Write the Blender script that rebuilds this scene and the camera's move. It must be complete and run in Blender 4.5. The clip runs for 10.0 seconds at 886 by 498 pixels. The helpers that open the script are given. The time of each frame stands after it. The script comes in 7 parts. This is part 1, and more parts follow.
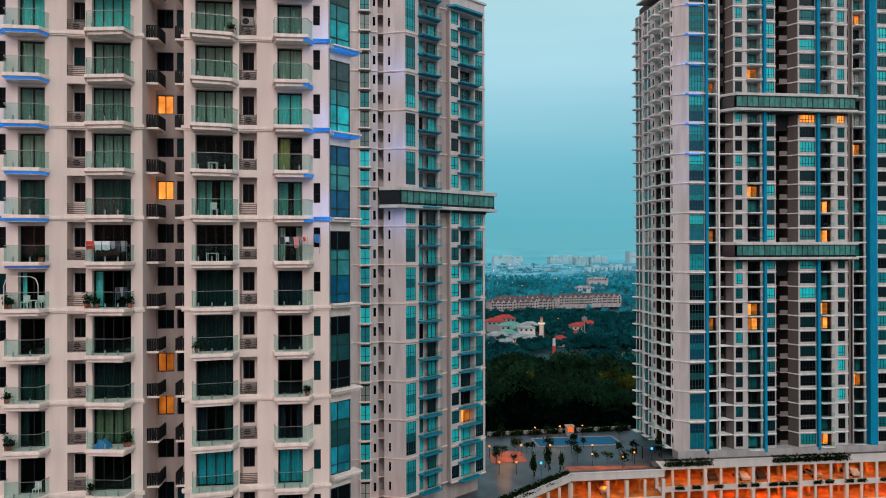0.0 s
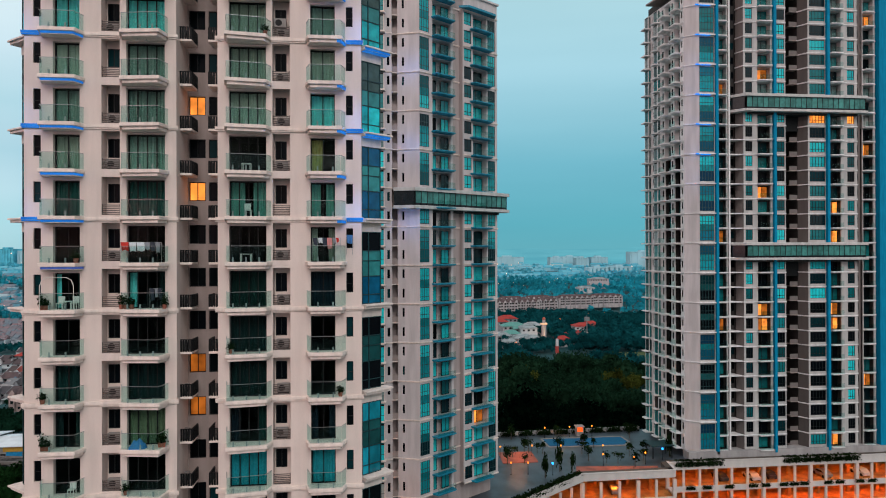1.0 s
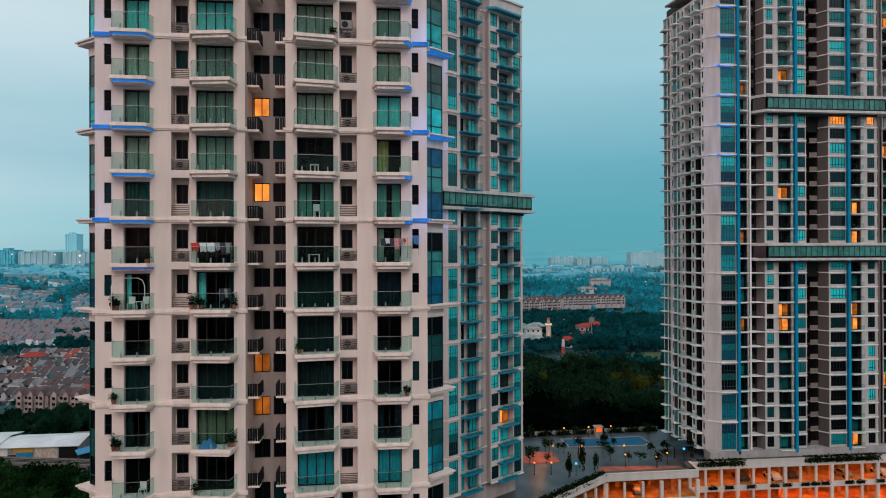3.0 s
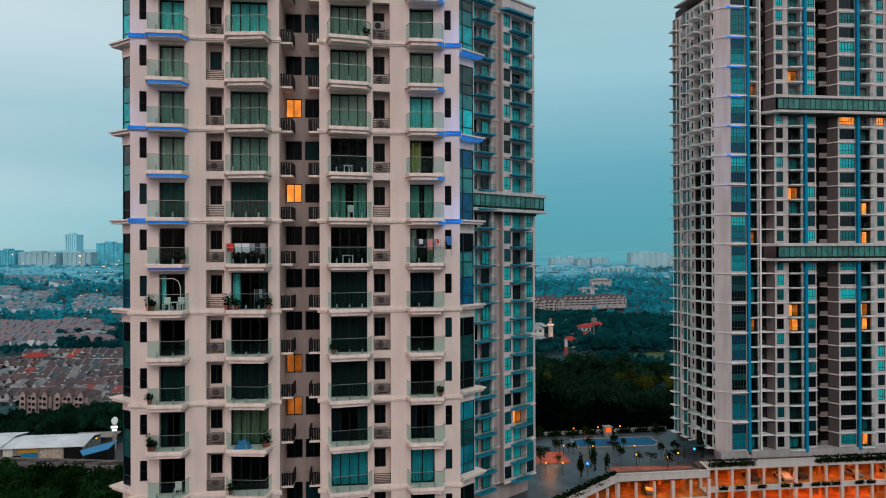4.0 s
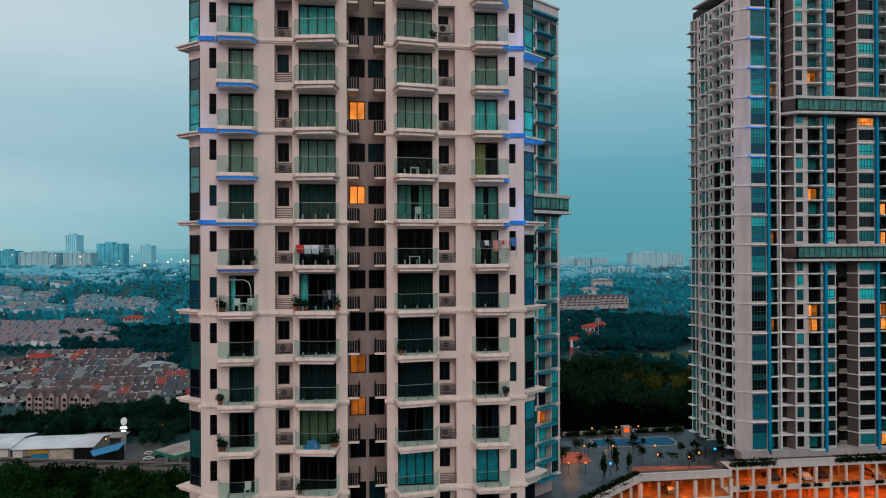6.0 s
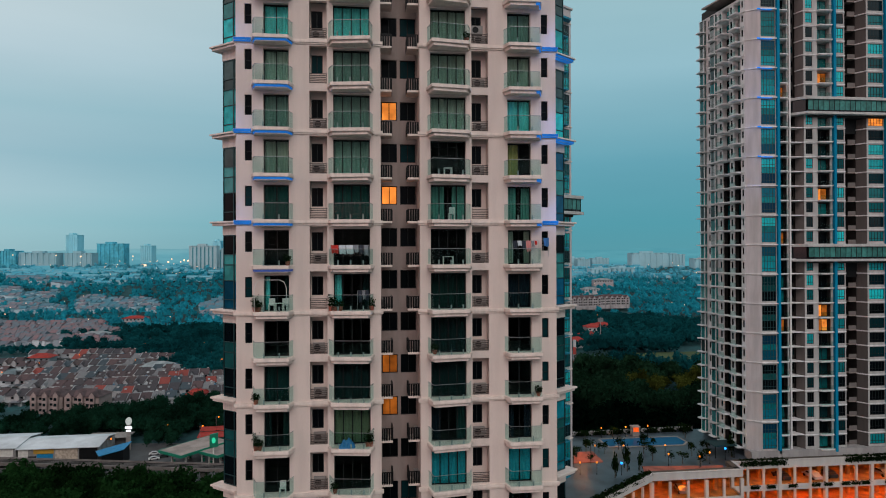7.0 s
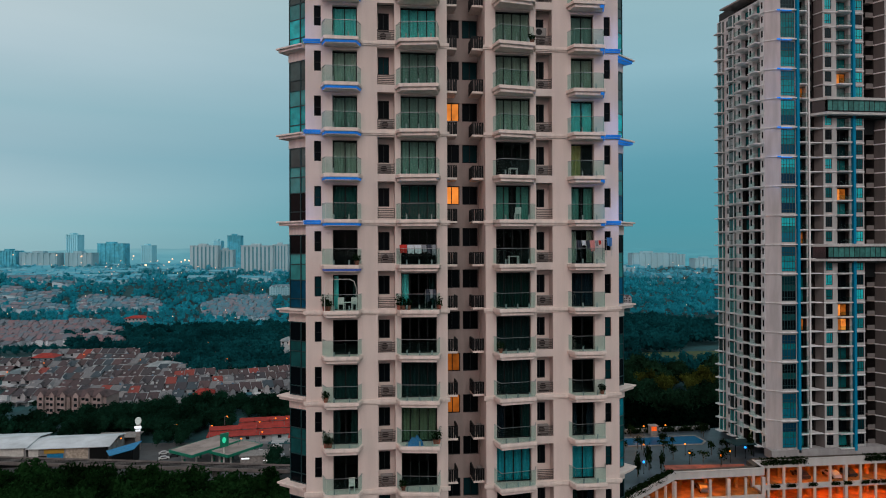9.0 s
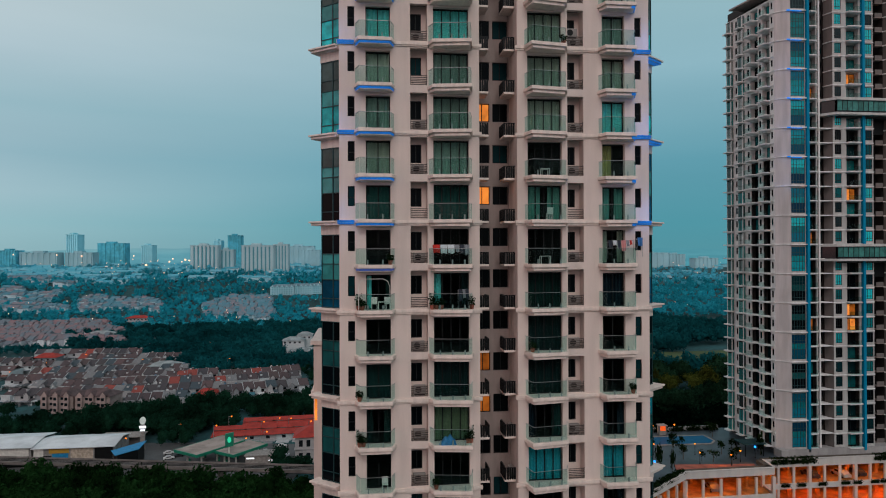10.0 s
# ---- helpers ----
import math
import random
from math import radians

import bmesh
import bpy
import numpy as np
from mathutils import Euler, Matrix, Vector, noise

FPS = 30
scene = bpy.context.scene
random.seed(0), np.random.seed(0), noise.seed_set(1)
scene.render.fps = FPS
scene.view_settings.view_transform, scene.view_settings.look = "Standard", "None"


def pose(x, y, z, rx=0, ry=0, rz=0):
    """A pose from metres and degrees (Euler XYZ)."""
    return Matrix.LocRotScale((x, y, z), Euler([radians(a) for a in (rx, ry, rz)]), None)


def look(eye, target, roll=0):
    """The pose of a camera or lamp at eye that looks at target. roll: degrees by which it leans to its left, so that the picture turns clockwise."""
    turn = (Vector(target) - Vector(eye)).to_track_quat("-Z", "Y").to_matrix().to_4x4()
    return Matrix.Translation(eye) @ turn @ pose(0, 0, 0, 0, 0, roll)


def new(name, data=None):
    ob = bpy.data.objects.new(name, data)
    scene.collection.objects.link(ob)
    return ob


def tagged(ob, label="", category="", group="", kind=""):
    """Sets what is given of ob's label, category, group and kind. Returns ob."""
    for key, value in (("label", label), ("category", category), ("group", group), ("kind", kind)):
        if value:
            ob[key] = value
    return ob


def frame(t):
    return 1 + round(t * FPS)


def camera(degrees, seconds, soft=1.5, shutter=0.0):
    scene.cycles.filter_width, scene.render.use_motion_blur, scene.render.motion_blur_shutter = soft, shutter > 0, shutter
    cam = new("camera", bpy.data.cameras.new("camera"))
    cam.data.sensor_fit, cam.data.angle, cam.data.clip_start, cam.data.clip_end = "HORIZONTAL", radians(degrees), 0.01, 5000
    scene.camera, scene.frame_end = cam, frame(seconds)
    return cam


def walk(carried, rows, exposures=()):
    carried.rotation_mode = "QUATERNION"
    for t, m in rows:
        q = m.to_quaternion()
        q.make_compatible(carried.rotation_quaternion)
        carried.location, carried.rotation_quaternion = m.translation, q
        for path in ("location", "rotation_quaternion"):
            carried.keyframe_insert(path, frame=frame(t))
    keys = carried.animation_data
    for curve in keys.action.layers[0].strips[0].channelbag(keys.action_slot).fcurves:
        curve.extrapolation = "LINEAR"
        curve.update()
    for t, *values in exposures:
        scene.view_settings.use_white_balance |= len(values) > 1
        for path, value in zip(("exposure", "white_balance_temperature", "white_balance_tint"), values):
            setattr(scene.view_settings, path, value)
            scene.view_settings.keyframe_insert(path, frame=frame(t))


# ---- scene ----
import functools

# ---- camera ----
cam = camera(68.6, 10.0, soft=1.0)
METRES, EYE, TILT, LEAN, TURN = 23.4, 60.0, 0.0, 0.0, -6.1
ROWS = [
    (0.0, 0.0, 0.0, 0.0, 0.0, 0.09, 0.14),
    (0.5, -0.05, -0.0022, 0.0011, -0.03, 0.11, 0.15),
    (1.0, -0.098, -0.0049, 0.0017, -0.05, 0.12, 0.16),
    (1.5, -0.1473, -0.0066, 0.002, -0.07, 0.12, 0.16),
    (2.0, -0.1972, -0.009, 0.002, -0.1, 0.15, 0.16),
    (2.5, -0.247, -0.0117, 0.0013, -0.13, 0.17, 0.17),
    (4.0, -0.3973, -0.0205, 0.0029, -0.23, 0.21, 0.19),
    (4.5, -0.4464, -0.024, 0.003, -0.27, 0.23, 0.2),
    (5.0, -0.4958, -0.0271, 0.0041, -0.3, 0.23, 0.2),
    (5.5, -0.5463, -0.0303, 0.0058, -0.34, 0.23, 0.21),
    (7.0, -0.6979, -0.042, 0.0076, -0.44, 0.23, 0.21),
    (7.5, -0.7483, -0.0468, 0.0081, -0.47, 0.22, 0.21),
    (8.0, -0.7988, -0.051, 0.0079, -0.51, 0.22, 0.21),
    (8.5, -0.8487, -0.0559, 0.0079, -0.54, 0.21, 0.2),
    (9.0, -0.8987, -0.0608, 0.0074, -0.58, 0.22, 0.2),
    (9.5, -0.9485, -0.0644, 0.0071, -0.62, 0.21, 0.2),
    (10.0, -0.9975, -0.0675, 0.0077, -0.65, 0.21, 0.19),
]
walk(cam, [(t, pose(0, 0, EYE, TILT, LEAN, TURN) @ pose(METRES * x, METRES * y, METRES * z, 90 + pitch, roll, yaw)) for t, x, y, z, yaw, pitch, roll in ROWS],
     exposures=((0.0, 0.25), (2.0, 0.08), (5.0, -0.10), (10.0, -0.35)))

# ---- sky and sun: overcast dusk, the afterglow behind the camera ----
world = bpy.data.worlds.new("dusk_sky")
scene.world = world
world.use_nodes = True
wn, wl = world.node_tree.nodes, world.node_tree.links
wn.clear()


def ramp_into(nodes, stops, interpolation="LINEAR"):
    r = nodes.new("ShaderNodeValToRGB")
    r.color_ramp.interpolation = interpolation
    e = r.color_ramp.elements
    while len(e) < len(stops):
        e.new(0.5)
    for el, (p, c) in zip(e, stops):
        el.position, el.color = p, (*c, 1) if len(c) == 3 else c
    return r


tc = wn.new("ShaderNodeTexCoord")
sep = wn.new("ShaderNodeSeparateXYZ")
wl.new(tc.outputs["Generated"], sep.inputs[0])
# ahead: teal haze paling upwards; behind: bright rosy afterglow
ahead = ramp_into(wn, [(0.0, (0.112, 0.375, 0.450)), (0.04, (0.102, 0.380, 0.465)), (0.13, (0.150, 0.425, 0.530)), (0.26, (0.330, 0.580, 0.680)), (0.40, (0.38, 0.60, 0.66)), (1.0, (0.22, 0.30, 0.35))])
behind = ramp_into(wn, [(0.0, (0.34, 0.36, 0.38)), (0.12, (0.47, 0.50, 0.52)), (0.40, (0.68, 0.73, 0.75)), (1.0, (0.20, 0.28, 0.33))])
wl.new(sep.outputs["Z"], ahead.inputs[0])
wl.new(sep.outputs["Z"], behind.inputs[0])
side = wn.new("ShaderNodeMapRange")
side.interpolation_type = "SMOOTHERSTEP"
side.inputs["From Min"].default_value, side.inputs["From Max"].default_value = 0.75, -0.75
wl.new(sep.outputs["Y"], side.inputs["Value"])
blend = wn.new("ShaderNodeMix")
blend.data_type = "RGBA"
wl.new(side.outputs[0], blend.inputs["Factor"])
wl.new(ahead.outputs[0], blend.inputs["A"])
wl.new(behind.outputs[0], blend.inputs["B"])
# greyer towards the west
west = wn.new("ShaderNodeMapRange")
west.inputs["From Min"].default_value, west.inputs["From Max"].default_value = 0.15, -0.55
wl.new(sep.outputs["X"], west.inputs["Value"])
grey = wn.new("ShaderNodeMix")
grey.data_type, grey.blend_type = "RGBA", "MULTIPLY"
grey.inputs["B"].default_value = (1.78, 1.27, 1.19, 1)
wl.new(west.outputs[0], grey.inputs["Factor"])
wl.new(blend.outputs["Result"], grey.inputs["A"])
# and rosier low in the west
low = ramp_into(wn, [(0.0, (0.72,) * 3), (0.03, (1.0,) * 3), (0.08, (1.0,) * 3), (0.13, (0.45,) * 3), (0.19, (0.0,) * 3)])
wl.new(sep.outputs["Z"], low.inputs[0])
both = wn.new("ShaderNodeMath")
both.operation = "MULTIPLY"
wl.new(low.outputs[0], both.inputs[0])
wl.new(west.outputs[0], both.inputs[1])
rosy = wn.new("ShaderNodeMix")
rosy.data_type, rosy.blend_type = "RGBA", "MULTIPLY"
rosy.inputs["B"].default_value = (2.28, 1.37, 1.31, 1)
wl.new(both.outputs[0], rosy.inputs["Factor"])
wl.new(grey.outputs["Result"], rosy.inputs["A"])
# soft cloud unevenness
cm = wn.new("ShaderNodeMapping")
cm.inputs["Scale"].default_value = (1.3, 1.3, 9.0)
wl.new(tc.outputs["Generated"], cm.inputs[0])
cn = wn.new("ShaderNodeTexNoise")
cn.inputs["Scale"].default_value, cn.inputs["Detail"].default_value = 1.6, 3.0
wl.new(cm.outputs[0], cn.inputs["Vector"])
cr = ramp_into(wn, [(0.25, (0.95, 0.965, 0.97)), (0.75, (1.05, 1.035, 1.03))])
wl.new(cn.outputs[0], cr.inputs[0])
cloud = wn.new("ShaderNodeMix")
cloud.data_type, cloud.blend_type = "RGBA", "MULTIPLY"
cloud.inputs["Factor"].default_value = 1.0
wl.new(rosy.outputs["Result"], cloud.inputs["A"])
wl.new(cr.outputs[0], cloud.inputs["B"])
bg = wn.new("ShaderNodeBackground")
bg.inputs["Strength"].default_value = 1.0
wl.new(cloud.outputs["Result"], bg.inputs["Color"])
wo = wn.new("ShaderNodeOutputWorld")
wl.new(bg.outputs[0], wo.inputs[0])

sun = new("sun", bpy.data.lights.new("sun", "SUN"))
sun.data.energy, sun.data.angle, sun.data.color = 1.15, radians(35), (1.0, 0.93, 0.89)
sun.matrix_world = look((4, -56, 107), (0, 0, 60))


# ---- materials ----
def material(name, base, rough=0.8, metal=0.0, vary=0.12, scale=1.2, stain=0.12, streak=False, bump=0.1, fine=14.0, island=0.0, per_object=0.0, spec=0.5):
    m = bpy.data.materials.new(name)
    m.use_nodes = True
    n, l = m.node_tree.nodes, m.node_tree.links
    p = n["Principled BSDF"]
    p.inputs["Roughness"].default_value, p.inputs["Metallic"].default_value = rough, metal
    p.inputs["Specular IOR Level"].default_value = spec
    g = n.new("ShaderNodeNewGeometry")
    small = n.new("ShaderNodeTexNoise")
    small.inputs["Scale"].default_value, small.inputs["Detail"].default_value = fine, 4
    l.new(g.outputs["Position"], small.inputs["Vector"])
    large = n.new("ShaderNodeTexNoise")
    large.inputs["Scale"].default_value, large.inputs["Detail"].default_value = scale, 5
    if streak:
        mp = n.new("ShaderNodeMapping")
        mp.inputs["Scale"].default_value = (2.6, 2.6, 0.35)
        l.new(g.outputs["Position"], mp.inputs[0])
        l.new(mp.outputs[0], large.inputs["Vector"])
    else:
        l.new(g.outputs["Position"], large.inputs["Vector"])
    lo = tuple(c * (1 - stain) for c in base)
    hi = tuple(min(1, c * (1 + stain * 0.4)) for c in base)
    r1 = ramp_into(n, [(0.35, lo), (0.62, hi)])
    l.new(large.outputs[0], r1.inputs[0])
    r2 = ramp_into(n, [(0.3, (1 - vary,) * 3), (0.7, (1 + vary * 0.5,) * 3)])
    l.new(small.outputs[0], r2.inputs[0])
    mul = n.new("ShaderNodeMix")
    mul.data_type, mul.blend_type = "RGBA", "MULTIPLY"
    mul.inputs["Factor"].default_value = 1
    l.new(r1.outputs[0], mul.inputs["A"])
    l.new(r2.outputs[0], mul.inputs["B"])
    out = mul.outputs["Result"]
    for amount, node, socket in ((island, g, "Random Per Island"), (per_object, None, "Random")):
        if amount:
            node = node or n.new("ShaderNodeObjectInfo")
            r3 = ramp_into(n, [(0, (1 - amount,) * 3), (1, (1 + amount,) * 3)])
            l.new(node.outputs[socket], r3.inputs[0])
            m2 = n.new("ShaderNodeMix")
            m2.data_type, m2.blend_type = "RGBA", "MULTIPLY"
            m2.inputs["Factor"].default_value = 1
            l.new(out, m2.inputs["A"])
            l.new(r3.outputs[0], m2.inputs["B"])
            out = m2.outputs["Result"]
    l.new(out, p.inputs["Base Color"])
    if bump:
        b = n.new("ShaderNodeBump")
        b.inputs["Strength"].default_value, b.inputs["Distance"].default_value = bump, 0.02
        l.new(small.outputs[0], b.inputs["Height"])
        l.new(b.outputs[0], p.inputs["Normal"])
    return m


def chosen(name, stops, rough=0.5, vary=0.1, metal=0.0, spec=0.5, by_island=False):
    """A paint picked per object (or per loose piece) from a list of colours."""
    m = material(name, (1, 1, 1), rough, metal, vary, spec=spec, stain=0.15, bump=0)
    n, l = m.node_tree.nodes, m.node_tree.links
    r = ramp_into(n, [(i / len(stops), c) for i, c in enumerate(stops)], "CONSTANT")
    src = n.new("ShaderNodeNewGeometry").outputs["Random Per Island"] if by_island else n.new("ShaderNodeObjectInfo").outputs["Random"]
    l.new(src, r.inputs[0])
    mul = n.new("ShaderNodeMix")
    mul.data_type, mul.blend_type = "RGBA", "MULTIPLY"
    mul.inputs["Factor"].default_value = 1
    p = n["Principled BSDF"]
    l.new(p.inputs["Base Color"].links[0].from_socket, mul.inputs["A"])
    l.new(r.outputs[0], mul.inputs["B"])
    l.new(mul.outputs["Result"], p.inputs["Base Color"])
    return m


def glowing(name, colour, strength, vary=0.4, scale=2.5):
    m = bpy.data.materials.new(name)
    m.use_nodes = True
    n, l = m.node_tree.nodes, m.node_tree.links
    p = n["Principled BSDF"]
    p.inputs["Base Color"].default_value = (*[0.2 * c for c in colour], 1)
    p.inputs["Emission Strength"].default_value = strength
    p.inputs["Specular IOR Level"].default_value = 0.1
    g = n.new("ShaderNodeNewGeometry")
    t = n.new("ShaderNodeTexNoise")
    t.inputs["Scale"].default_value = scale
    l.new(g.outputs["Position"], t.inputs["Vector"])
    r = ramp_into(n, [(0.35, tuple(c * (1 - vary) for c in colour)), (0.65, colour)])
    l.new(t.outputs[0], r.inputs[0])
    l.new(r.outputs[0], p.inputs["Emission Color"])
    return m


def clear_glass(name, tint, gloss=0.12, rough=0.02):
    """Thin tinted pane: most of the light goes straight through, a share is mirrored."""
    m = bpy.data.materials.new(name)
    m.use_nodes = True
    n, l = m.node_tree.nodes, m.node_tree.links
    n.clear()
    t = n.new("ShaderNodeBsdfTransparent")
    t.inputs[0].default_value = (*tint, 1)
    g = n.new("ShaderNodeBsdfGlossy")
    g.inputs["Roughness"].default_value = rough
    g.inputs["Color"].default_value = (0.80, 0.95, 0.93, 1)
    f = n.new("ShaderNodeLayerWeight")
    f.inputs["Blend"].default_value = 0.25
    mr = n.new("ShaderNodeMapRange")
    mr.inputs["To Min"].default_value, mr.inputs["To Max"].default_value = gloss, min(1, gloss * 4)
    l.new(f.outputs["Fresnel"], mr.inputs["Value"])
    mx = n.new("ShaderNodeMixShader")
    l.new(mr.outputs[0], mx.inputs[0])
    l.new(t.outputs[0], mx.inputs[1])
    l.new(g.outputs[0], mx.inputs[2])
    o = n.new("ShaderNodeOutputMaterial")
    l.new(mx.outputs[0], o.inputs[0])
    return m


WALL = material("rosy_render_paint", (0.685, 0.572, 0.525), 0.85, vary=0.05, scale=0.5, stain=0.08, streak=True, bump=0.08)
TRIM = material("cream_trim_paint", (0.78, 0.66, 0.600), 0.8, vary=0.05, scale=1.0, stain=0.12, streak=True)
TAUPE = material("taupe_render_paint", (0.33, 0.262, 0.242), 0.85, vary=0.06, scale=0.8, stain=0.12, streak=True)
GREYWALL = material("pale_grey_render_paint", (0.455, 0.445, 0.438), 0.85, vary=0.05, scale=0.4, stain=0.16, streak=True)
# stronger light on the flank is put into this paler wall colour
PALEWALL = material("lit_flank_render_paint", (0.76, 0.745, 0.735), 0.85, vary=0.05, scale=0.4, stain=0.16, streak=True)
# brown paints of chamfers and recesses, with their shade mixed into the tone
BROWNWALL = material("shaded_brown_grey_paint", (0.165, 0.147, 0.140), 0.85, vary=0.05, scale=0.5, stain=0.1, streak=True)
RECESSWALL = material("recess_shade_brown_paint", (0.095, 0.083, 0.078), 0.85, vary=0.05, scale=0.5, stain=0.12, streak=True)
# grey wall with the light strips' lavender wash mixed into the paint
LAVENDER = material("blue_wash_grey_render_paint", (0.53, 0.495, 0.50), 0.85, vary=0.05, scale=0.4, stain=0.14, streak=True)
# shade of loggias, recesses, east body and bridge undersides is put into this colour
CHEEK = material("loggia_recess_shade", (0.032, 0.029, 0.028), 0.85, vary=0.05, scale=0.5, stain=0.1)
# darker rose for the second tower's recess, returns and body
DIMROSE = material("darker_rose_render_paint", (0.40, 0.335, 0.325), 0.85, vary=0.05, scale=0.4, stain=0.14, streak=True)
PARAPET = material("white_car_park_paint", (0.60, 0.555, 0.53), 0.8, vary=0.06, scale=0.25, stain=0.08, streak=True)
FRAME = material("black_aluminium", (0.008, 0.009, 0.010), 0.5, 0.3, bump=0, spec=0.25)
TEALFRAME = material("dark_teal_aluminium", (0.010, 0.045, 0.050), 0.45, 0.3, bump=0)
# darkness of the unlit rooms is put into this near-black
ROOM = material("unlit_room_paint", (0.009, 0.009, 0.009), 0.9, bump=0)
PANE = clear_glass("tinted_door_glass", (0.75, 0.865, 0.84), 0.003)
RAILGLASS = clear_glass("railing_glass", (0.80, 0.91, 0.895), 0.009)
BLUEBAY = material("blue_bay_glass", (0.008, 0.27, 0.36), 0.1, vary=0.02, stain=0.3, bump=0, per_object=0.4, spec=0.3)
BAYPANE = material("dark_green_bay_glass", (0.010, 0.110, 0.115), 0.08, vary=0.02, stain=0.3, bump=0, per_object=0.5, spec=0.25)
SPANDREL = material("teal_spandrel_glass", (0.035, 0.240, 0.240), 0.12, vary=0.02, stain=0.25, bump=0, per_object=0.25, spec=0.3)
# sky reflections and drawn curtains are put into these teal pane colours
FARPANE = chosen("teal_glass_painted_sky", [(0.004, 0.020, 0.026), (0.006, 0.075, 0.085), (0.010, 0.18, 0.195), (0.010, 0.33, 0.37), (0.015, 0.58, 0.62), (0.02, 0.70, 0.74), (0.012, 0.48, 0.53)], 0.12, spec=0.4)
BRIGHTPANE = chosen("bright_teal_glass_painted_sky", [(0.012, 0.38, 0.43), (0.02, 0.68, 0.72), (0.015, 0.52, 0.57), (0.010, 0.24, 0.29), (0.018, 0.60, 0.64)], 0.12, spec=0.4)
MIXPANE = chosen("cyan_window_glass", [(0.012, 0.38, 0.41), (0.02, 0.58, 0.60), (0.004, 0.02, 0.026), (0.015, 0.48, 0.51), (0.006, 0.10, 0.115), (0.018, 0.52, 0.55), (0.010, 0.26, 0.29)], 0.12, spec=0.35)
DARKPANE = chosen("dark_teal_window_glass", [(0.002, 0.005, 0.007), (0.003, 0.034, 0.044), (0.004, 0.085, 0.100), (0.003, 0.016, 0.022), (0.005, 0.13, 0.145), (0.008, 0.24, 0.265)], 0.12, spec=0.15)
GREYPANE = chosen("grey_curtained_window_glass", [(0.22, 0.28, 0.27), (0.06, 0.10, 0.10), (0.36, 0.40, 0.385), (0.03, 0.22, 0.23), (0.13, 0.21, 0.205)], 0.15, spec=0.3)
SPANDARK = material("dark_spandrel_glass", (0.010, 0.080, 0.082), 0.12, vary=0.02, stain=0.25, bump=0, per_object=0.25, spec=0.25)
TEALDOOR = chosen("teal_balcony_door_glass", [(0.008, 0.11, 0.12), (0.010, 0.19, 0.20), (0.004, 0.03, 0.035), (0.009, 0.15, 0.155), (0.003, 0.012, 0.015)], 0.12, spec=0.2)
BAYGREY = material("smoky_bay_glass", (0.040, 0.075, 0.072), 0.08, vary=0.02, stain=0.3, bump=0, per_object=0.5, spec=0.3)
BAYCYAN = material("cyan_curtained_bay_glass", (0.012, 0.44, 0.46), 0.10, vary=0.05, stain=0.4, bump=0, per_object=0.4, spec=0.3)
BAYDEEP = material("deep_blue_bay_glass", (0.004, 0.085, 0.165), 0.10, vary=0.02, stain=0.3, bump=0, per_object=0.4, spec=0.3)
# the corner bay's sky reflections are mixed into its glass colours
GLASSBAY = chosen("bay_glass_painted_sky", [(0.004, 0.085, 0.140), (0.010, 0.340, 0.400), (0.018, 0.600, 0.640), (0.003, 0.040, 0.085), (0.014, 0.480, 0.530), (0.006, 0.180, 0.260)], 0.12, spec=0.25)
FARSPAN = material("deep_teal_spandrel_glass", (0.006, 0.210, 0.235), 0.12, vary=0.02, stain=0.25, bump=0, per_object=0.4, spec=0.25)
BRIDGEGLASS = material("sea_green_bridge_glass", (0.05, 0.215, 0.195), 0.10, vary=0.02, stain=0.3, bump=0, per_object=0.3, spec=0.4)
# opaque panes with the dark of the rooms behind put into their colour
BLACKPANE = chosen("black_window_glass", [(0.002, 0.003, 0.004), (0.004, 0.006, 0.008), (0.002, 0.004, 0.006), (0.004, 0.030, 0.036), (0.003, 0.005, 0.006)], 0.12, spec=0.06)
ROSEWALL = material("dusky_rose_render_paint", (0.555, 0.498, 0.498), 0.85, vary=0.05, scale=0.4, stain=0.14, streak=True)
TEALPAINT = material("teal_blue_paint", (0.004, 0.235, 0.355), 0.55, vary=0.06, stain=0.2, streak=True, bump=0.03)
BRIGHTTEAL = material("turquoise_fin_paint", (0.001, 0.225, 0.400), 0.7, vary=0.06, stain=0.15, streak=True, bump=0.03, spec=0.1)
LOUVRE = material("dark_taupe_louvre_paint", (0.115, 0.090, 0.082), 0.7, vary=0.1, stain=0.25, bump=0)
# strips are widened so the blue wash on ledge faces glows with them
LEDDIM = glowing("dim_blue_led_strip", (0.10, 0.17, 0.55), 0.45, 0.3)
LEDBLUE = glowing("blue_led_strip", (0.016, 0.185, 0.640), 0.85, 0.35, 1.1)
LEDBRIGHT = glowing("bright_blue_led_strip", (0.008, 0.210, 0.800), 1.3, 0.1)
LITROOM = glowing("lamplit_room", (1.0, 0.29, 0.045), 1.5, 0.60, 0.7)
DIMROOM = glowing("dimly_lit_room", (0.50, 0.13, 0.015), 0.8, 0.7, 0.9)
SAGECURTAIN = material("sage_curtain_cloth", (0.40, 0.47, 0.43), 0.9, vary=0.2, fine=6)
OLIVECURTAIN = material("olive_curtain_cloth", (0.24, 0.25, 0.16), 0.9, vary=0.2, fine=6)
GREENCURTAIN = material("sea_green_curtain_cloth", (0.17, 0.40, 0.36), 0.9, vary=0.2, fine=6)
BLUECURTAIN = material("petrol_blue_curtain_cloth", (0.03, 0.44, 0.58), 0.9, vary=0.2, fine=6)
CURTAIN = chosen("curtain_cloth", [(0.54, 0.47, 0.41), (0.34, 0.37, 0.34), (0.62, 0.56, 0.50), (0.44, 0.43, 0.39), (0.55, 0.46, 0.40)], 0.9)
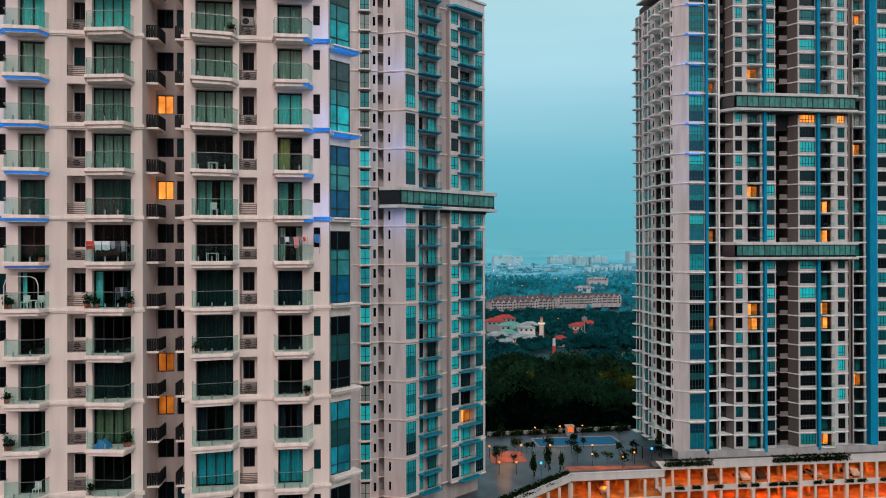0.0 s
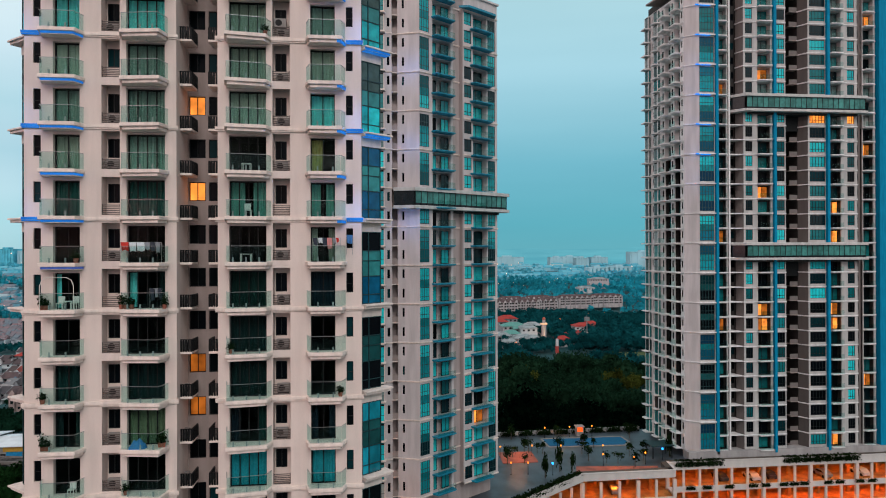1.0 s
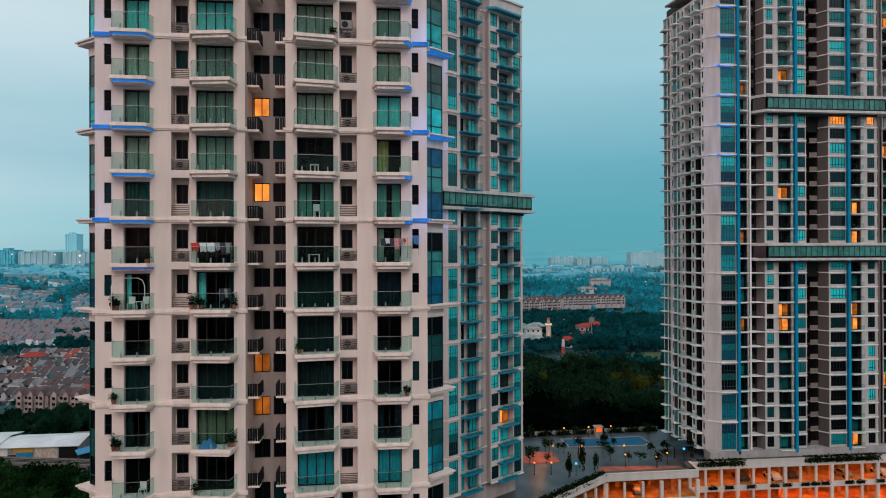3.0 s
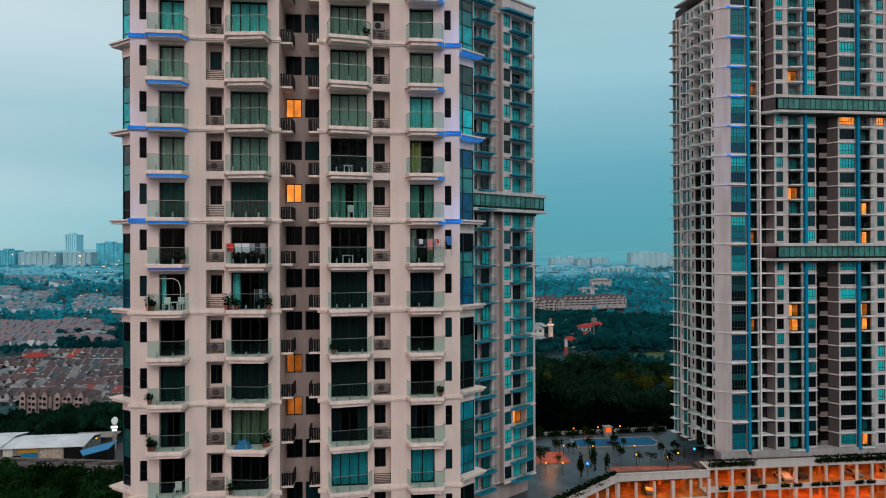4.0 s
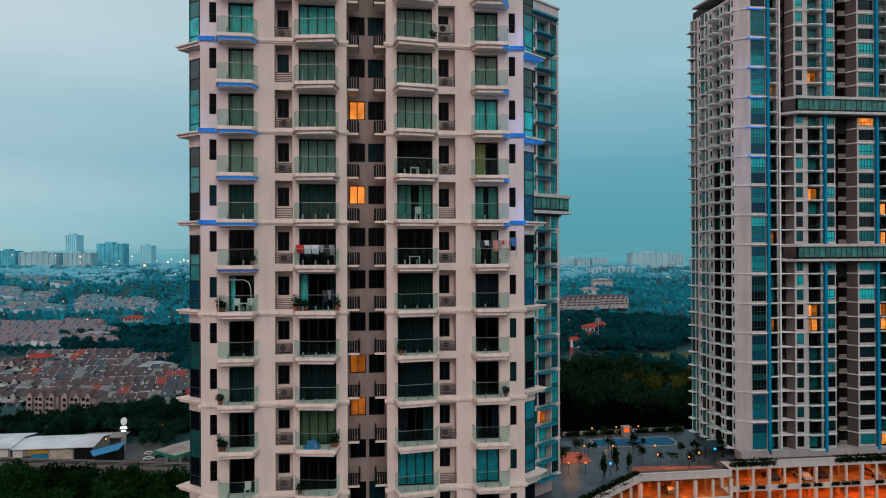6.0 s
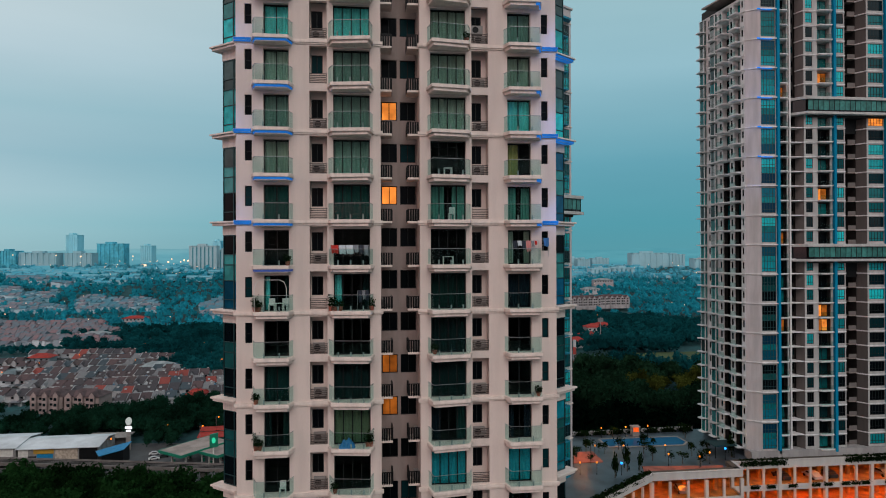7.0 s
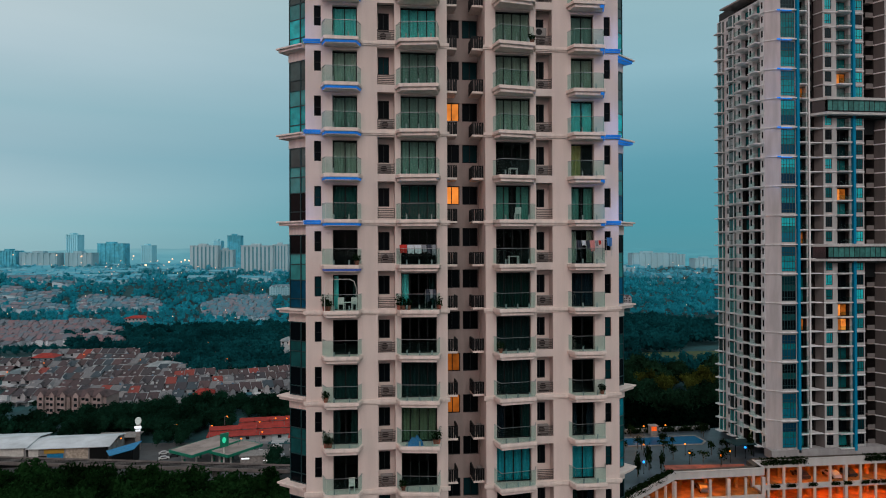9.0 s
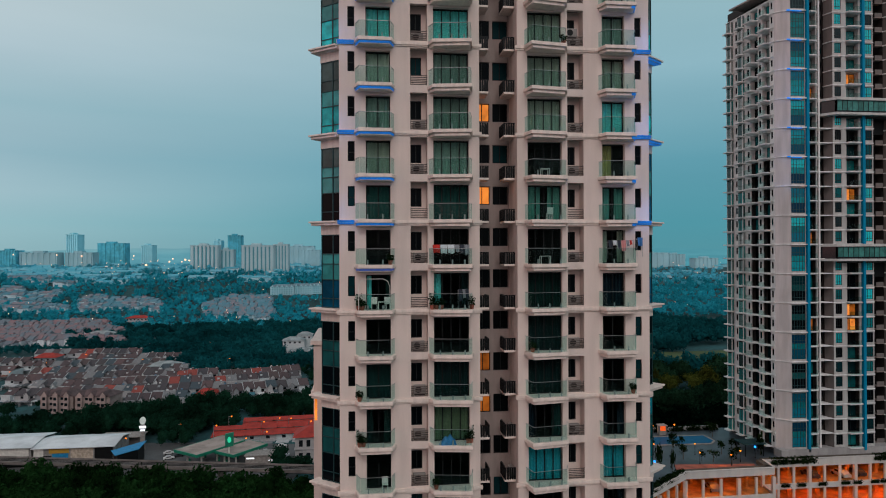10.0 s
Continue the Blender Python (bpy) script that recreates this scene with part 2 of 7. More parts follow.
DARKCURTAIN = chosen("dimmed_curtain_cloth", [(0.003, 0.022, 0.026), (0.004, 0.040, 0.042), (0.003, 0.012, 0.030), (0.004, 0.030, 0.028)], 0.9)
DEEPCURTAIN = material("deep_teal_curtain_cloth", (0.014, 0.095, 0.090), 0.9, vary=0.2, fine=6)
TEALCURTAIN = material("turquoise_curtain_cloth", (0.24, 0.86, 0.90), 0.9, vary=0.2, fine=6)
YELLOWCURTAIN = material("yellow_curtain_cloth", (0.62, 0.42, 0.16), 0.9, vary=0.2, fine=6)
CONCRETE = material("weathered_concrete", (0.28, 0.26, 0.245), 0.9, vary=0.12, stain=0.25)
WHITEPAINT = material("white_parapet_paint", (0.37, 0.355, 0.355), 0.8, vary=0.06, scale=0.4, stain=0.16, streak=True)
BRIDGESLAB = material("pale_bridge_slab_paint", (0.52, 0.52, 0.51), 0.8, vary=0.06, scale=0.4, stain=0.16, streak=True)
SLABPAINT = material("pale_slab_edge_paint", (0.80, 0.79, 0.79), 0.8, vary=0.06, scale=0.4, stain=0.14, streak=True)
GIRDER = material("grimy_concrete_girder", (0.175, 0.158, 0.150), 0.9, vary=0.12, scale=0.3, stain=0.35)
CANOPY = material("brown_canopy_roof", (0.35, 0.285, 0.255), 0.8, vary=0.1, scale=0.2, stain=0.3)
PAVING = material("grey_deck_paving", (0.050, 0.066, 0.082), 0.48, vary=0.3, scale=0.22, stain=0.6)
TERRACOTTA = material("red_deck_tile", (0.36, 0.10, 0.065), 0.8, vary=0.15, scale=0.6, stain=0.3)
POOLWATER = material("pool_water", (0.002, 0.100, 0.220), 0.3, vary=0.15, bump=0.2, spec=0.02)
# the sodium lamps' orange is also put into this interior colour
PARKORANGE = material("orange_lit_car_park_paint", (0.56, 0.23, 0.05), 0.8, vary=0.3, scale=0.5, stain=0.4)
PARKLAMP = glowing("sodium_tube", (1.0, 0.195, 0.010), 105.0, 0.1)
SODIUM = glowing("sodium_globe", (1.0, 0.20, 0.01), 3.0, 0.1)
LAMPWHITE = glowing("white_lamp", (0.9, 0.95, 1.0), 1.5, 0.1)
LAMPBLUE = glowing("blue_lamp", (0.02, 0.30, 1.0), 3.0, 0.1)


def leaf(name, base, scale=0.08, stain=0.6, island=0.3, fine=0.5):
    """Leaves: as much light comes through them as is thrown back."""
    m = material(name, base, 0.8, vary=0.25, scale=scale, stain=stain, bump=0, island=island, fine=fine, spec=0.0)
    n, l = m.node_tree.nodes, m.node_tree.links
    p = n["Principled BSDF"]
    t = n.new("ShaderNodeBsdfTranslucent")
    l.new(p.inputs["Base Color"].links[0].from_socket, t.inputs["Color"])
    mx = n.new("ShaderNodeMixShader")
    mx.inputs[0].default_value = 0.5
    l.new(p.outputs[0], mx.inputs[1])
    l.new(t.outputs[0], mx.inputs[2])
    l.new(mx.outputs[0], n["Material Output"].inputs[0])
    return m


LEAFNEAR = leaf("woodland_leaf", (0.0155, 0.0540, 0.0150), 0.10, 0.7, 0.40)
# shade of the nearer wood is put into this leaf; LEAFMIX is its lighter copy
LEAFDARK = leaf("shaded_woodland_leaf", (0.0024, 0.0092, 0.0050), 0.08, 0.7, 0.35)
FLANKPANE = chosen("smoky_flank_glass", [(0.05, 0.30, 0.29), (0.03, 0.19, 0.19), (0.12, 0.36, 0.34), (0.02, 0.05, 0.05), (0.15, 0.25, 0.24), (0.03, 0.24, 0.25)], 0.12, spec=0.3)
LEAFLIGHT = leaf("yellow_green_leaf", (0.085, 0.100, 0.020), 0.10, 0.6, 0.5, 1.5)
LEAFMIX = leaf("grey_green_leaf", (0.0165, 0.0500, 0.0260), 0.08, 0.7, 0.35)
LEAFTEAL = leaf("deep_green_leaf", (0.0120, 0.0520, 0.0300), 0.08, 0.65, 0.30)
# blue distance haze is put into these three leaf colours
LEAFFAR = leaf("haze_tinted_leaf", (0.0105, 0.116, 0.130), 0.03, 0.5, 0.12, 0.3)
LEAFPALE = leaf("paler_haze_tinted_leaf", (0.032, 0.430, 0.545), 0.015, 0.35, 0.08, 0.2)
LEAFHAZE = leaf("palest_haze_tinted_leaf", (0.130, 0.600, 0.750), 0.012, 0.25, 0.06, 0.2)
BARK = material("bark", (0.09, 0.07, 0.055), 0.95)
# the far haze's teal is put into the whole ground sheet
GRASS = material("rough_grass_ground", (0.014, 0.090, 0.100), 0.95, vary=0.35, scale=0.02, stain=0.5, bump=0, fine=0.3)
ROOFTILE = chosen("concrete_roof_tile", [(0.076, 0.058, 0.064), (0.100, 0.066, 0.070), (0.060, 0.058, 0.068), (0.118, 0.076, 0.078), (0.082, 0.058, 0.062), (0.064, 0.058, 0.066), (0.28, 0.060, 0.048), (0.055, 0.082, 0.100), (0.085, 0.062, 0.062), (0.20, 0.21, 0.22), (0.066, 0.060, 0.066), (0.090, 0.064, 0.068)], 0.9, 0.3)
MAUVEROOF = material("mauve_brown_roof_tile", (0.110, 0.072, 0.074), 0.9, vary=0.25, scale=0.3, stain=0.35)
REDROOF = material("red_roof_tile", (0.36, 0.036, 0.026), 0.85, vary=0.25, scale=0.5, stain=0.25)
HOUSEWALL = chosen("house_wall_paint", [(0.34, 0.37, 0.39), (0.50, 0.55, 0.57), (0.24, 0.26, 0.28), (0.40, 0.40, 0.41)], 0.9)
FLATWALL = material("dull_rose_flat_paint", (0.34, 0.265, 0.25), 0.9, vary=0.1, scale=0.2, stain=0.3)
FLATPALE = material("pale_rose_flat_paint", (0.40, 0.38, 0.385), 0.9, vary=0.08, scale=0.2, stain=0.25)
HALLROOF = material("grey_hall_roof_sheet", (0.27, 0.32, 0.33), 0.7, vary=0.15, scale=0.2, stain=0.4)
SHEDWALL = material("grimy_shed_wall", (0.26, 0.25, 0.245), 0.9, vary=0.1, scale=0.3, stain=0.4)
DARKGLASS = material("dark_window_glass", (0.010, 0.014, 0.018), 0.1, bump=0)
SHEET = material("pale_metal_sheet_roof", (0.66, 0.70, 0.73), 0.5, 0.1, vary=0.08, scale=0.15, stain=0.2)
BLUEROOF = material("blue_metal_roof", (0.008, 0.22, 0.46), 0.5, 0.1, stain=0.2)
GREENPAINT = material("green_canopy_paint", (0.005, 0.20, 0.12), 0.45, bump=0)
ASPHALT = material("asphalt", (0.105, 0.108, 0.112), 0.9, vary=0.2, scale=0.1, stain=0.3)
# evening haze over the far blocks is put into their paint, tile and window colours
FARWALL = material("haze_tinted_block_paint", (0.40, 0.575, 0.625), 0.9, vary=0.03, scale=0.02, stain=0.1, bump=0)
FARPALE = material("paler_haze_block_paint", (0.33, 0.585, 0.665), 0.9, vary=0.03, scale=0.02, stain=0.1, bump=0)
FARDARK = material("dim_haze_tinted_cladding", (0.095, 0.52, 0.67), 0.9, vary=0.12, scale=0.05, stain=0.25, bump=0, fine=0.2)
FARFAINT = material("faint_haze_tinted_cladding", (0.33, 0.75, 0.86), 0.9, vary=0.05, scale=0.02, stain=0.1, bump=0)
FARTILE = material("haze_tinted_roof_tile", (0.16, 0.27, 0.32), 0.9, vary=0.2, scale=0.3, stain=0.2, bump=0)
FARSTRIP = material("haze_tinted_far_window", (0.10, 0.345, 0.42), 0.9, vary=0.05, scale=0.02, stain=0.15, bump=0)
STEEL = material("steel", (0.35, 0.36, 0.37), 0.4, 0.8, bump=0)
ACGREY = material("weathered_grey_casing", (0.26, 0.24, 0.23), 0.6, bump=0)
WHITEPLASTIC = material("white_plastic", (0.66, 0.64, 0.60), 0.5, bump=0)


# ---- mesh helpers ----
class Build:
    """Gathers boxes and prisms into one mesh."""

    def __init__(self):
        self.v, self.f = [], []

    def poly(self, pts, z0, z1):
        a, n = len(self.v), len(pts)
        self.v += [(x, y, z0) for x, y in pts] + [(x, y, z1) for x, y in pts]
        self.f += [tuple(range(a + n - 1, a - 1, -1)), tuple(range(a + n, a + 2 * n))]
        self.f += [(a + i, a + (i + 1) % n, a + n + (i + 1) % n, a + n + i) for i in range(n)]
        return self

    def box(self, x0, x1, y0, y1, z0, z1):
        return self.poly([(x0, y0), (x1, y0), (x1, y1), (x0, y1)], z0, z1)

    def lattice(self, xs, zs, solid_cell, y0, y1):
        """One connected sheet of thickness y0..y1 over the grid cells that are solid."""
        ids = {}

        def vid(i, j, y):
            if (i, j, y) not in ids:
                ids[i, j, y] = len(self.v)
                self.v.append((xs[i], y, zs[j]))
            return ids[i, j, y]
        full = {(i, j) for i in range(len(xs) - 1) for j in range(len(zs) - 1) if solid_cell((xs[i] + xs[i + 1]) / 2, (zs[j] + zs[j + 1]) / 2)}
        for i, j in full:
            q = [(i, j), (i + 1, j), (i + 1, j + 1), (i, j + 1)]
            self.f.append(tuple(vid(*p, y0) for p in q))
            self.f.append(tuple(vid(*p, y1) for p in reversed(q)))
            for (di, dj), (p, r) in zip(((0, -1), (1, 0), (0, 1), (-1, 0)), zip(q, q[1:] + q[:1])):
                if (i + di, j + dj) not in full:
                    self.f.append((vid(*p, y0), vid(*p, y1), vid(*r, y1), vid(*r, y0)))
        return self

    def loft(self, rings):
        """Rings of equally many points, closed at both ends."""
        a, n = len(self.v), len(rings[0])
        for r in rings:
            self.v += [tuple(p) for p in r]
        for k in range(len(rings) - 1):
            b = a + k * n
            self.f += [(b + i, b + (i + 1) % n, b + n + (i + 1) % n, b + n + i) for i in range(n)]
        self.f += [tuple(range(a + n - 1, a - 1, -1)), tuple(range(a + (len(rings) - 1) * n, a + len(rings) * n))]
        return self

    def tube(self, x, y, z0, z1, r0, r1=None, n=10):
        r1 = r0 if r1 is None else r1
        ring = lambda r, z: [(x + r * math.cos(6.2832 * i / n), y + r * math.sin(6.2832 * i / n), z) for i in range(n)]
        return self.loft([ring(r0, z0), ring(r1, z1)])

    def ball(self, x, y, z, r, n=10, k=6):
        rings = []
        for j in range(k + 1):
            a = math.pi * (j + 0.02) / (k + 0.04) - math.pi / 2
            rings.append([(x + r * math.cos(a) * math.cos(6.2832 * i / n), y + r * math.cos(a) * math.sin(6.2832 * i / n), z + r * math.sin(a)) for i in range(n)])
        return self.loft(rings)

    def mesh(self, name, mat, bevel=0.0):
        me = bpy.data.meshes.new(name)
        me.from_pydata(self.v, [], self.f)
        if bevel:
            bm = bmesh.new()
            bm.from_mesh(me)
            bmesh.ops.bevel(bm, geom=bm.edges[:], offset=bevel, segments=1, affect="EDGES")
            bm.to_mesh(me)
            bm.free()
        me.materials.append(mat)
        return me


PLACE = {}


def thing(name, x, y, z, label, category, group="", kind="", turn=0.0):
    ob = new(name)
    PLACE[ob] = pose(x, y, z, 0, 0, turn)
    ob.matrix_basis = PLACE[ob]
    ob.empty_display_size = 0.2
    return tagged(ob, label, category, group, kind)


def part(name, me, parent, m=None, label="", kind=""):
    """One mesh under a thing or a part, at the world pose m."""
    ob = new(name, me)
    m = Matrix() if m is None else m
    PLACE[ob] = m
    if parent is not None:
        ob.parent = parent
        ob.matrix_basis = PLACE[parent].inverted() @ m
    else:
        ob.matrix_basis = m
    if label:
        ob["label"] = label
    if kind:
        ob["kind"] = kind
    return ob


def solid(name, me, label, category, m=None, group="", kind=""):
    """A thing that is one mesh."""
    return tagged(part(name, me, None, m), label, category, group, kind)


def wall_with_openings(width, z0, z1, openings, thick):
    """Boxes round the openings (u0, u1, za, zb) of one wall; outer face at y = 0, u along x."""
    rnd4 = lambda v: round(v, 4)
    xs = sorted({0.0, rnd4(width), *[rnd4(o[0]) for o in openings], *[rnd4(o[1]) for o in openings]})
    zs = sorted({rnd4(z0), rnd4(z1), *[rnd4(o[2]) for o in openings], *[rnd4(o[3]) for o in openings]})
    return Build().lattice(xs, zs, lambda x, z: not any(o[0] < x < o[1] and o[2] < z < o[3] for o in openings), 0, thick)


MESHES = {}


def shared(key, make):
    if key not in MESHES:
        MESHES[key] = make()
    return MESHES[key]


def window_mesh(w, h, across, rows, mat, bar=0.05, deep=0.08):
    def make():
        posts = [(0, bar), (w - bar, w)] + [(w * i / across - bar / 2, w * i / across + bar / 2) for i in range(1, across)]
        rails = [(0, bar), (h - bar, h)] + [(h * r - bar / 2, h * r + bar / 2) for r in rows]
        xs, zs = sorted({v for p in posts for v in p}), sorted({v for p in rails for v in p})
        inside = lambda v, spans: any(a < v < c for a, c in spans)
        return Build().lattice(xs, zs, lambda x, z: inside(x, posts) or inside(z, rails), 0, deep).mesh("window_frame", mat)
    return shared(("win", round(w, 2), round(h, 2), across, tuple(rows), mat.name, bar), make)


def slab_outline(x0, x1, deep, cut, deep2=None):
    return [(x0, 0.0), (x0 + cut * 0.55, -deep), (x1 - cut * 0.55, -(deep if deep2 is None else deep2)), (x1, 0.0)]


# ---- near tower ----
CX, FRONT, RISE, F0 = -14.14, 45.7, 3.078, 62.34
LOW, HIGH = -7, 6


def level(k):
    return F0 + RISE * k


near_tower = thing("apartment_tower", CX, 58, -25, "tall rosy-beige apartment tower with glass-railed balconies and blue lit ledges", "apartment tower")


def near_tower_shell():
    rec_y = 48.4
    # front wall in two halves, storey by storey
    for s in (-1, 1):
        x_of = lambda off: CX + s * off
        width = 11.05 - 1.35
        u = (lambda off: 11.05 - off) if s < 0 else (lambda off: off - 1.35)
        op = []
        for a, c, za, zb in ((10.47, 10.0, 0.95, 2.33), (9.24, 7.56, 0.0, 2.42), (6.18, 5.0, 0.12, 2.68), (4.58, 2.1, 0.0, 2.5)):
            p, q = sorted((u(a), u(c)))
            op.append((p, q, za, zb))
        me = shared(("nearwall", s), lambda: wall_with_openings(width, 0, RISE, op, 0.4).mesh("wall", WALL))
        x0 = CX - 11.05 if s < 0 else CX + 1.35
        for k in range(LOW, HIGH):
            part("wall", me, near_tower, pose(x0, FRONT, level(k)))
    # recess: side walls, back wall with two windows
    op = [(0.10, 1.24, 1.30, 2.65), (1.46, 2.60, 1.30, 2.65)]
    me = wall_with_openings(2.7, 0, RISE, op, 0.25).mesh("recess_wall", TAUPE)
    side = Build().box(0, 0.3, 0.4, rec_y - FRONT, 0, RISE).mesh("recess_side_wall", WALL)
    for k in range(LOW, HIGH):
        part("recess_wall", me, near_tower, pose(CX - 1.35, rec_y, level(k)))
        part("recess_side_wall", side, near_tower, pose(CX - 1.65, FRONT, level(k)))
        part("recess_side_wall", side, near_tower, pose(CX + 1.35, FRONT, level(k)))
    # returns beside the glass bays, and the flanks
    z0, z1 = level(LOW), level(HIGH)
    b = Build()
    for s in (-1, 1):
        xs = sorted((CX + s * 11.05, CX + s * 10.65))
        b.box(xs[0], xs[1], FRONT + 0.4, 47.3, z0, z1)
    part("return_wall", b.mesh("return_wall", WALL), near_tower)
    b = Build()
    for s in (-1, 1):
        xs = sorted((CX + s * 12.42, CX + s * 12.0))
        b.box(xs[0], xs[1], 48.35, 49.2, z0, z1)
        xs = sorted((CX + s * 12.0, CX + s * 11.0))
        b.box(xs[0], xs[1], 48.95, 49.2, z0, z1)
        xs = sorted((CX + s * 11.3, CX + s * 11.0))
        b.box(xs[0], xs[1], 49.2, 68.0, z0, z1)
    b.box(CX - 11.0, CX + 11.0, 67.6, 68.0, z0, z1)
    part("flank_wall", b.mesh("flank_wall", WALL), near_tower)
    # floors and rooms behind the openings, their gloom put into near-black paint
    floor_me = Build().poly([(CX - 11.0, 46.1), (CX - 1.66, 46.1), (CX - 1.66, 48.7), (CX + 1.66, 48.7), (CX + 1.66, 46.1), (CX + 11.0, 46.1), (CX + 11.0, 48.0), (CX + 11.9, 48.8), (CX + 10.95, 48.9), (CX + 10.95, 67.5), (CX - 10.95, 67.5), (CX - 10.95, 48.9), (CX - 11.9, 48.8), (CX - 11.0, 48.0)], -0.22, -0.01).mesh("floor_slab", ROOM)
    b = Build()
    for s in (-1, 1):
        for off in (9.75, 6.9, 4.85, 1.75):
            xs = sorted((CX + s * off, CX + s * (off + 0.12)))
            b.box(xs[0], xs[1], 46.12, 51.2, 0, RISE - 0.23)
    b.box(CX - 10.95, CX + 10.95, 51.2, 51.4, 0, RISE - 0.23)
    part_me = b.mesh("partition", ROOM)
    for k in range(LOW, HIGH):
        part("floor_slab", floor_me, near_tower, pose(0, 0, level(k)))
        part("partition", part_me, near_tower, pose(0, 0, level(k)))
    part("floor_slab", floor_me, near_tower, pose(0, 0, level(HIGH)))
    # plain storeys below and above
    foot = [(CX - 11.05, FRONT), (CX + 11.05, FRONT), (CX + 11.05, 47.1), (CX + 12.42, 48.2), (CX + 12.42, 49.2), (CX + 11.3, 49.2), (CX + 11.3, 68), (CX - 11.3, 68), (CX - 11.3, 49.2), (CX - 12.42, 49.2), (CX - 12.42, 48.2), (CX - 11.05, 47.1)]
    b = Build().poly(foot, -25, level(LOW) - 0.24)
    for k in range(LOW - 20, LOW, 2):
        if level(k) > -24:
            b.poly([(CX + (x - CX) * 1.02, y + (-0.2 if y < 50 else 0.2)) for x, y in foot], level(k) - 0.25, level(k))
    part("lower_storeys", b.mesh("lower_storeys", WALL), near_tower)
    b = Build().poly(foot, level(HIGH) + 0.01, 99).poly([(CX + (x - CX) * 1.04, y + (-0.4 if y < 50 else 0.4)) for x, y in foot], 99, 99.5)
    part("upper_storeys", b.mesh("upper_storeys", WALL), near_tower)
    # string courses on every second floor
    for s in (-1, 1):
        for a, c in ((11.2, 10.0), (7.25, 4.95), (1.85, 1.2)):
            w = a - c
            me = Build().box(0, w, -0.14, -0.002, -0.20, 0.0).box(0.0, w, -0.08, -0.002, -0.30, -0.20).mesh("string_course", TRIM)
            for k in range(LOW, HIGH):
                if k % 2 == 0:
                    ob = part("string_course", me, near_tower, pose(min(CX + s * a, CX + s * c), FRONT, level(k)))
                    if a > 11 and k >= 0:
                        part("light_strip", shared("courseled", lambda: Build().box(0.02, 1.18, -0.155, -0.142, -0.19, -0.01).box(0.05, 1.15, -0.12, -0.082, -0.29, -0.205).mesh("light_strip", LEDBLUE)), ob, PLACE[ob], "glowing blue light strip")


def near_balcony(k, off_a, off_c, s, deep, led, lean=0.0):
    """Two-stepped slab with chamfered ends, frameless glass on short posts."""
    x0, x1 = sorted((CX + s * off_a, CX + s * off_c))
    w = x1 - x0
    cut = 0.5
    d0, d1 = (deep - lean, deep + lean) if s < 0 else (deep + lean, deep - lean)

    def slab():
        b = Build().poly(slab_outline(0, w, d0, cut, d1), -0.24, 0.0)
        b.poly(slab_outline(0.14, w - 0.14, d0 - 0.14, cut, d1 - 0.14), -0.46, -0.24)
        return b.mesh("balcony", TRIM, 0.02)
    m = pose(x0, FRONT, level(k) + 0.02)
    bal = part("balcony", shared(("bal", round(w, 2), d0, d1), slab), near_tower, m)
    o = slab_outline(0.10, w - 0.10, d0 - 0.08, cut, d1 - 0.08)
    for i, (p, q) in enumerate(zip(o, o[1:])):
        L = math.dist(p, q)
        ang = math.degrees(math.atan2(q[1] - p[1], q[0] - p[0]))
        me = shared(("rail", round(L, 2)), lambda: Build().box(0.02, L - 0.02, -0.008, 0.008, 0.06, 1.08).mesh("railing_glass", RAILGLASS))
        part("railing_glass", me, bal, m @ pose(p[0], p[1], 0, 0, 0, ang))
        top = shared(("railtop", round(L, 2)), lambda: Build().box(0.0, L, -0.018, 0.018, 1.08, 1.11).mesh("top_rail", STEEL))
        part("top_rail", top, bal, m @ pose(p[0], p[1], 0, 0, 0, ang))
    post = shared("post", lambda: Build().box(-0.05, 0.05, -0.03, 0.03, 0, 0.34).mesh("post", WHITEPAINT, 0.008))
    n = 2 if w < 3 else 3
    for i in range(n):
        u = (i + 0.9) / (n + 0.8)
        part("post", post, bal, m @ pose(w * u, -(d0 + (d1 - d0) * u) + 0.16, 0))
    if led and s > 0:
        strip = shared("ledend", lambda: Build().poly([(w - 0.62, -deep + 0.09), (w - 0.34, -deep + 0.09), (w - 0.06, -0.02), (w - 0.30, -0.02)], -0.43, -0.255).mesh("light_strip", LEDBLUE))
        part("light_strip", strip, bal, m, "glowing blue light strip")
    elif led:
        glow = LEDBLUE if k >= 0 else LEDDIM
        strip = shared(("led", round(w, 2), glow.name), lambda: Build().poly(slab_outline(0.12, w - 0.12, deep - 0.11, cut), -0.40, -0.255).mesh("light_strip", glow))
        part("light_strip", strip, bal, m, "glowing blue light strip" if k >= 0 else "dim blue light strip")
    return bal


def near_door(k, off_a, off_c, s, leaves, h):
    x0, x1 = sorted((CX + s * off_a, CX + s * off_c))
    w = x1 - x0
    m = pose(x0, FRONT + 0.3, level(k) + 0.02)
    fr = part("sliding_door", window_mesh(w, h - 0.04, leaves, [], FRAME, 0.065), near_tower, m)
    pw = w / leaves
    me = shared(("leaf", round(pw, 2), h), lambda: Build().box(0.03, pw - 0.03, 0.035, 0.045, 0.06, h - 0.1).mesh("pane", PANE))
    for i in range(leaves):
        part("pane", me, fr, m @ pose(i * pw, 0, 0))
    return fr, x0, w


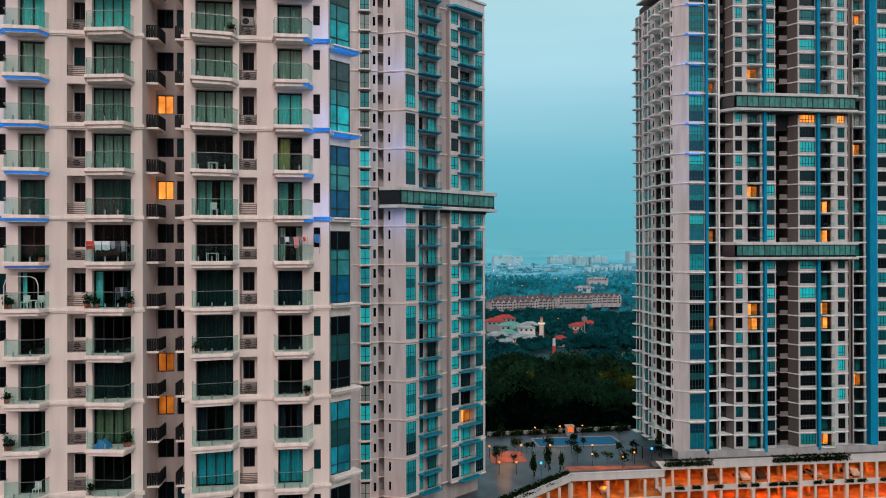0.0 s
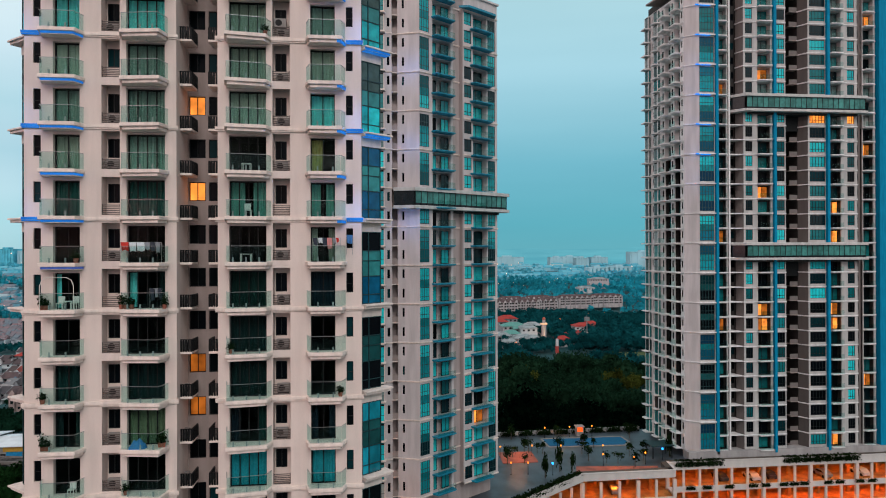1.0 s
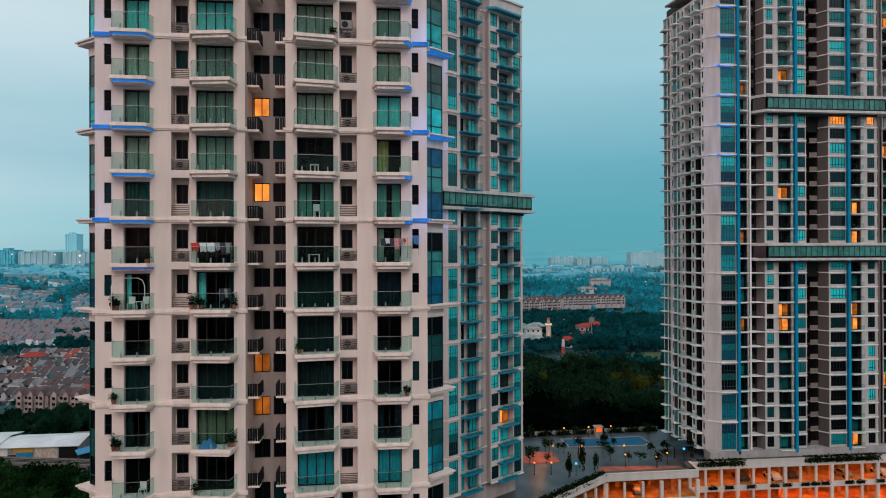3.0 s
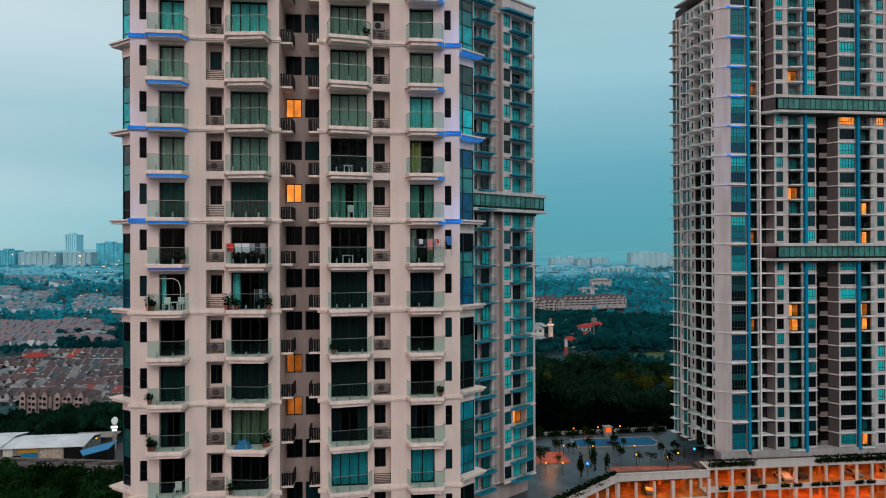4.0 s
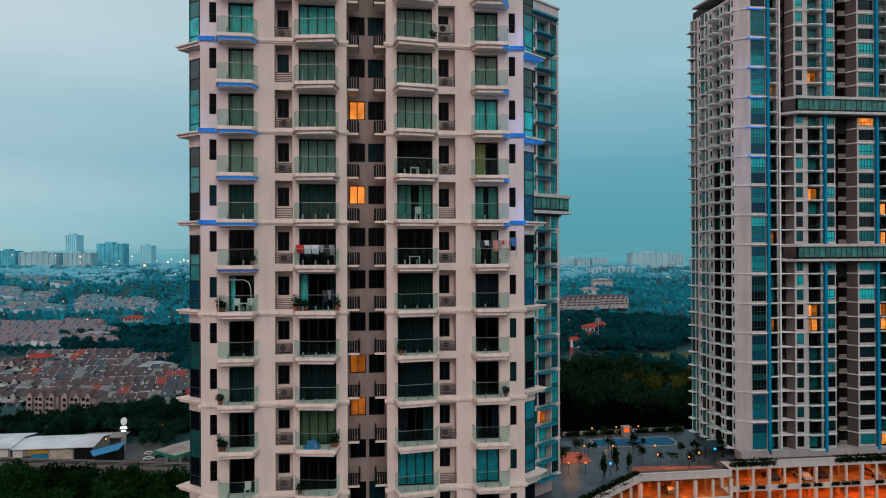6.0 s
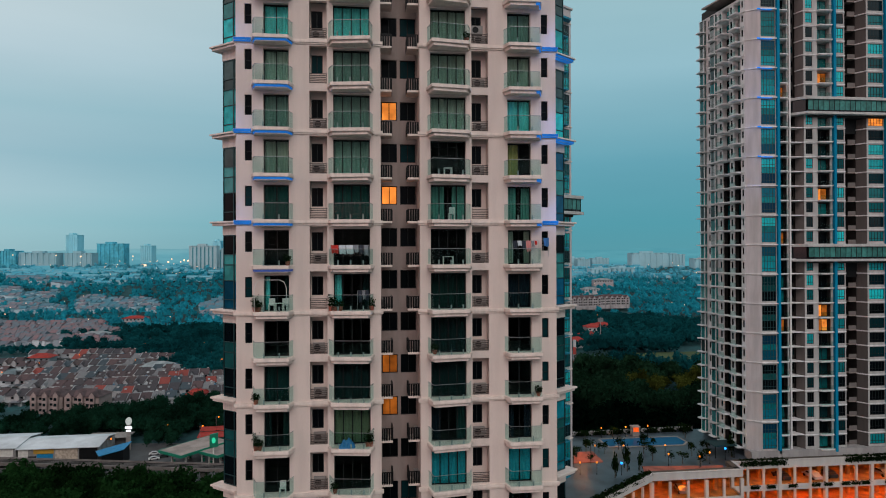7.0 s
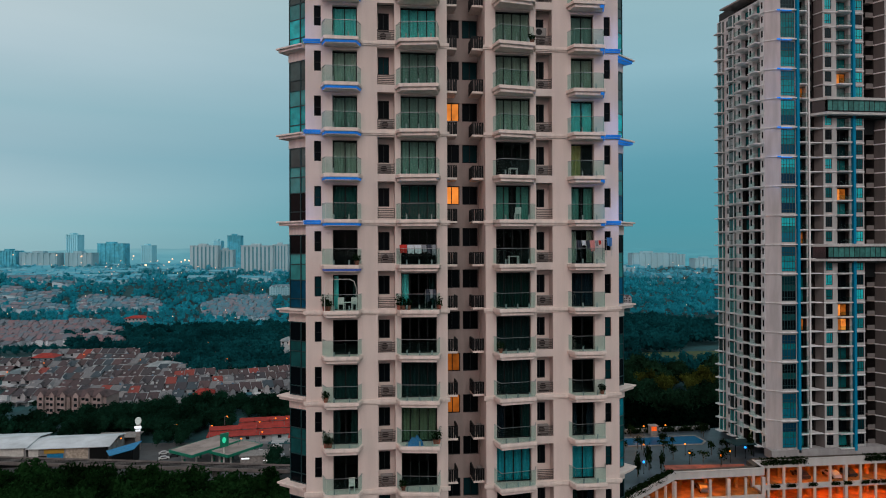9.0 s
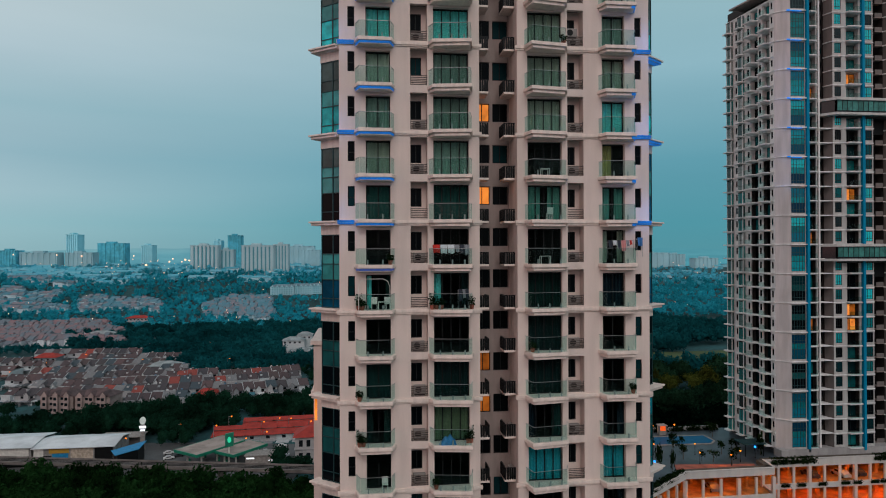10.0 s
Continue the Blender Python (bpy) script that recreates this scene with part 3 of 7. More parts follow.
def curtain_mesh(w, h, seed, mat):
    def make():
        n = max(10, int(w * 22))
        rnd = random.Random(seed)
        ph = rnd.random() * 6
        v, f = [], []
        for i in range(n + 1):
            x = w * i / n
            d = 0.045 * math.sin(x * 26 + ph) + 0.02 * math.sin(x * 61 + ph * 2)
            for z in (0.03, h * 0.5, h):
                v.append((x + 0.01 * math.sin(z * 3 + x * 9), d * (1.2 - 0.4 * z / h), z))
        for i in range(n):
            for j in range(2):
                a = i * 3 + j
                f.append((a, a + 3, a + 4, a + 1))
        b = Build()
        b.v, b.f = v, f
        return b.mesh("curtain", mat)
    return shared(("curtain", round(w, 2), round(h, 2), seed, mat.name), make)


def near_curtains(fr, k, x0, w, h, spec, seed):
    """spec: pieces (from, to, material) as shares of the opening."""
    for i, (a, c, mat) in enumerate(spec):
        part("curtain", curtain_mesh((c - a) * w, h - 0.12, (seed + i) % 5, mat), fr, pose(x0 + a * w, FRONT + 0.45, level(k) + 0.02), "drawn curtain")


near_tower_shell()
FULL = [(0.02, 0.98, CURTAIN)]
TEAL = [(0.02, 0.98, TEALCURTAIN)]
ENDS = [(0.02, 0.28, CURTAIN), (0.72, 0.98, CURTAIN)]
TENDS = [(0.02, 0.22, TEALCURTAIN), (0.80, 0.98, CURTAIN)]
NONE = []
GOLD = [(0.02, 0.50, YELLOWCURTAIN)]
TIED = [(0.02, 0.40, GREENCURTAIN), (0.62, 0.98, GREENCURTAIN)]
OLIVE = [(0.02, 0.98, OLIVECURTAIN)]
DIM = [(0.02, 0.98, DARKCURTAIN)]
DEEP = [(0.02, 0.98, DEEPCURTAIN)]
SEA = [(0.02, 0.98, SAGECURTAIN)]
PETROL = [(0.02, 0.98, BLUECURTAIN)]
# curtains by floor: bedroom and living room of each half
DRAPES = {
    5: (FULL, FULL, FULL, FULL), 4: (TEAL, TEAL, FULL, FULL), 3: (FULL, FULL, FULL, FULL), 2: (FULL, FULL, FULL, TEAL),
    1: (FULL, SEA, NONE, GOLD), 0: (DEEP, DEEP, TIED, TIED), -1: (NONE, NONE, NONE, ENDS), -2: (TENDS, TENDS, FULL, FULL),
    -3: (NONE, NONE, FULL, NONE), -4: (DIM, DIM, DIM, NONE), -5: (ENDS, OLIVE, ENDS, ENDS), -6: (NONE, NONE, PETROL, PETROL), -7: (NONE, FULL, NONE, ENDS),
}
for k in range(LOW, HIGH):
    sets = DRAPES[k]
    for s in (-1, 1):
        bed, living = (sets[0], sets[1]) if s < 0 else (sets[3], sets[2])
        near_balcony(k, 10.05, 7.2, s, 0.95, led=k >= 0 or (k == -1 and s < 0))
        fr, x0, w = near_door(k, 9.24, 7.56, s, 2, 2.42)
        # dimness of the lower floors is put into a darker copy of the curtain cloth
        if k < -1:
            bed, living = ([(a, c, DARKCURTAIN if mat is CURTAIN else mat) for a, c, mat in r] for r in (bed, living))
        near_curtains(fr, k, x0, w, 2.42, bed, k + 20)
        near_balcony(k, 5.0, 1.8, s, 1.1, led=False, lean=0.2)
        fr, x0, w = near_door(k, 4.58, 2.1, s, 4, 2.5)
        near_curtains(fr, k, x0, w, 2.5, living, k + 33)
        # slim casement
        x0 = min(CX + s * 10.47, CX + s * 10.0)
        m = pose(x0, FRONT + 0.12, level(k) + 0.95)
        fr = part("casement_window", window_mesh(0.47, 1.38, 1, [0.45], FRAME, 0.05), near_tower, m)
        part("pane", shared("slimpane", lambda: Build().box(0.03, 0.44, 0.03, 0.045, 0.03, 1.35).mesh("pane", BLACKPANE)), fr, m)
        # air-conditioner niche: back wall with a window, slatted screen
        x0 = min(CX + s * 6.18, CX + s * 5.0)
        m = pose(x0, FRONT + 0.95, level(k))
        nb = part("niche_wall", shared("niche", lambda: wall_with_openings(1.18, 0.0, 2.85, [(0.06, 0.84, 1.0, 2.3)], 0.12).box(-0.12, 0.0, -0.55, 0.12, 0, 2.85).box(1.18, 1.30, -0.55, 0.12, 0, 2.85).box(0, 1.18, -0.55, 0, 0.0, 0.12).mesh("niche_wall", WALL)), near_tower, m)
        wm = m @ pose(0.06, 0.02, 1.0)
        fr = part("niche_window", window_mesh(0.78, 1.3, 2, [], FRAME, 0.06), near_tower, wm)
        part("pane", shared("nichepane", lambda: Build().box(0.03, 0.75, 0.03, 0.045, 0.03, 1.27).mesh("pane", BLACKPANE)), fr, wm)
        ln = part("louvre_screen", shared("louvreframe", lambda: Build().box(0, 0.04, 0, 0.05, 0.13, 0.88).box(1.14, 1.18, 0, 0.05, 0.13, 0.88).box(0.0, 1.18, 0.002, 0.05, 0.10, 0.135).mesh("louvre_screen", LOUVRE)), near_tower, pose(x0, FRONT + 0.06, level(k)))
        slat = shared("louvreslat", lambda: Build().box(0.04, 1.14, 0.0, 0.04, 0, 0.055).mesh("slat", LOUVRE))
        for i in range(6):
            part("slat", slat, ln, pose(x0, FRONT + 0.065, level(k) + 0.16 + i * 0.122))
        # ledge in the recess with a dark railing
        xa = CX - 1.35 if s < 0 else CX + 0.55
        m = pose(xa, FRONT + 0.75, level(k))
        lg = part("recess_ledge", shared("ledge", lambda: Build().box(0, 0.8, 0, 1.5, -0.16, 0.0).mesh("recess_ledge", TRIM, 0.015)), near_tower, m)
        inner = 0.78 if s < 0 else 0.02
        bar = shared("ledgebar", lambda: Build().box(-0.06, 0.06, -0.02, 0.02, 0, 0.82).mesh("baluster", FRAME))
        for i in range(5):
            part("baluster", bar, lg, m @ pose(0.05 + i * 0.17, 0.03, 0))
        for i in range(1, 7):
            part("baluster", bar, lg, m @ pose(inner, 0.03 + i * 0.235, 0))
        part("handrail", shared(("ledgerail", s), lambda: Build().box(0, 0.8, 0.0, 0.06, 0.81, 0.86).box(min(inner, 0.74), min(inner, 0.74) + 0.06, 0.06, 1.5, 0.81, 0.86).mesh("handrail", FRAME)), lg, m)
    # recess windows
    for i, u0 in enumerate((0.10, 1.46)):
        m = pose(CX - 1.35 + u0, 48.4 + 0.1, level(k) + 1.3)
        fr = part("recess_window", window_mesh(1.14, 1.35, 2, [], FRAME, 0.06), near_tower, m)
        lit = 2 if (k, i) in {(2, 0), (0, 0)} else 1 if (k, i) in {(-4, 0), (-5, 0)} else 0
        pane = shared(("recpane", lit), lambda: Build().box(0.03, 1.11, 0.03, 0.045, 0.03, 1.32).mesh("pane", (BLACKPANE, DIMROOM, LITROOM)[lit]))
        part("pane", pane, fr, m, "lamplit pane" if lit else "")

# glazed corner bays, two storeys to a module
for s in (-1, 1):
    ax, ay = CX + s * 11.05, 47.1
    bx, by = CX + s * 12.42, 48.2
    if s < 0:
        ax, ay, bx, by = bx, by, ax, ay
    L = math.dist((ax, ay), (bx, by))
    turn = math.degrees(math.atan2(by - ay, bx - ax))
    for k in range(LOW - LOW % 2 - 2, HIGH, 2):
        m = pose(ax, ay, level(k), 0, 0, turn)
        gh = 2 * RISE - 0.95
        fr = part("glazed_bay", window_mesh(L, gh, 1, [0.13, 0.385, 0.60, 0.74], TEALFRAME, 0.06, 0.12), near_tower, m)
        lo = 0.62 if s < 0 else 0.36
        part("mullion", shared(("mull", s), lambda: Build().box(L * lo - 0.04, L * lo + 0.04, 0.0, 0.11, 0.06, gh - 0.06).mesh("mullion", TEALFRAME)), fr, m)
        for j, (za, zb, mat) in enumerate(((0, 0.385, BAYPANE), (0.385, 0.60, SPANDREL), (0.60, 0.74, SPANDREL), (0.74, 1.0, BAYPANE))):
            # lower modules use darker glass copies for their dim rooms and reflections
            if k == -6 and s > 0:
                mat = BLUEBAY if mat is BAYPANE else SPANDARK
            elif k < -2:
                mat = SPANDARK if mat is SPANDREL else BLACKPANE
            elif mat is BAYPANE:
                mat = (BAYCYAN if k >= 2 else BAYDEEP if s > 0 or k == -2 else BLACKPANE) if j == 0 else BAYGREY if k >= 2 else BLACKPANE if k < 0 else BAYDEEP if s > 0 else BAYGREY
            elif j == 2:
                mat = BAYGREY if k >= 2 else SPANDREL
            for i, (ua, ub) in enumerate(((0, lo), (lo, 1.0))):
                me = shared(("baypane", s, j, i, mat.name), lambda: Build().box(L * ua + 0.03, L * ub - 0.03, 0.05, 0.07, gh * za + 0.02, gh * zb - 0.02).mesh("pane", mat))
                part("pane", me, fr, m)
        b = shared(("bayhead", s), lambda: Build().box(-0.05, L + 0.05, -0.02, 0.3, 2 * RISE - 0.95, 2 * RISE - 0.3).box(-0.5 if s < 0 else -0.12, L + (0.5 if s > 0 else 0.12), -0.55, 0.35, 2 * RISE - 0.3, 2 * RISE - 0.12).box(-0.62 if s < 0 else -0.12, L + (0.62 if s > 0 else 0.12), -0.68, 0.35, 2 * RISE - 0.12, 2 * RISE).mesh("bay_ledge", TRIM, 0.015))
        lg = part("bay_ledge", b, near_tower, m)
        if k >= 0 and s > 0:
            part("light_strip", shared(("bayled", s), lambda: Build().box(-0.08, L + 0.46, -0.566, -0.552, 2 * RISE - 0.29, 2 * RISE - 0.13).box(0.0, L + 0.4, -0.5, -0.06, 2 * RISE - 0.33, 2 * RISE - 0.302).mesh("light_strip", LEDBLUE)), lg, m, "glowing blue light strip")


# blue lamps added in the air before the walls, for the light strips' wash
def floodlight(x, y, z, watts):
    fl = new("floodlight", bpy.data.lights.new("floodlight", "POINT"))
    fl.data.energy, fl.data.color, fl.data.shadow_soft_size = watts, (0.07, 0.30, 1.0), 0.3
    fl.location = (x, y, z)


for s in (-1, 1):
    for k in (0, 2, 4):
        floodlight(CX + s * 11.2, FRONT - 1.3, level(k) + 0.5, 52.0 if s > 0 else 24.0)
for z in (64.4, 76.6, 88.8):
    floodlight(3.2, 100.2, z, 90.0)
for z in (74.0, 80.0, 86.0, 92.0, 98.0):
    floodlight(61.2, 123.6, z, 26.0)


# ---- far towers: faces built column by column ----
def facade(tower, origin, turn, z0, n, rise, width, cols, wallmat, band=2, slabmat=None, lit=(), chance=0.0, seed=1, cheek=None, dim=0, black=0, trim=None, panemat=None, thick=0.3, pale=99):
    """One face; outer plane at local y = 0, u along local x. cols: (kind, u0, u1, panes)."""
    rnd = random.Random(seed)
    base = pose(origin[0], origin[1], z0, 0, 0, turn)
    slabmat, trim, panemat = slabmat or TRIM, trim or TRIM, panemat or FARPANE
    op = []
    for c, (kind, a, b, *rest) in enumerate(cols):
        for k in range(n):
            z = k * rise
            if kind == "win":
                op.append((a, b, z + 0.5, z + 2.62))
            elif kind == "slit":
                op.append((a, b, z + 0.9, z + 2.3))
            elif kind == "bay":
                op.append((a, b, z + 0.3, z + 2.6))
            elif kind == "balc":
                op.append((a, b, z + 0.0, z + 2.62))
            elif kind == "glass" and k % 2 == 0:
                op.append((a, b, z + 0.35, min(z + 2 * rise, n * rise) - 0.55))
    part("wall", wall_with_openings(width, 0, n * rise, op, thick).mesh("wall", wallmat), tower, base)
    for c, (kind, a, b, *rest) in enumerate(cols):
        w = b - a
        if kind == "fin":
            part("fin", Build().box(a, b, -rest[0], -0.004, -0.6, n * rise + 0.8).mesh("fin", rest[1]), tower, base, "turquoise painted fin")
            continue
        for k in range(n):
            z = k * rise
            m = base @ pose(a, 0, z)
            on = (c, k) in lit or rnd.random() < chance
            # floors below dim and black draw darker panes
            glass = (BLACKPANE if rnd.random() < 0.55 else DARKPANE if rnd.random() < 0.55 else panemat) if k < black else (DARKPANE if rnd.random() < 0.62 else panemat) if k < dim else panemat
            if kind == "slit":
                part("slit_window", shared(("slit", round(w, 2)), lambda: Build().box(0, w, 0.12, 0.2, 0.9, 2.3).box(0, w, 0.09, 0.12, 1.55, 1.62).mesh("slit_window", BLACKPANE)), tower, m)
            elif kind == "win":
                wm = m @ pose(0, 0.12, 0.5)
                fr = part("window", window_mesh(w, 2.12, rest[0], [0.3], FRAME, 0.09), tower, wm)
                mat = LITROOM if on else glass
                part("pane", shared(("fp", round(w, 2), mat.name), lambda: Build().box(0.03, w - 0.03, 0.03, 0.05, 0.03, 2.09).mesh("pane", mat)), fr, wm, "lamplit pane" if on else "")
            elif kind == "glass" and k % 2 == 0:
                h = min(2 * rise, (n - k) * rise) - 0.9
                bayglass = glass if not cheek else FARPANE if k >= 28 else BLACKPANE if k < 14 and rnd.random() < 0.5 else GLASSBAY
                wm = m @ pose(0, 0.06, 0.35)
                fr = part("window", window_mesh(w, h, rest[0], [0.13, 0.40, 0.64, 0.76], TEALFRAME, 0.09), tower, wm)
                for j, (s0, s1, mat) in enumerate(((0, 0.40, bayglass), (0.40, 0.64, SPANDARK if bayglass is BLACKPANE else FARSPAN), (0.64, 1, bayglass))):
                    part("pane", shared(("fg", round(w, 2), round(h, 2), j, mat.name), lambda: Build().box(0.03, w - 0.03, 0.03, 0.05, h * s0 + 0.02, h * s1 - 0.02).mesh("pane", mat)), fr, wm)
            elif kind == "bay":
                bm = m @ pose(0, 0, 0.3)
                out = rest[0] if rest else 1.0
                sl = part("bay_ledge", shared(("bayl", round(w, 2), out, slabmat.name), lambda: Build().poly(slab_outline(-0.3, w + 0.3, out, 0.4), -0.5, -0.28).box(-0.06, 0.06, -0.64, -0.5, -0.28, 2.3).box(w - 0.06, w + 0.06, -0.64, -0.5, -0.28, 2.3).mesh("bay_ledge", slabmat)), tower, bm)
                mat = GREYPANE if k >= pale or rnd.random() < 0.12 else panemat
                part("bay_pane", shared(("bayp", round(w, 2), mat.name), lambda: Build().box(0.07, w - 0.07, -0.6, 0.1, -0.27, 2.3).mesh("bay_pane", mat)), sl, bm)
                part("mullion", shared(("baym", round(w, 2)), lambda: Build().box(w / 2 - 0.05, w / 2 + 0.05, -0.63, -0.601, -0.27, 2.06).box(0.06, w - 0.06, -0.62, -0.601, 0.55, 0.62).box(0.06, w - 0.06, -0.64, -0.601, 2.06, 2.3).mesh("mullion", FRAME)), sl, bm)
            elif kind == "balc":
                deep, over = rest[0], rest[1]
                dw = rest[2] if len(rest) > 2 else 1.0
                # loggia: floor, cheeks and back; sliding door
                # lower loggias get the shade-coloured paint, upper ones the plain wall paint
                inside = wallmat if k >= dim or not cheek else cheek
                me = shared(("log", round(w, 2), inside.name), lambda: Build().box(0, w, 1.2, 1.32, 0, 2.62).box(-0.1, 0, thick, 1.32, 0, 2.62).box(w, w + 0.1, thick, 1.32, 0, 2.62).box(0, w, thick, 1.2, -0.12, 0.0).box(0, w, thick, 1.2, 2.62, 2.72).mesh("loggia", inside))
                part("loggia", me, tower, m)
                dm = m @ pose(0.12, 1.06, 0.02)
                fr = part("sliding_door", window_mesh(w * dw - 0.24, 2.42, 2, [], FRAME, 0.07), tower, dm)
                mat = LITROOM if on else BLACKPANE if rnd.random() < (0.55 if k < dim else 0.15) else (GREYPANE if k >= dim and rnd.random() < 0.6 else TEALDOOR) if cheek else glass
                dw2 = (w * dw - 0.24) / 2
                for i in range(2 if on else 1):
                    leafmat = DIMROOM if on and i != (c + k) % 2 else mat
                    span = dw2 if on else 2 * dw2
                    part("pane", shared(("fd", round(span, 2), leafmat.name), lambda: Build().box(0.03, span - 0.03, 0.03, 0.05, 0.03, 2.39).mesh("pane", leafmat)), fr, dm @ pose(i * dw2, 0, 0), "lamplit pane" if on else "")
                x0, x1 = -over, w + over
                sl = part("balcony", shared(("fs", round(w, 2), deep, over, slabmat.name), lambda: Build().poly(slab_outline(x0, x1, deep, 0.5), -0.15, 0.03).poly(slab_outline(x0 + 0.15, x1 - 0.15, deep - 0.15, 0.5), -0.26, -0.15).mesh("balcony", slabmat)), tower, m)
                rl = shared(("fr", round(w, 2), deep, over), lambda: Build().box(x0 + 0.3, x1 - 0.3, -deep + 0.08, -deep + 0.10, 0.08, 1.05).mesh("railing_glass", RAILGLASS))
                part("railing_glass", rl, sl, m)
    if band:
        me = shared(("band", round(width, 2), trim.name), lambda: Build().box(-0.05, width + 0.05, -0.16, -0.002, -0.14, 0.0).box(-0.05, width + 0.05, -0.08, -0.002, -0.24, -0.14).mesh("string_course", trim))
        for k in range(0, n + 1, band):
            part("string_course", me, tower, base @ pose(0, 0, k * rise))


def gallery(tower, origin, turn, length, z0, z1, deep, panels, left_return=3.0):
    """Glazed sky bridge with pale floor and roof slabs."""
    m = pose(origin[0], origin[1], z0, 0, 0, turn)
    h = z1 - z0
    br = part("sky_bridge", Build().box(-0.4, length + 0.4, -0.35, deep, 0, 0.5).box(-0.4, length + 0.4, -0.35, deep, h - 0.55, h).box(0.1, length - 0.1, deep - 0.3, deep - 0.05, 0.5, h - 0.55).mesh("sky_bridge", BRIDGESLAB, 0.02), tower, m)
    # added dark slab stands in for the shadow under the bridge floor
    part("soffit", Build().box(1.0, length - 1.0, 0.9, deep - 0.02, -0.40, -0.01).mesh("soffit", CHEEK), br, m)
    pw = length / panels
    pane = Build().box(0.04, pw - 0.04, 0.05, 0.09, 0.9, h - 0.6).mesh("pane", BRIDGEGLASS)
    dark = Build().box(0.0, length, 0.12, 0.2, 0.5, h - 0.55).mesh("dark_band", DARKGLASS)
    part("dark_band", dark, br, m)
    post = Build().box(-0.045, 0.045, 0.0, 0.1, 0.5, h - 0.55).mesh("mullion", FRAME)
    for i in range(panels):
        part("pane", pane, br, m @ pose(i * pw, 0, 0))
        part("mullion", post, br, m @ pose(i * pw, 0, 0))
    part("mullion", post, br, m @ pose(length, 0, 0))
    part("end_pane", Build().box(0.0, 0.06, 0.1, deep - 0.3, 0.5, h - 0.55).mesh("end_pane", DARKGLASS), br, m)
    part("end_pane", Build().box(length - 0.06, length, 0.1, deep - 0.3, 0.5, h - 0.55).mesh("end_pane", BRIDGEGLASS), br, m)
    return br


DECK = 17.7
second_tower = thing("apartment_tower", 8, 112, DECK, "rosy apartment tower with teal balcony ledges and a glazed sky bridge", "apartment tower")


def build_second_tower():
    S, z0 = 3.05, 57.8 - 12 * 3.05
    c36, s36 = math.cos(radians(36)), math.sin(radians(36))
    along = lambda u, back=0.0: (5 + u * c36 - back * s36, 102 + u * s36 + back * c36)
    # west part facing the camera, then the angled corner
    facade(second_tower, (-7.6, 102.6), 0, z0, 28, S, 8.3, [("bay", 1.0, 2.6), ("slit", 3.3, 3.8, 1), ("bay", 5.5, 7.05), ("slit", 7.55, 7.95, 1)], ROSEWALL, seed=3, panemat=BRIGHTPANE, pale=18)
    facade(second_tower, (1.6, 103.1), math.degrees(math.atan2(-1.1, 3.4)), z0, 28, S, 3.57, [("slit", 0.75, 1.1, 1)], ROSEWALL, seed=4)
    ledge = Build().box(0.0, 0.9, 0.6, 2.2, -0.15, 0).mesh("recess_ledge", TRIM)
    rail = Build().box(0.0, 0.9, 0.6, 0.66, 0.0, 0.95).mesh("ledge_rail", TAUPE)
    for k in range(28):
        m = pose(0.7, 102.6, z0 + k * S)
        lg = part("recess_ledge", ledge, second_tower, m)
        part("ledge_rail", rail, lg, m)
    p = along(0)
    facade(second_tower, p, 36, z0, 28, S, 7.25, [("glass", 0.05, 2.05, 4), ("balc", 2.75, 6.75, 1.2, 0.25, 0.45)], ROSEWALL, slabmat=TEALPAINT, seed=5, panemat=MIXPANE)
    for k in range(28):
        m = pose(*along(5.0, 0.5), z0 + k * S + 0.05, 0, 0, 36)
        fr = part("window", window_mesh(1.65, 2.3, 2, [], FRAME, 0.08), second_tower, m)
        part("pane", shared("t2side", lambda: Build().box(0.03, 1.62, 0.03, 0.05, 0.03, 2.27).mesh("pane", MIXPANE)), fr, m)
    p = along(7.25, 1.0)
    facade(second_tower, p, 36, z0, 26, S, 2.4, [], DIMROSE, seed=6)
    p = along(9.6)
    facade(second_tower, p, 36, z0, 26, S, 8.2, [("win", 0.2, 1.95, 2), ("balc", 2.3, 5.6, 1.1, 0.75), ("glass", 5.85, 7.7, 4)], ROSEWALL, slabmat=TEALPAINT, seed=7, lit={(1, 3)}, panemat=MIXPANE)
    # side returns, body and roof
    top28, top26 = z0 + 28 * S, z0 + 26 * S
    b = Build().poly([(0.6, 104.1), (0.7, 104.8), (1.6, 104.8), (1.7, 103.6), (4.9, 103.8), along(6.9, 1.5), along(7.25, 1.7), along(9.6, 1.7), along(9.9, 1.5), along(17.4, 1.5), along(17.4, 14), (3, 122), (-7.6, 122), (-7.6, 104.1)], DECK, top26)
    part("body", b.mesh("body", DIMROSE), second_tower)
    b = Build().poly([(0.7, 104.1), (1.7, 103.6), (4.9, 103.8), along(6.9, 1.5), along(7.2, 9), (-7.6, 114), (-7.6, 104.1)], top26, top28 + 1)
    part("upper_body", b.mesh("upper_body", ROSEWALL), second_tower)
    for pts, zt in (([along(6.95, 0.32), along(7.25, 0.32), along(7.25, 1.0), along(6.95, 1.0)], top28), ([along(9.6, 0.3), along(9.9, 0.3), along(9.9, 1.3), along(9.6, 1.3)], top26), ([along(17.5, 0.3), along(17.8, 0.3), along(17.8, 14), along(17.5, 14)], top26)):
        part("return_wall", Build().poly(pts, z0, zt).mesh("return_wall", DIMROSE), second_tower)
    # parapet with teal cornice over the east part
    b = Build().poly([along(9.6), along(17.8), along(17.8, 14), along(9.6, 14)], top26, top26 + 2.4).poly([along(9.3, -0.25), along(18.1, -0.25), along(18.1, 14.3), along(9.3, 14.3)], top26 + 2.4, top26 + 2.7)
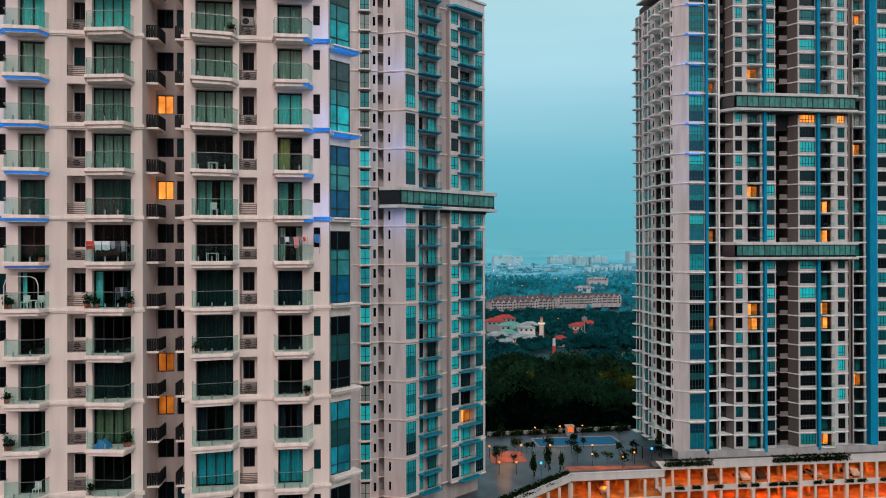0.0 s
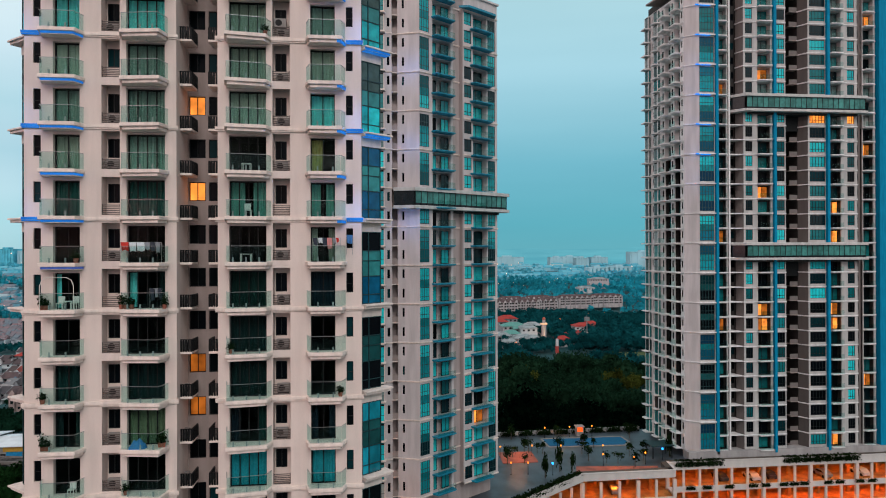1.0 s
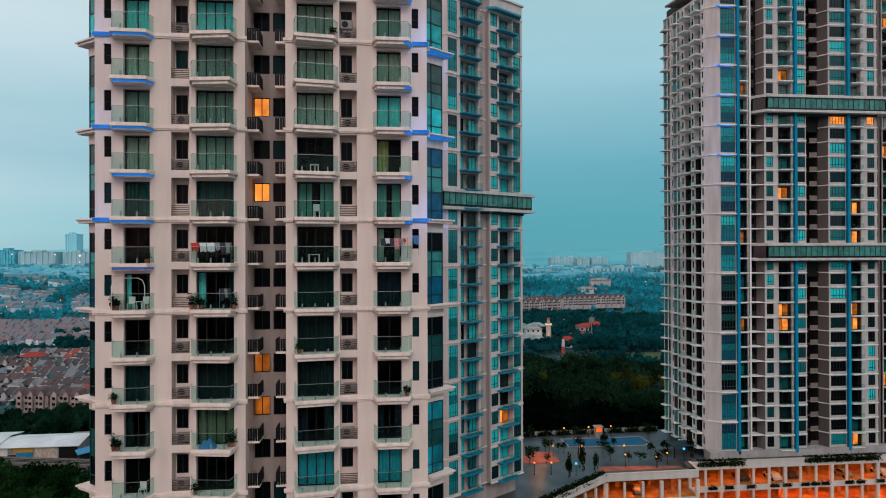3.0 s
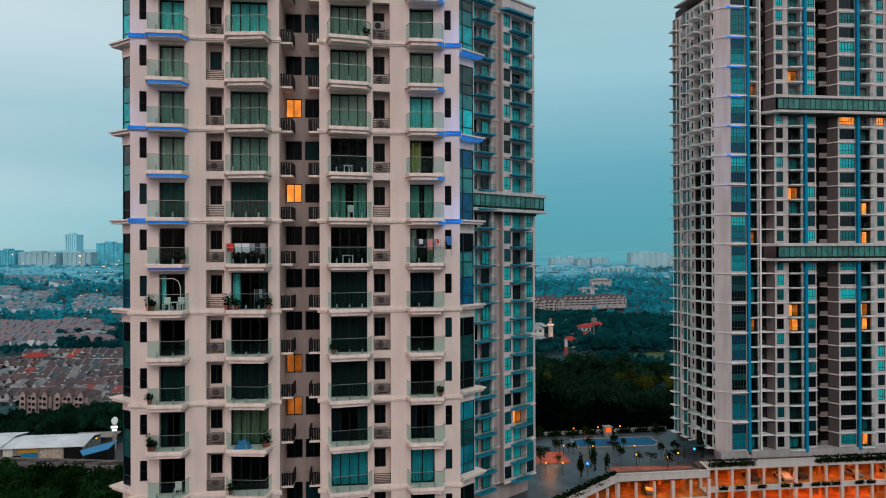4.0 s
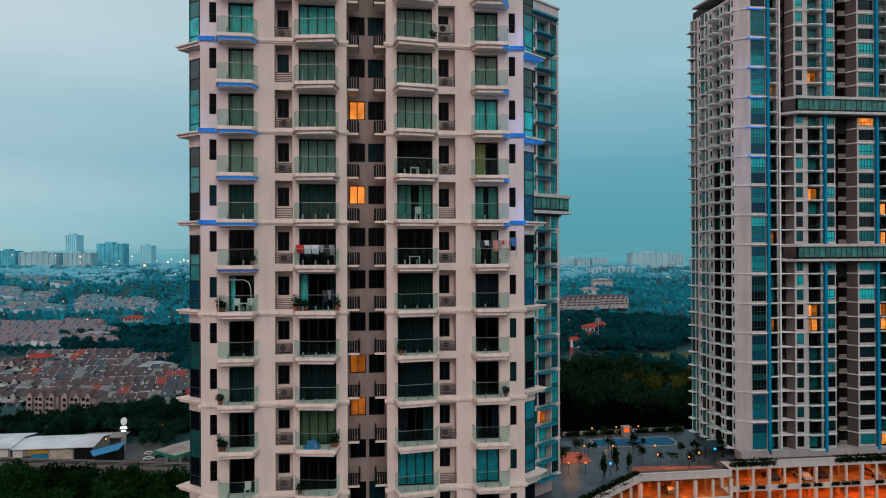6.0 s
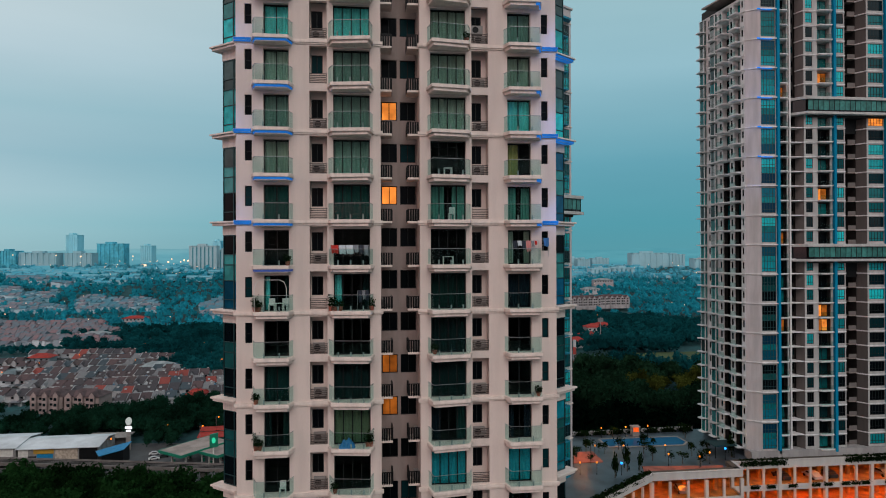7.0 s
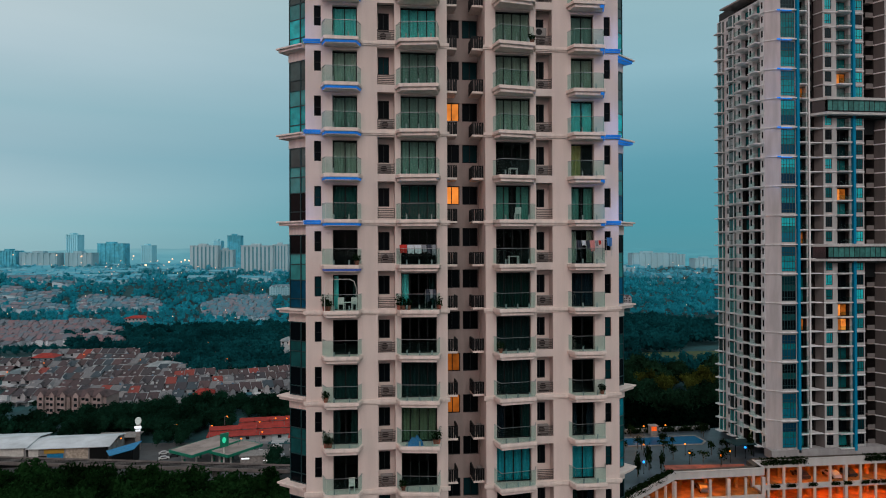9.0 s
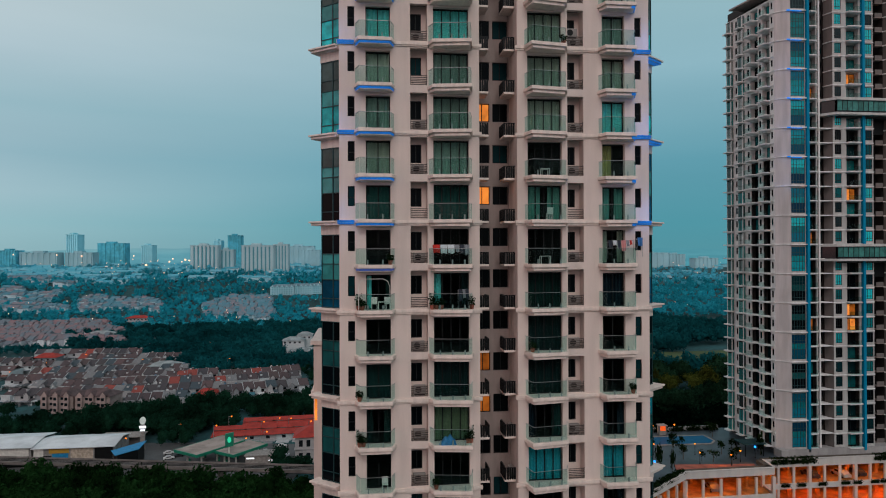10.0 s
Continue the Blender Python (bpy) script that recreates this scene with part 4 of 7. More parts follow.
    part("parapet", b.mesh("parapet", ROSEWALL), second_tower)
    b = Build().poly([along(9.8, -1.3), along(16.2, -1.3), along(17.2, -0.02), along(8.6, -0.02)], top26 - 0.1, top26 + 0.25)
    part("cornice", b.mesh("cornice", TEALPAINT), second_tower)
    gallery(second_tower, (4.3, 101.0), 33.5, 20.0, 66.6, 69.9, 2.6, 17)
    turn = [(0.9, 101.6), (4.1, 100.7), (4.4, 102.1), (0.9, 103.0)]
    part("corner_floor", Build().poly(turn, 66.6, 67.1).mesh("corner_floor", BRIDGESLAB), second_tower)
    part("corner_roof", Build().poly(turn, 69.35, 69.9).mesh("corner_roof", BRIDGESLAB), second_tower)
    part("bridge_corner_pane", Build().poly([(1.0, 101.75), (4.05, 100.9), (4.1, 101.0), (1.0, 101.9)], 67.1, 69.35).mesh("bridge_corner_pane", DARKGLASS), second_tower)
    # ledge tips along the far flank
    tip = Build().box(0, 0.8, 0, 1.6, -0.25, 0).mesh("flank_ledge", TRIM)
    for k in range(25):
        part("flank_ledge", tip, second_tower, pose(*along(17.8, 3.0), z0 + k * S, 0, 0, 36))


build_second_tower()

east_tower = thing("apartment_tower", 84, 134, DECK, "pale grey apartment tower with turquoise fins and two sky bridges", "apartment tower")


def build_east_tower():
    S, z0 = 3.01, 97.6 - 26 * 3.01
    t = east_tower
    kw = dict(trim=SLABPAINT, panemat=FARPANE, cheek=CHEEK, dim=22, black=10)
    th = math.degrees(math.atan2(-15.75, 1.25))
    facade(t, (59.6, 142.4), th, z0, 31, S, 15.8, [("bay", 0.9, 2.4, 1.6), ("slit", 3.2, 3.9, 1), ("bay", 4.8, 6.4, 1.4), ("slit", 7.3, 8.0, 1), ("balc", 8.3, 10.8, 1.7, 0.3), ("slit", 11.1, 11.8, 1), ("balc", 12.1, 14.5, 1.3, 0.3), ("slit", 14.8, 15.4, 1)], PALEWALL, band=1, seed=11, slabmat=SLABPAINT, trim=SLABPAINT, panemat=FLANKPANE, cheek=CHEEK, dim=20, black=0, pale=18)
    facade(t, (60.85, 126.65), math.degrees(math.atan2(-1.75, 2.35)), z0, 32, S, 2.93, [], LAVENDER, seed=12, **kw)
    facade(t, (63.2, 124.9), 0, z0, 32, S, 3.35, [("glass", 0.12, 3.22, 5)], GREYWALL, seed=13, **kw)
    facade(t, (67.0, 125.6), 0, z0, 32, S, 2.7, [("balc", 0.15, 2.4, 0.7, 0.1)], GREYWALL, band=1, seed=14, slabmat=SLABPAINT, lit={(0, 24), (0, 14), (0, 8)}, **kw)
    facade(t, (72.1, 126.9), math.degrees(math.atan2(-1.9, 0.65)), z0, 32, S, 2.0, [], BROWNWALL, band=1, seed=15, **kw)
    facade(t, (69.75, 127.5), 0, z0, 32, S, 2.6, [("slit", 1.3, 2.35, 1)], CHEEK, band=0, seed=26, **kw)
    link = Build().poly([(69.7, 125.2), (72.7, 125.2), (72.1, 127.0), (72.1, 127.45), (69.7, 127.45)], -0.2, 0.0).mesh("link_slab", SLABPAINT)
    for k in range(1, 23):
        part("link_slab", link, t, pose(0, 0, z0 + k * S))
    part("slab_post", Build().box(69.75, 70.05, 125.25, 125.5, z0, z0 + 32 * S).mesh("slab_post", SLABPAINT), t)
    facade(t, (72.75, 125.0), 0, z0, 32, S, 9.15, [("win", 0.43, 1.95, 3), ("balc", 3.05, 5.85, 0.9, 0.3), ("win", 7.2, 8.95, 3)], GREYWALL, band=1, seed=16, slabmat=SLABPAINT, lit={(1, 25), (1, 17), (1, 9), (1, 8)}, **kw)
    facade(t, (81.6, 132.4), 0, z0, 32, S, 4.7, [("slit", 0.5, 1.1, 1), ("slit", 1.9, 2.5, 1), ("slit", 3.3, 3.9, 1)], CHEEK, band=0, seed=17, **kw)
    # ledges and rails are coloured darker, with the recess shade in the tone
    ledge = Build().box(0, 1.9, -1.3, -0.01, -0.14, 0.02).mesh("recess_ledge", TAUPE)
    rail = Build().box(0, 1.9, -1.3, -1.25, 0.02, 0.9).mesh("ledge_rail", BROWNWALL)
    for k in range(32):
        m = pose(84.0, 128.2, z0 + k * S)
        lg = part("recess_ledge", ledge, t, m)
        part("ledge_rail", rail, lg, m)
    facade(t, (85.75, 126.8), math.degrees(math.atan2(-1.8, 1.05)), z0, 32, S, 2.08, [], RECESSWALL, band=1, seed=18, **kw)
    part("return_wall", Build().poly([(85.9, 132.4), (85.75, 126.8), (86.1, 126.8), (86.4, 132.4)], z0, z0 + 32 * S).mesh("return_wall", CHEEK), t)
    facade(t, (86.8, 125.0), 0, z0, 32, S, 10.95, [("win", 0.38, 3.82, 5), ("balc", 4.85, 7.35, 0.9, 0.3), ("win", 8.75, 10.35, 3)], GREYWALL, band=1, seed=19, slabmat=SLABPAINT, lit={(0, 22), (2, 22), (1, 16), (1, 14), (1, 9), (1, 8), (1, 0)}, **kw)
    facade(t, (97.9, 126.2), 0, z0, 32, S, 1.5, [("slit", 0.5, 1.0, 1)], BROWNWALL, band=0, seed=20, **kw)
    facade(t, (99.4, 125.6), 0, z0, 32, S, 2.9, [("balc", 0.15, 2.5, 0.7, 0.1)], GREYWALL, band=1, seed=21, slabmat=SLABPAINT, lit={(0, 29), (0, 20), (0, 4)}, **kw)
    facade(t, (104.4, 125.2), 0, z0, 32, S, 9.0, [("win", 0.3, 3.6, 5), ("win", 5.0, 7.5, 4)], GREYWALL, band=1, seed=22, **kw)
    top = z0 + 32 * S
    for x0, x1, y, d in ((66.6, 67.15, 124.4, 1.1), (79.0, 79.55, 124.3, 0.65), (90.68, 91.25, 124.3, 0.65), (102.5, 104.15, 124.6, 1.4)):
        part("fin", Build().box(x0, x1, y, y + d, z0 - 0.6, top + 1.0).mesh("fin", BRIGHTTEAL), t, None, "turquoise painted fin")
    body = [(60.3, 142.4), (61.3, 126.9), (63.5, 125.35), (66.6, 125.35), (67.0, 127.0), (72.3, 127.0), (72.95, 125.35), (81.4, 125.35), (81.4, 131.6), (86.4, 131.6), (86.2, 127.0), (87.0, 125.35), (97.6, 125.35), (97.9, 126.55), (99.4, 126.95), (113, 125.6), (113, 145), (60.3, 145)]
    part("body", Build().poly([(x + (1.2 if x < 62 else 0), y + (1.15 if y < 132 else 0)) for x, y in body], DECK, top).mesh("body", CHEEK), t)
    part("roof", Build().poly([(63, 144), (64, 127), (71, 127.4), (72.4, 124.2), (113.5, 124.2), (113.5, 145.5), (63, 145.5)], top + 0.01, top + 0.4).mesh("roof", TAUPE), t)
    # flank roof with a dark overhanging canopy
    part("canopy", Build().poly([(58.2, 139.0), (59.6, 129.5), (63.5, 129.0), (63.5, 139.0)], z0 + 31 * S + 1.6, z0 + 31 * S + 1.95).mesh("canopy", TAUPE), t)
    part("plinth", Build().box(60.6, 113, 124.4, 127, DECK, z0).mesh("plinth", WHITEPAINT), t)
    for z in (88.0, 57.9):  # the two sky bridges
        br = gallery(t, (72.7, 123.6), 0, 25.8, z, z + 3.55, 3.0, 22)
        turn = [(70.3, 125.6), (72.28, 123.25), (72.28, 126.4), (70.3, 126.4)]
        part("corner_floor", Build().poly(turn, z, z + 0.5).mesh("corner_floor", BRIDGESLAB), br)
        part("corner_roof", Build().poly(turn, z + 3.0, z + 3.55).mesh("corner_roof", BRIDGESLAB), br)
        part("bridge_corner_pane", Build().poly([(70.6, 125.75), (72.28, 123.75), (72.28, 123.9), (70.7, 125.8)], z + 0.5, z + 3.0).mesh("bridge_corner_pane", DARKGLASS), br)
        # added black block fills the recess where the bridge's shadow falls
        part("bridge_beam", Build().box(81.95, 86.6, 126.7, 132.3, z - 3.4, z + 0.4).mesh("bridge_beam", FRAME), br)
    # projecting ledges and blue light strips on the corner bay
    ledge = Build().poly([(-0.35, 0.02), (0.0, -0.42), (3.45, -0.42), (3.45, -0.004), (-0.01, -0.004)], -0.42, -0.22).mesh("bay_ledge", SLABPAINT)
    for k in range(0, 33, 2):
        part("bay_ledge", ledge, t, pose(63.2, 124.9, z0 + k * S + 0.2))
    led = Build().box(0.05, 2.2, -0.42, -0.36, -0.42, -0.225).box(-0.9, 0.0, -0.28, -0.17, -0.30, -0.06).mesh("light_strip", LEDBRIGHT)
    for k in (32, 30, 28, 26, 24, 22, 20):
        part("light_strip", led, t, pose(63.3, 124.9, z0 + k * S), "glowing blue light strip")


build_east_tower()

# ---- podium: car park lit orange under a garden deck ----
EDGE = [(4.0, 92.0), (36.2, 117.2), (54.2, 117.4), (54.9, 122.0), (125.0, 122.0)]
podium = tagged(thing("podium", 60, 130, -25, "white multi-storey car park podium with orange-lit decks", "car park", kind="structure"), kind="structure")


def build_podium():
    out = EDGE + [(125, 150.0), (22.0, 146.5), (4, 140)]
    part("deck_slab", Build().poly(out, DECK - 0.5, DECK).mesh("deck_slab", PAVING), podium)
    level_h = 4.0
    inner = lambda d: [(4.0 + d, 92.0 + d * 1.2)] + [(x + (0.2 if i < 2 else 0), y + d) for i, (x, y) in enumerate(EDGE[1:])] + out[5:]
    part("car_park_core", Build().poly([(4, 108), (34, 131), (55, 133), (125, 136), (125, 149), (22, 146), (4, 140)], -25, DECK - 0.5).mesh("car_park_core", PARKORANGE), podium)
    for i in range(1, 5):
        z = DECK - 0.5 - i * level_h
        part("park_floor", Build().poly(out, z - 0.35, z).mesh("park_floor", PARKORANGE), podium)
    part("lower_wall", Build().poly(out, -25, DECK - 0.5 - 4 * level_h - 0.36).mesh("lower_wall", PARAPET), podium)
    for (ax, ay), (bx, by) in zip(EDGE, EDGE[1:]):
        L, turn = math.dist((ax, ay), (bx, by)), math.degrees(math.atan2(by - ay, bx - ax))
        m = pose(ax, ay, 0, 0, 0, turn)
        top = 18.5 if ay < 121.9 or by < 121.9 else 18.35
        fascia = Build().box(0, L, -0.25, 0.1, DECK - (0.55 if ay < 121.9 else 0.85), top).box(-0.05, L + 0.05, -0.35, 0.15, top, top + 0.12)
        ob = part("parapet", fascia.mesh("parapet", PARAPET, 0.02), podium, m)
        part("planter_soil", Build().box(0.1, L - 0.1, 0.16, 1.3, DECK + 0.004, top + 0.05).mesh("planter_soil", BARK), ob, m)
        for i in range(1, 4):
            z = DECK - 0.5 - i * level_h
            part("spandrel", Build().box(0, L, -0.2, 0.05, z - 0.75, z + 0.35).mesh("spandrel", PARAPET, 0.02), podium, m)
        n = max(1, int(L / 3.3))
        col = shared("podcol", lambda: Build().box(-0.32, 0.32, -0.3, 0.35, -16.5, -0.9).mesh("column", PARAPET, 0.02))
        thin = shared("podthin", lambda: Build().box(-0.24, 0.24, -0.12, 0.25, -16.5, -0.9).mesh("column", PARAPET, 0.02))
        for i in range(n + 1):
            part("column", col if i % 3 == 0 else thin, podium, m @ pose(L * i / n, 0, DECK))
        if L > 5:
            inner = shared("podinner", lambda: Build().box(-0.3, 0.3, -0.3, 0.3, -16.5, -0.5).mesh("inner_column", PARKORANGE))
            for i in range(int(L / 3.3)):
                part("inner_column", inner, podium, m @ pose(2.0 + i * 3.3, 4.6 + 3.4 * (i % 2), DECK))
        lamp = shared("parklamp", lambda: Build().box(-0.9, 0.9, -0.08, 0.08, -0.1, 0.0).mesh("ceiling_lamp", PARKLAMP))
        if L > 5:
            for i in range(int(L / 5)):
                for lv in range(3):
                    part("ceiling_lamp", lamp, podium, m @ pose(2.5 + i * 5, 3.2, DECK - 0.55 - lv * level_h - (0.36 if lv else 0)))


build_podium()


# ---- ground ----
def smooth(a, b, v):
    t = np.clip((v - a) / (b - a), 0, 1)
    return t * t * (3 - 2 * t)


def ground_z(x, y):
    x, y = np.asarray(x, float), np.asarray(y, float)
    d = np.hypot(x, y)
    east = smooth(-40, 60, x - 0.05 * y) * smooth(100, 220, y)
    z = -25 + 14 * east
    z = z + smooth(750, 1250, d) * (52 - 31 * east) + smooth(1250, 1500, d) * (3 + 11 * east)
    z = z + 2.5 * np.sin(x / 61) * np.sin(y / 83) * smooth(320, 420, d)
    return z


def build_ground():
    rings = [0, 40, 80, 120, 160, 200, 240, 280, 320, 370, 430, 500, 580, 670, 780, 900, 1050, 1250, 1500, 1900, 2500, 3400, 4600]
    n = 160
    v, f = [], []
    for r in rings:
        for i in range(n):
            a = 2 * math.pi * i / n
            x, y = r * math.sin(a), r * math.cos(a)
            v.append((x, y, float(ground_z(x, y))))
    for k in range(len(rings) - 1):
        for i in range(n):
            j = (i + 1) % n
            f.append((k * n + i, (k + 1) * n + i, (k + 1) * n + j, k * n + j))
    b = Build()
    b.v, b.f = v, f
    solid("ground", b.mesh("ground", GRASS), "dark rough grassland and bare earth under the town", "ground", kind="structure")


build_ground()

# distance: glowing screen of plain and low hills, haze painted by height and westing
def build_backdrop():
    m = bpy.data.materials.new("distant_haze")
    m.use_nodes = True
    n, l = m.node_tree.nodes, m.node_tree.links
    n.clear()
    g = n.new("ShaderNodeNewGeometry")
    sp = n.new("ShaderNodeSeparateXYZ")
    l.new(g.outputs["Position"], sp.inputs[0])
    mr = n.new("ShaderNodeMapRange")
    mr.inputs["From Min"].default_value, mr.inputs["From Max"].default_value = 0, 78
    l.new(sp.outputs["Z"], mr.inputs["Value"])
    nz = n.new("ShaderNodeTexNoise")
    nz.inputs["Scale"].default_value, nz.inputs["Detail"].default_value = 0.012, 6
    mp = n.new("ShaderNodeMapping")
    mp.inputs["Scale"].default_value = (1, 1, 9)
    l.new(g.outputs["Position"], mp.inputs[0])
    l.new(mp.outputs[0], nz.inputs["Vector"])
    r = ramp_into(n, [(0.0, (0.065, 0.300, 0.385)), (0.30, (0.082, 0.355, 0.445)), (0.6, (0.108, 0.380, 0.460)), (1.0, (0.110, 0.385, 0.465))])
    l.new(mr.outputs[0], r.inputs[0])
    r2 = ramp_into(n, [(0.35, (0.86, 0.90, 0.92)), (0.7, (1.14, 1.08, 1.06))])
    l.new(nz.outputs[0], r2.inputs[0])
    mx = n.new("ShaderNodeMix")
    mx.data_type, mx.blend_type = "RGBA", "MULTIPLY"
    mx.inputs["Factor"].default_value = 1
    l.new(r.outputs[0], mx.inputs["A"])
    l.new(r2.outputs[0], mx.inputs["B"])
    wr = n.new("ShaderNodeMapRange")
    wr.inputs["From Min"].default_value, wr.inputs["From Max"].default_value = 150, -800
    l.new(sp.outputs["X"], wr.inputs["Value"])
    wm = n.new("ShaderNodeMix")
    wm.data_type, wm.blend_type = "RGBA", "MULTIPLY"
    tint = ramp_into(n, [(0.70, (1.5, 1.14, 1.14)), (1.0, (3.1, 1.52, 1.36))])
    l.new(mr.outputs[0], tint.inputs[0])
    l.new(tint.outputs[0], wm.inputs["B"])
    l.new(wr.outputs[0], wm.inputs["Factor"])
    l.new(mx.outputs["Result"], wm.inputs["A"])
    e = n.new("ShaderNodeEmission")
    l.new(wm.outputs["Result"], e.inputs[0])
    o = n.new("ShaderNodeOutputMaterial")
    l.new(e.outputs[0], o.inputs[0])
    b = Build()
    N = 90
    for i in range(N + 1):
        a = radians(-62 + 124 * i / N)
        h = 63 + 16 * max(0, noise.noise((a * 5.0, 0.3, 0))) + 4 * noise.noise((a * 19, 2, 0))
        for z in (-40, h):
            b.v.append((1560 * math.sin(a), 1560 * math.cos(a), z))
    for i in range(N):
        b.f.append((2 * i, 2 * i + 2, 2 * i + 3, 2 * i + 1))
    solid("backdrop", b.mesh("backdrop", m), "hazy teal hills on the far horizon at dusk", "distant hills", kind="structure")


build_backdrop()

# ---- woods ----
CLEAR = []  # (x0, x1, y0, y1) kept free of trees


@functools.lru_cache(None)
def core():
    """A six-cornered core that closes the middle of a bough."""
    v = np.array(((1, 0, 0), (-1, 0, 0), (0, 1, 0), (0, -1, 0), (0, 0, 1), (0, 0, -1)), float)
    return v, np.array([(0, 2, 4), (2, 1, 4), (1, 3, 4), (3, 0, 4), (2, 0, 5), (1, 2, 5), (3, 1, 5), (0, 3, 5)])


def crown(seed, tris, size, leaf, boughs=14):
    """Loose leaf sprays round uneven boughs, with gaps between; returns triangles and their soft directions."""
    r = np.random.RandomState(seed)
    way = r.normal(size=(boughs, 3))
    way /= np.linalg.norm(way, axis=1)[:, None]
    lumps = way * r.uniform(0.15, 0.80, (boughs, 1)) * (0.85, 0.85, 0.50) + (0, 0, 0.58)
    lumps[0] = (0, 0, 0.45)
    rad = r.uniform(0.16, 0.42, boughs)
    rad[0] = 0.55
    share = rad ** 2 / (rad ** 2).sum()
    pick = r.choice(boughs, tris, p=share)
    d = r.normal(size=(tris, 3))
    d /= np.linalg.norm(d, axis=1)[:, None]
    d[:, 2] = np.abs(d[:, 2]) * np.where(r.rand(tris) < 0.8, 1, -1)
    c = (lumps[pick] + d * rad[pick][:, None] * r.uniform(0.62, 1.30, (tris, 1))) * size
    side = np.cross(d + r.normal(size=(tris, 3)) * 0.5, r.normal(size=(tris, 3)))
    side /= np.linalg.norm(side, axis=1)[:, None]
    up = np.cross(side, d) + 0.35 * d
    s = leaf * r.uniform(0.5, 1.5, (tris, 1))
    t = np.stack([c - side * s, c + side * s, c + up * s * 1.5], 1)
    # rounded shading: every spray leans to the way its bough and its crown face
    soft = d * 0.40 + (c / size - (0, 0, 0.40)) * 0.55 + (0, 0, 0.30) + r.normal(size=(tris, 3)) * 0.16
    soft /= np.linalg.norm(soft, axis=1)[:, None]
    flip = np.einsum("ij,ij->i", np.cross(t[:, 1] - t[:, 0], t[:, 2] - t[:, 0]), soft) < 0
    t[flip] = t[flip][:, ::-1]
    ball, facet = core()
    mass, face = [], []
    for k in range(boughs):
        mass.append(((lumps[k] + ball * rad[k] * 0.78) * size)[facet])
        way = ball * 0.4 + (lumps[k] + ball * rad[k] - (0, 0, 0.40)) * 0.55 + (0, 0, 0.30)
        face.append((way / np.linalg.norm(way, axis=1)[:, None])[facet])
    return np.concatenate([t] + mass), np.concatenate([np.repeat(soft[:, None], 3, 1)] + face)


def woods(name, spots, tris, leaf, mat, label, lo=4.0, hi=7.5, kinds=6, seed=1, boughs=14):
    r = np.random.RandomState(seed)
    shapes = [crown(seed * 10 + i, tris, 1.0, leaf, boughs) for i in range(kinds)]
    out, turned = [], []
    for x, y in spots:
        s = r.uniform(lo, hi)
        a = r.uniform(0, 6.28)
        t, soft = shapes[r.randint(kinds)]
        t = t * (s, s, s * r.uniform(0.9, 1.3))
        ca, sa = math.cos(a), math.sin(a)
        q = np.stack([t[..., 0] * ca - t[..., 1] * sa + x, t[..., 0] * sa + t[..., 1] * ca + y, t[..., 2] + float(ground_z(x, y)) + s * 0.55], -1)
        out.append(q)
        turned.append(np.stack([soft[..., 0] * ca - soft[..., 1] * sa, soft[..., 0] * sa + soft[..., 1] * ca, soft[..., 2]], -1))
    v = np.concatenate(out).reshape(-1, 3)
    me = bpy.data.meshes.new(name)
    k = len(v)
    me.vertices.add(k)
    me.vertices.foreach_set("co", v.ravel())
    me.loops.add(k)
    me.loops.foreach_set("vertex_index", np.arange(k, dtype=np.int32))
    me.polygons.add(k // 3)
    me.polygons.foreach_set("loop_start", np.arange(0, k, 3, dtype=np.int32))
    me.materials.append(mat)
    me.update()
    me.validate()
    me.attributes.new("custom_normal", "FLOAT_VECTOR", "POINT").data.foreach_set("vector", np.concatenate(turned).astype(np.float32).ravel())
    return solid(name, me, label, "woodland", kind="stuff")


def scatter(n, seed, keep):
    r = np.random.RandomState(seed)
    got = []
    while len(got) < n:
        x, y = keep(r)
        if not any(a < x < b and c < y < d for a, b, c, d in CLEAR):
            got.append((x, y))
    return got


def sector(a0, a1, d0, d1, patch=0.0):
    """A picker of places in a sector seen from the walk, by area; patch leaves clearings."""
    def pick(r):
        while True:
            a, d = radians(r.uniform(a0, a1)), math.sqrt(r.uniform(d0 * d0, d1 * d1))
            x, y = -12 + d * math.sin(a), d * math.cos(a)
            if noise.noise((x / 90, y / 90, 3.7)) > patch - 1.0 + (0 if patch else -9):
                return x, y
    return pick


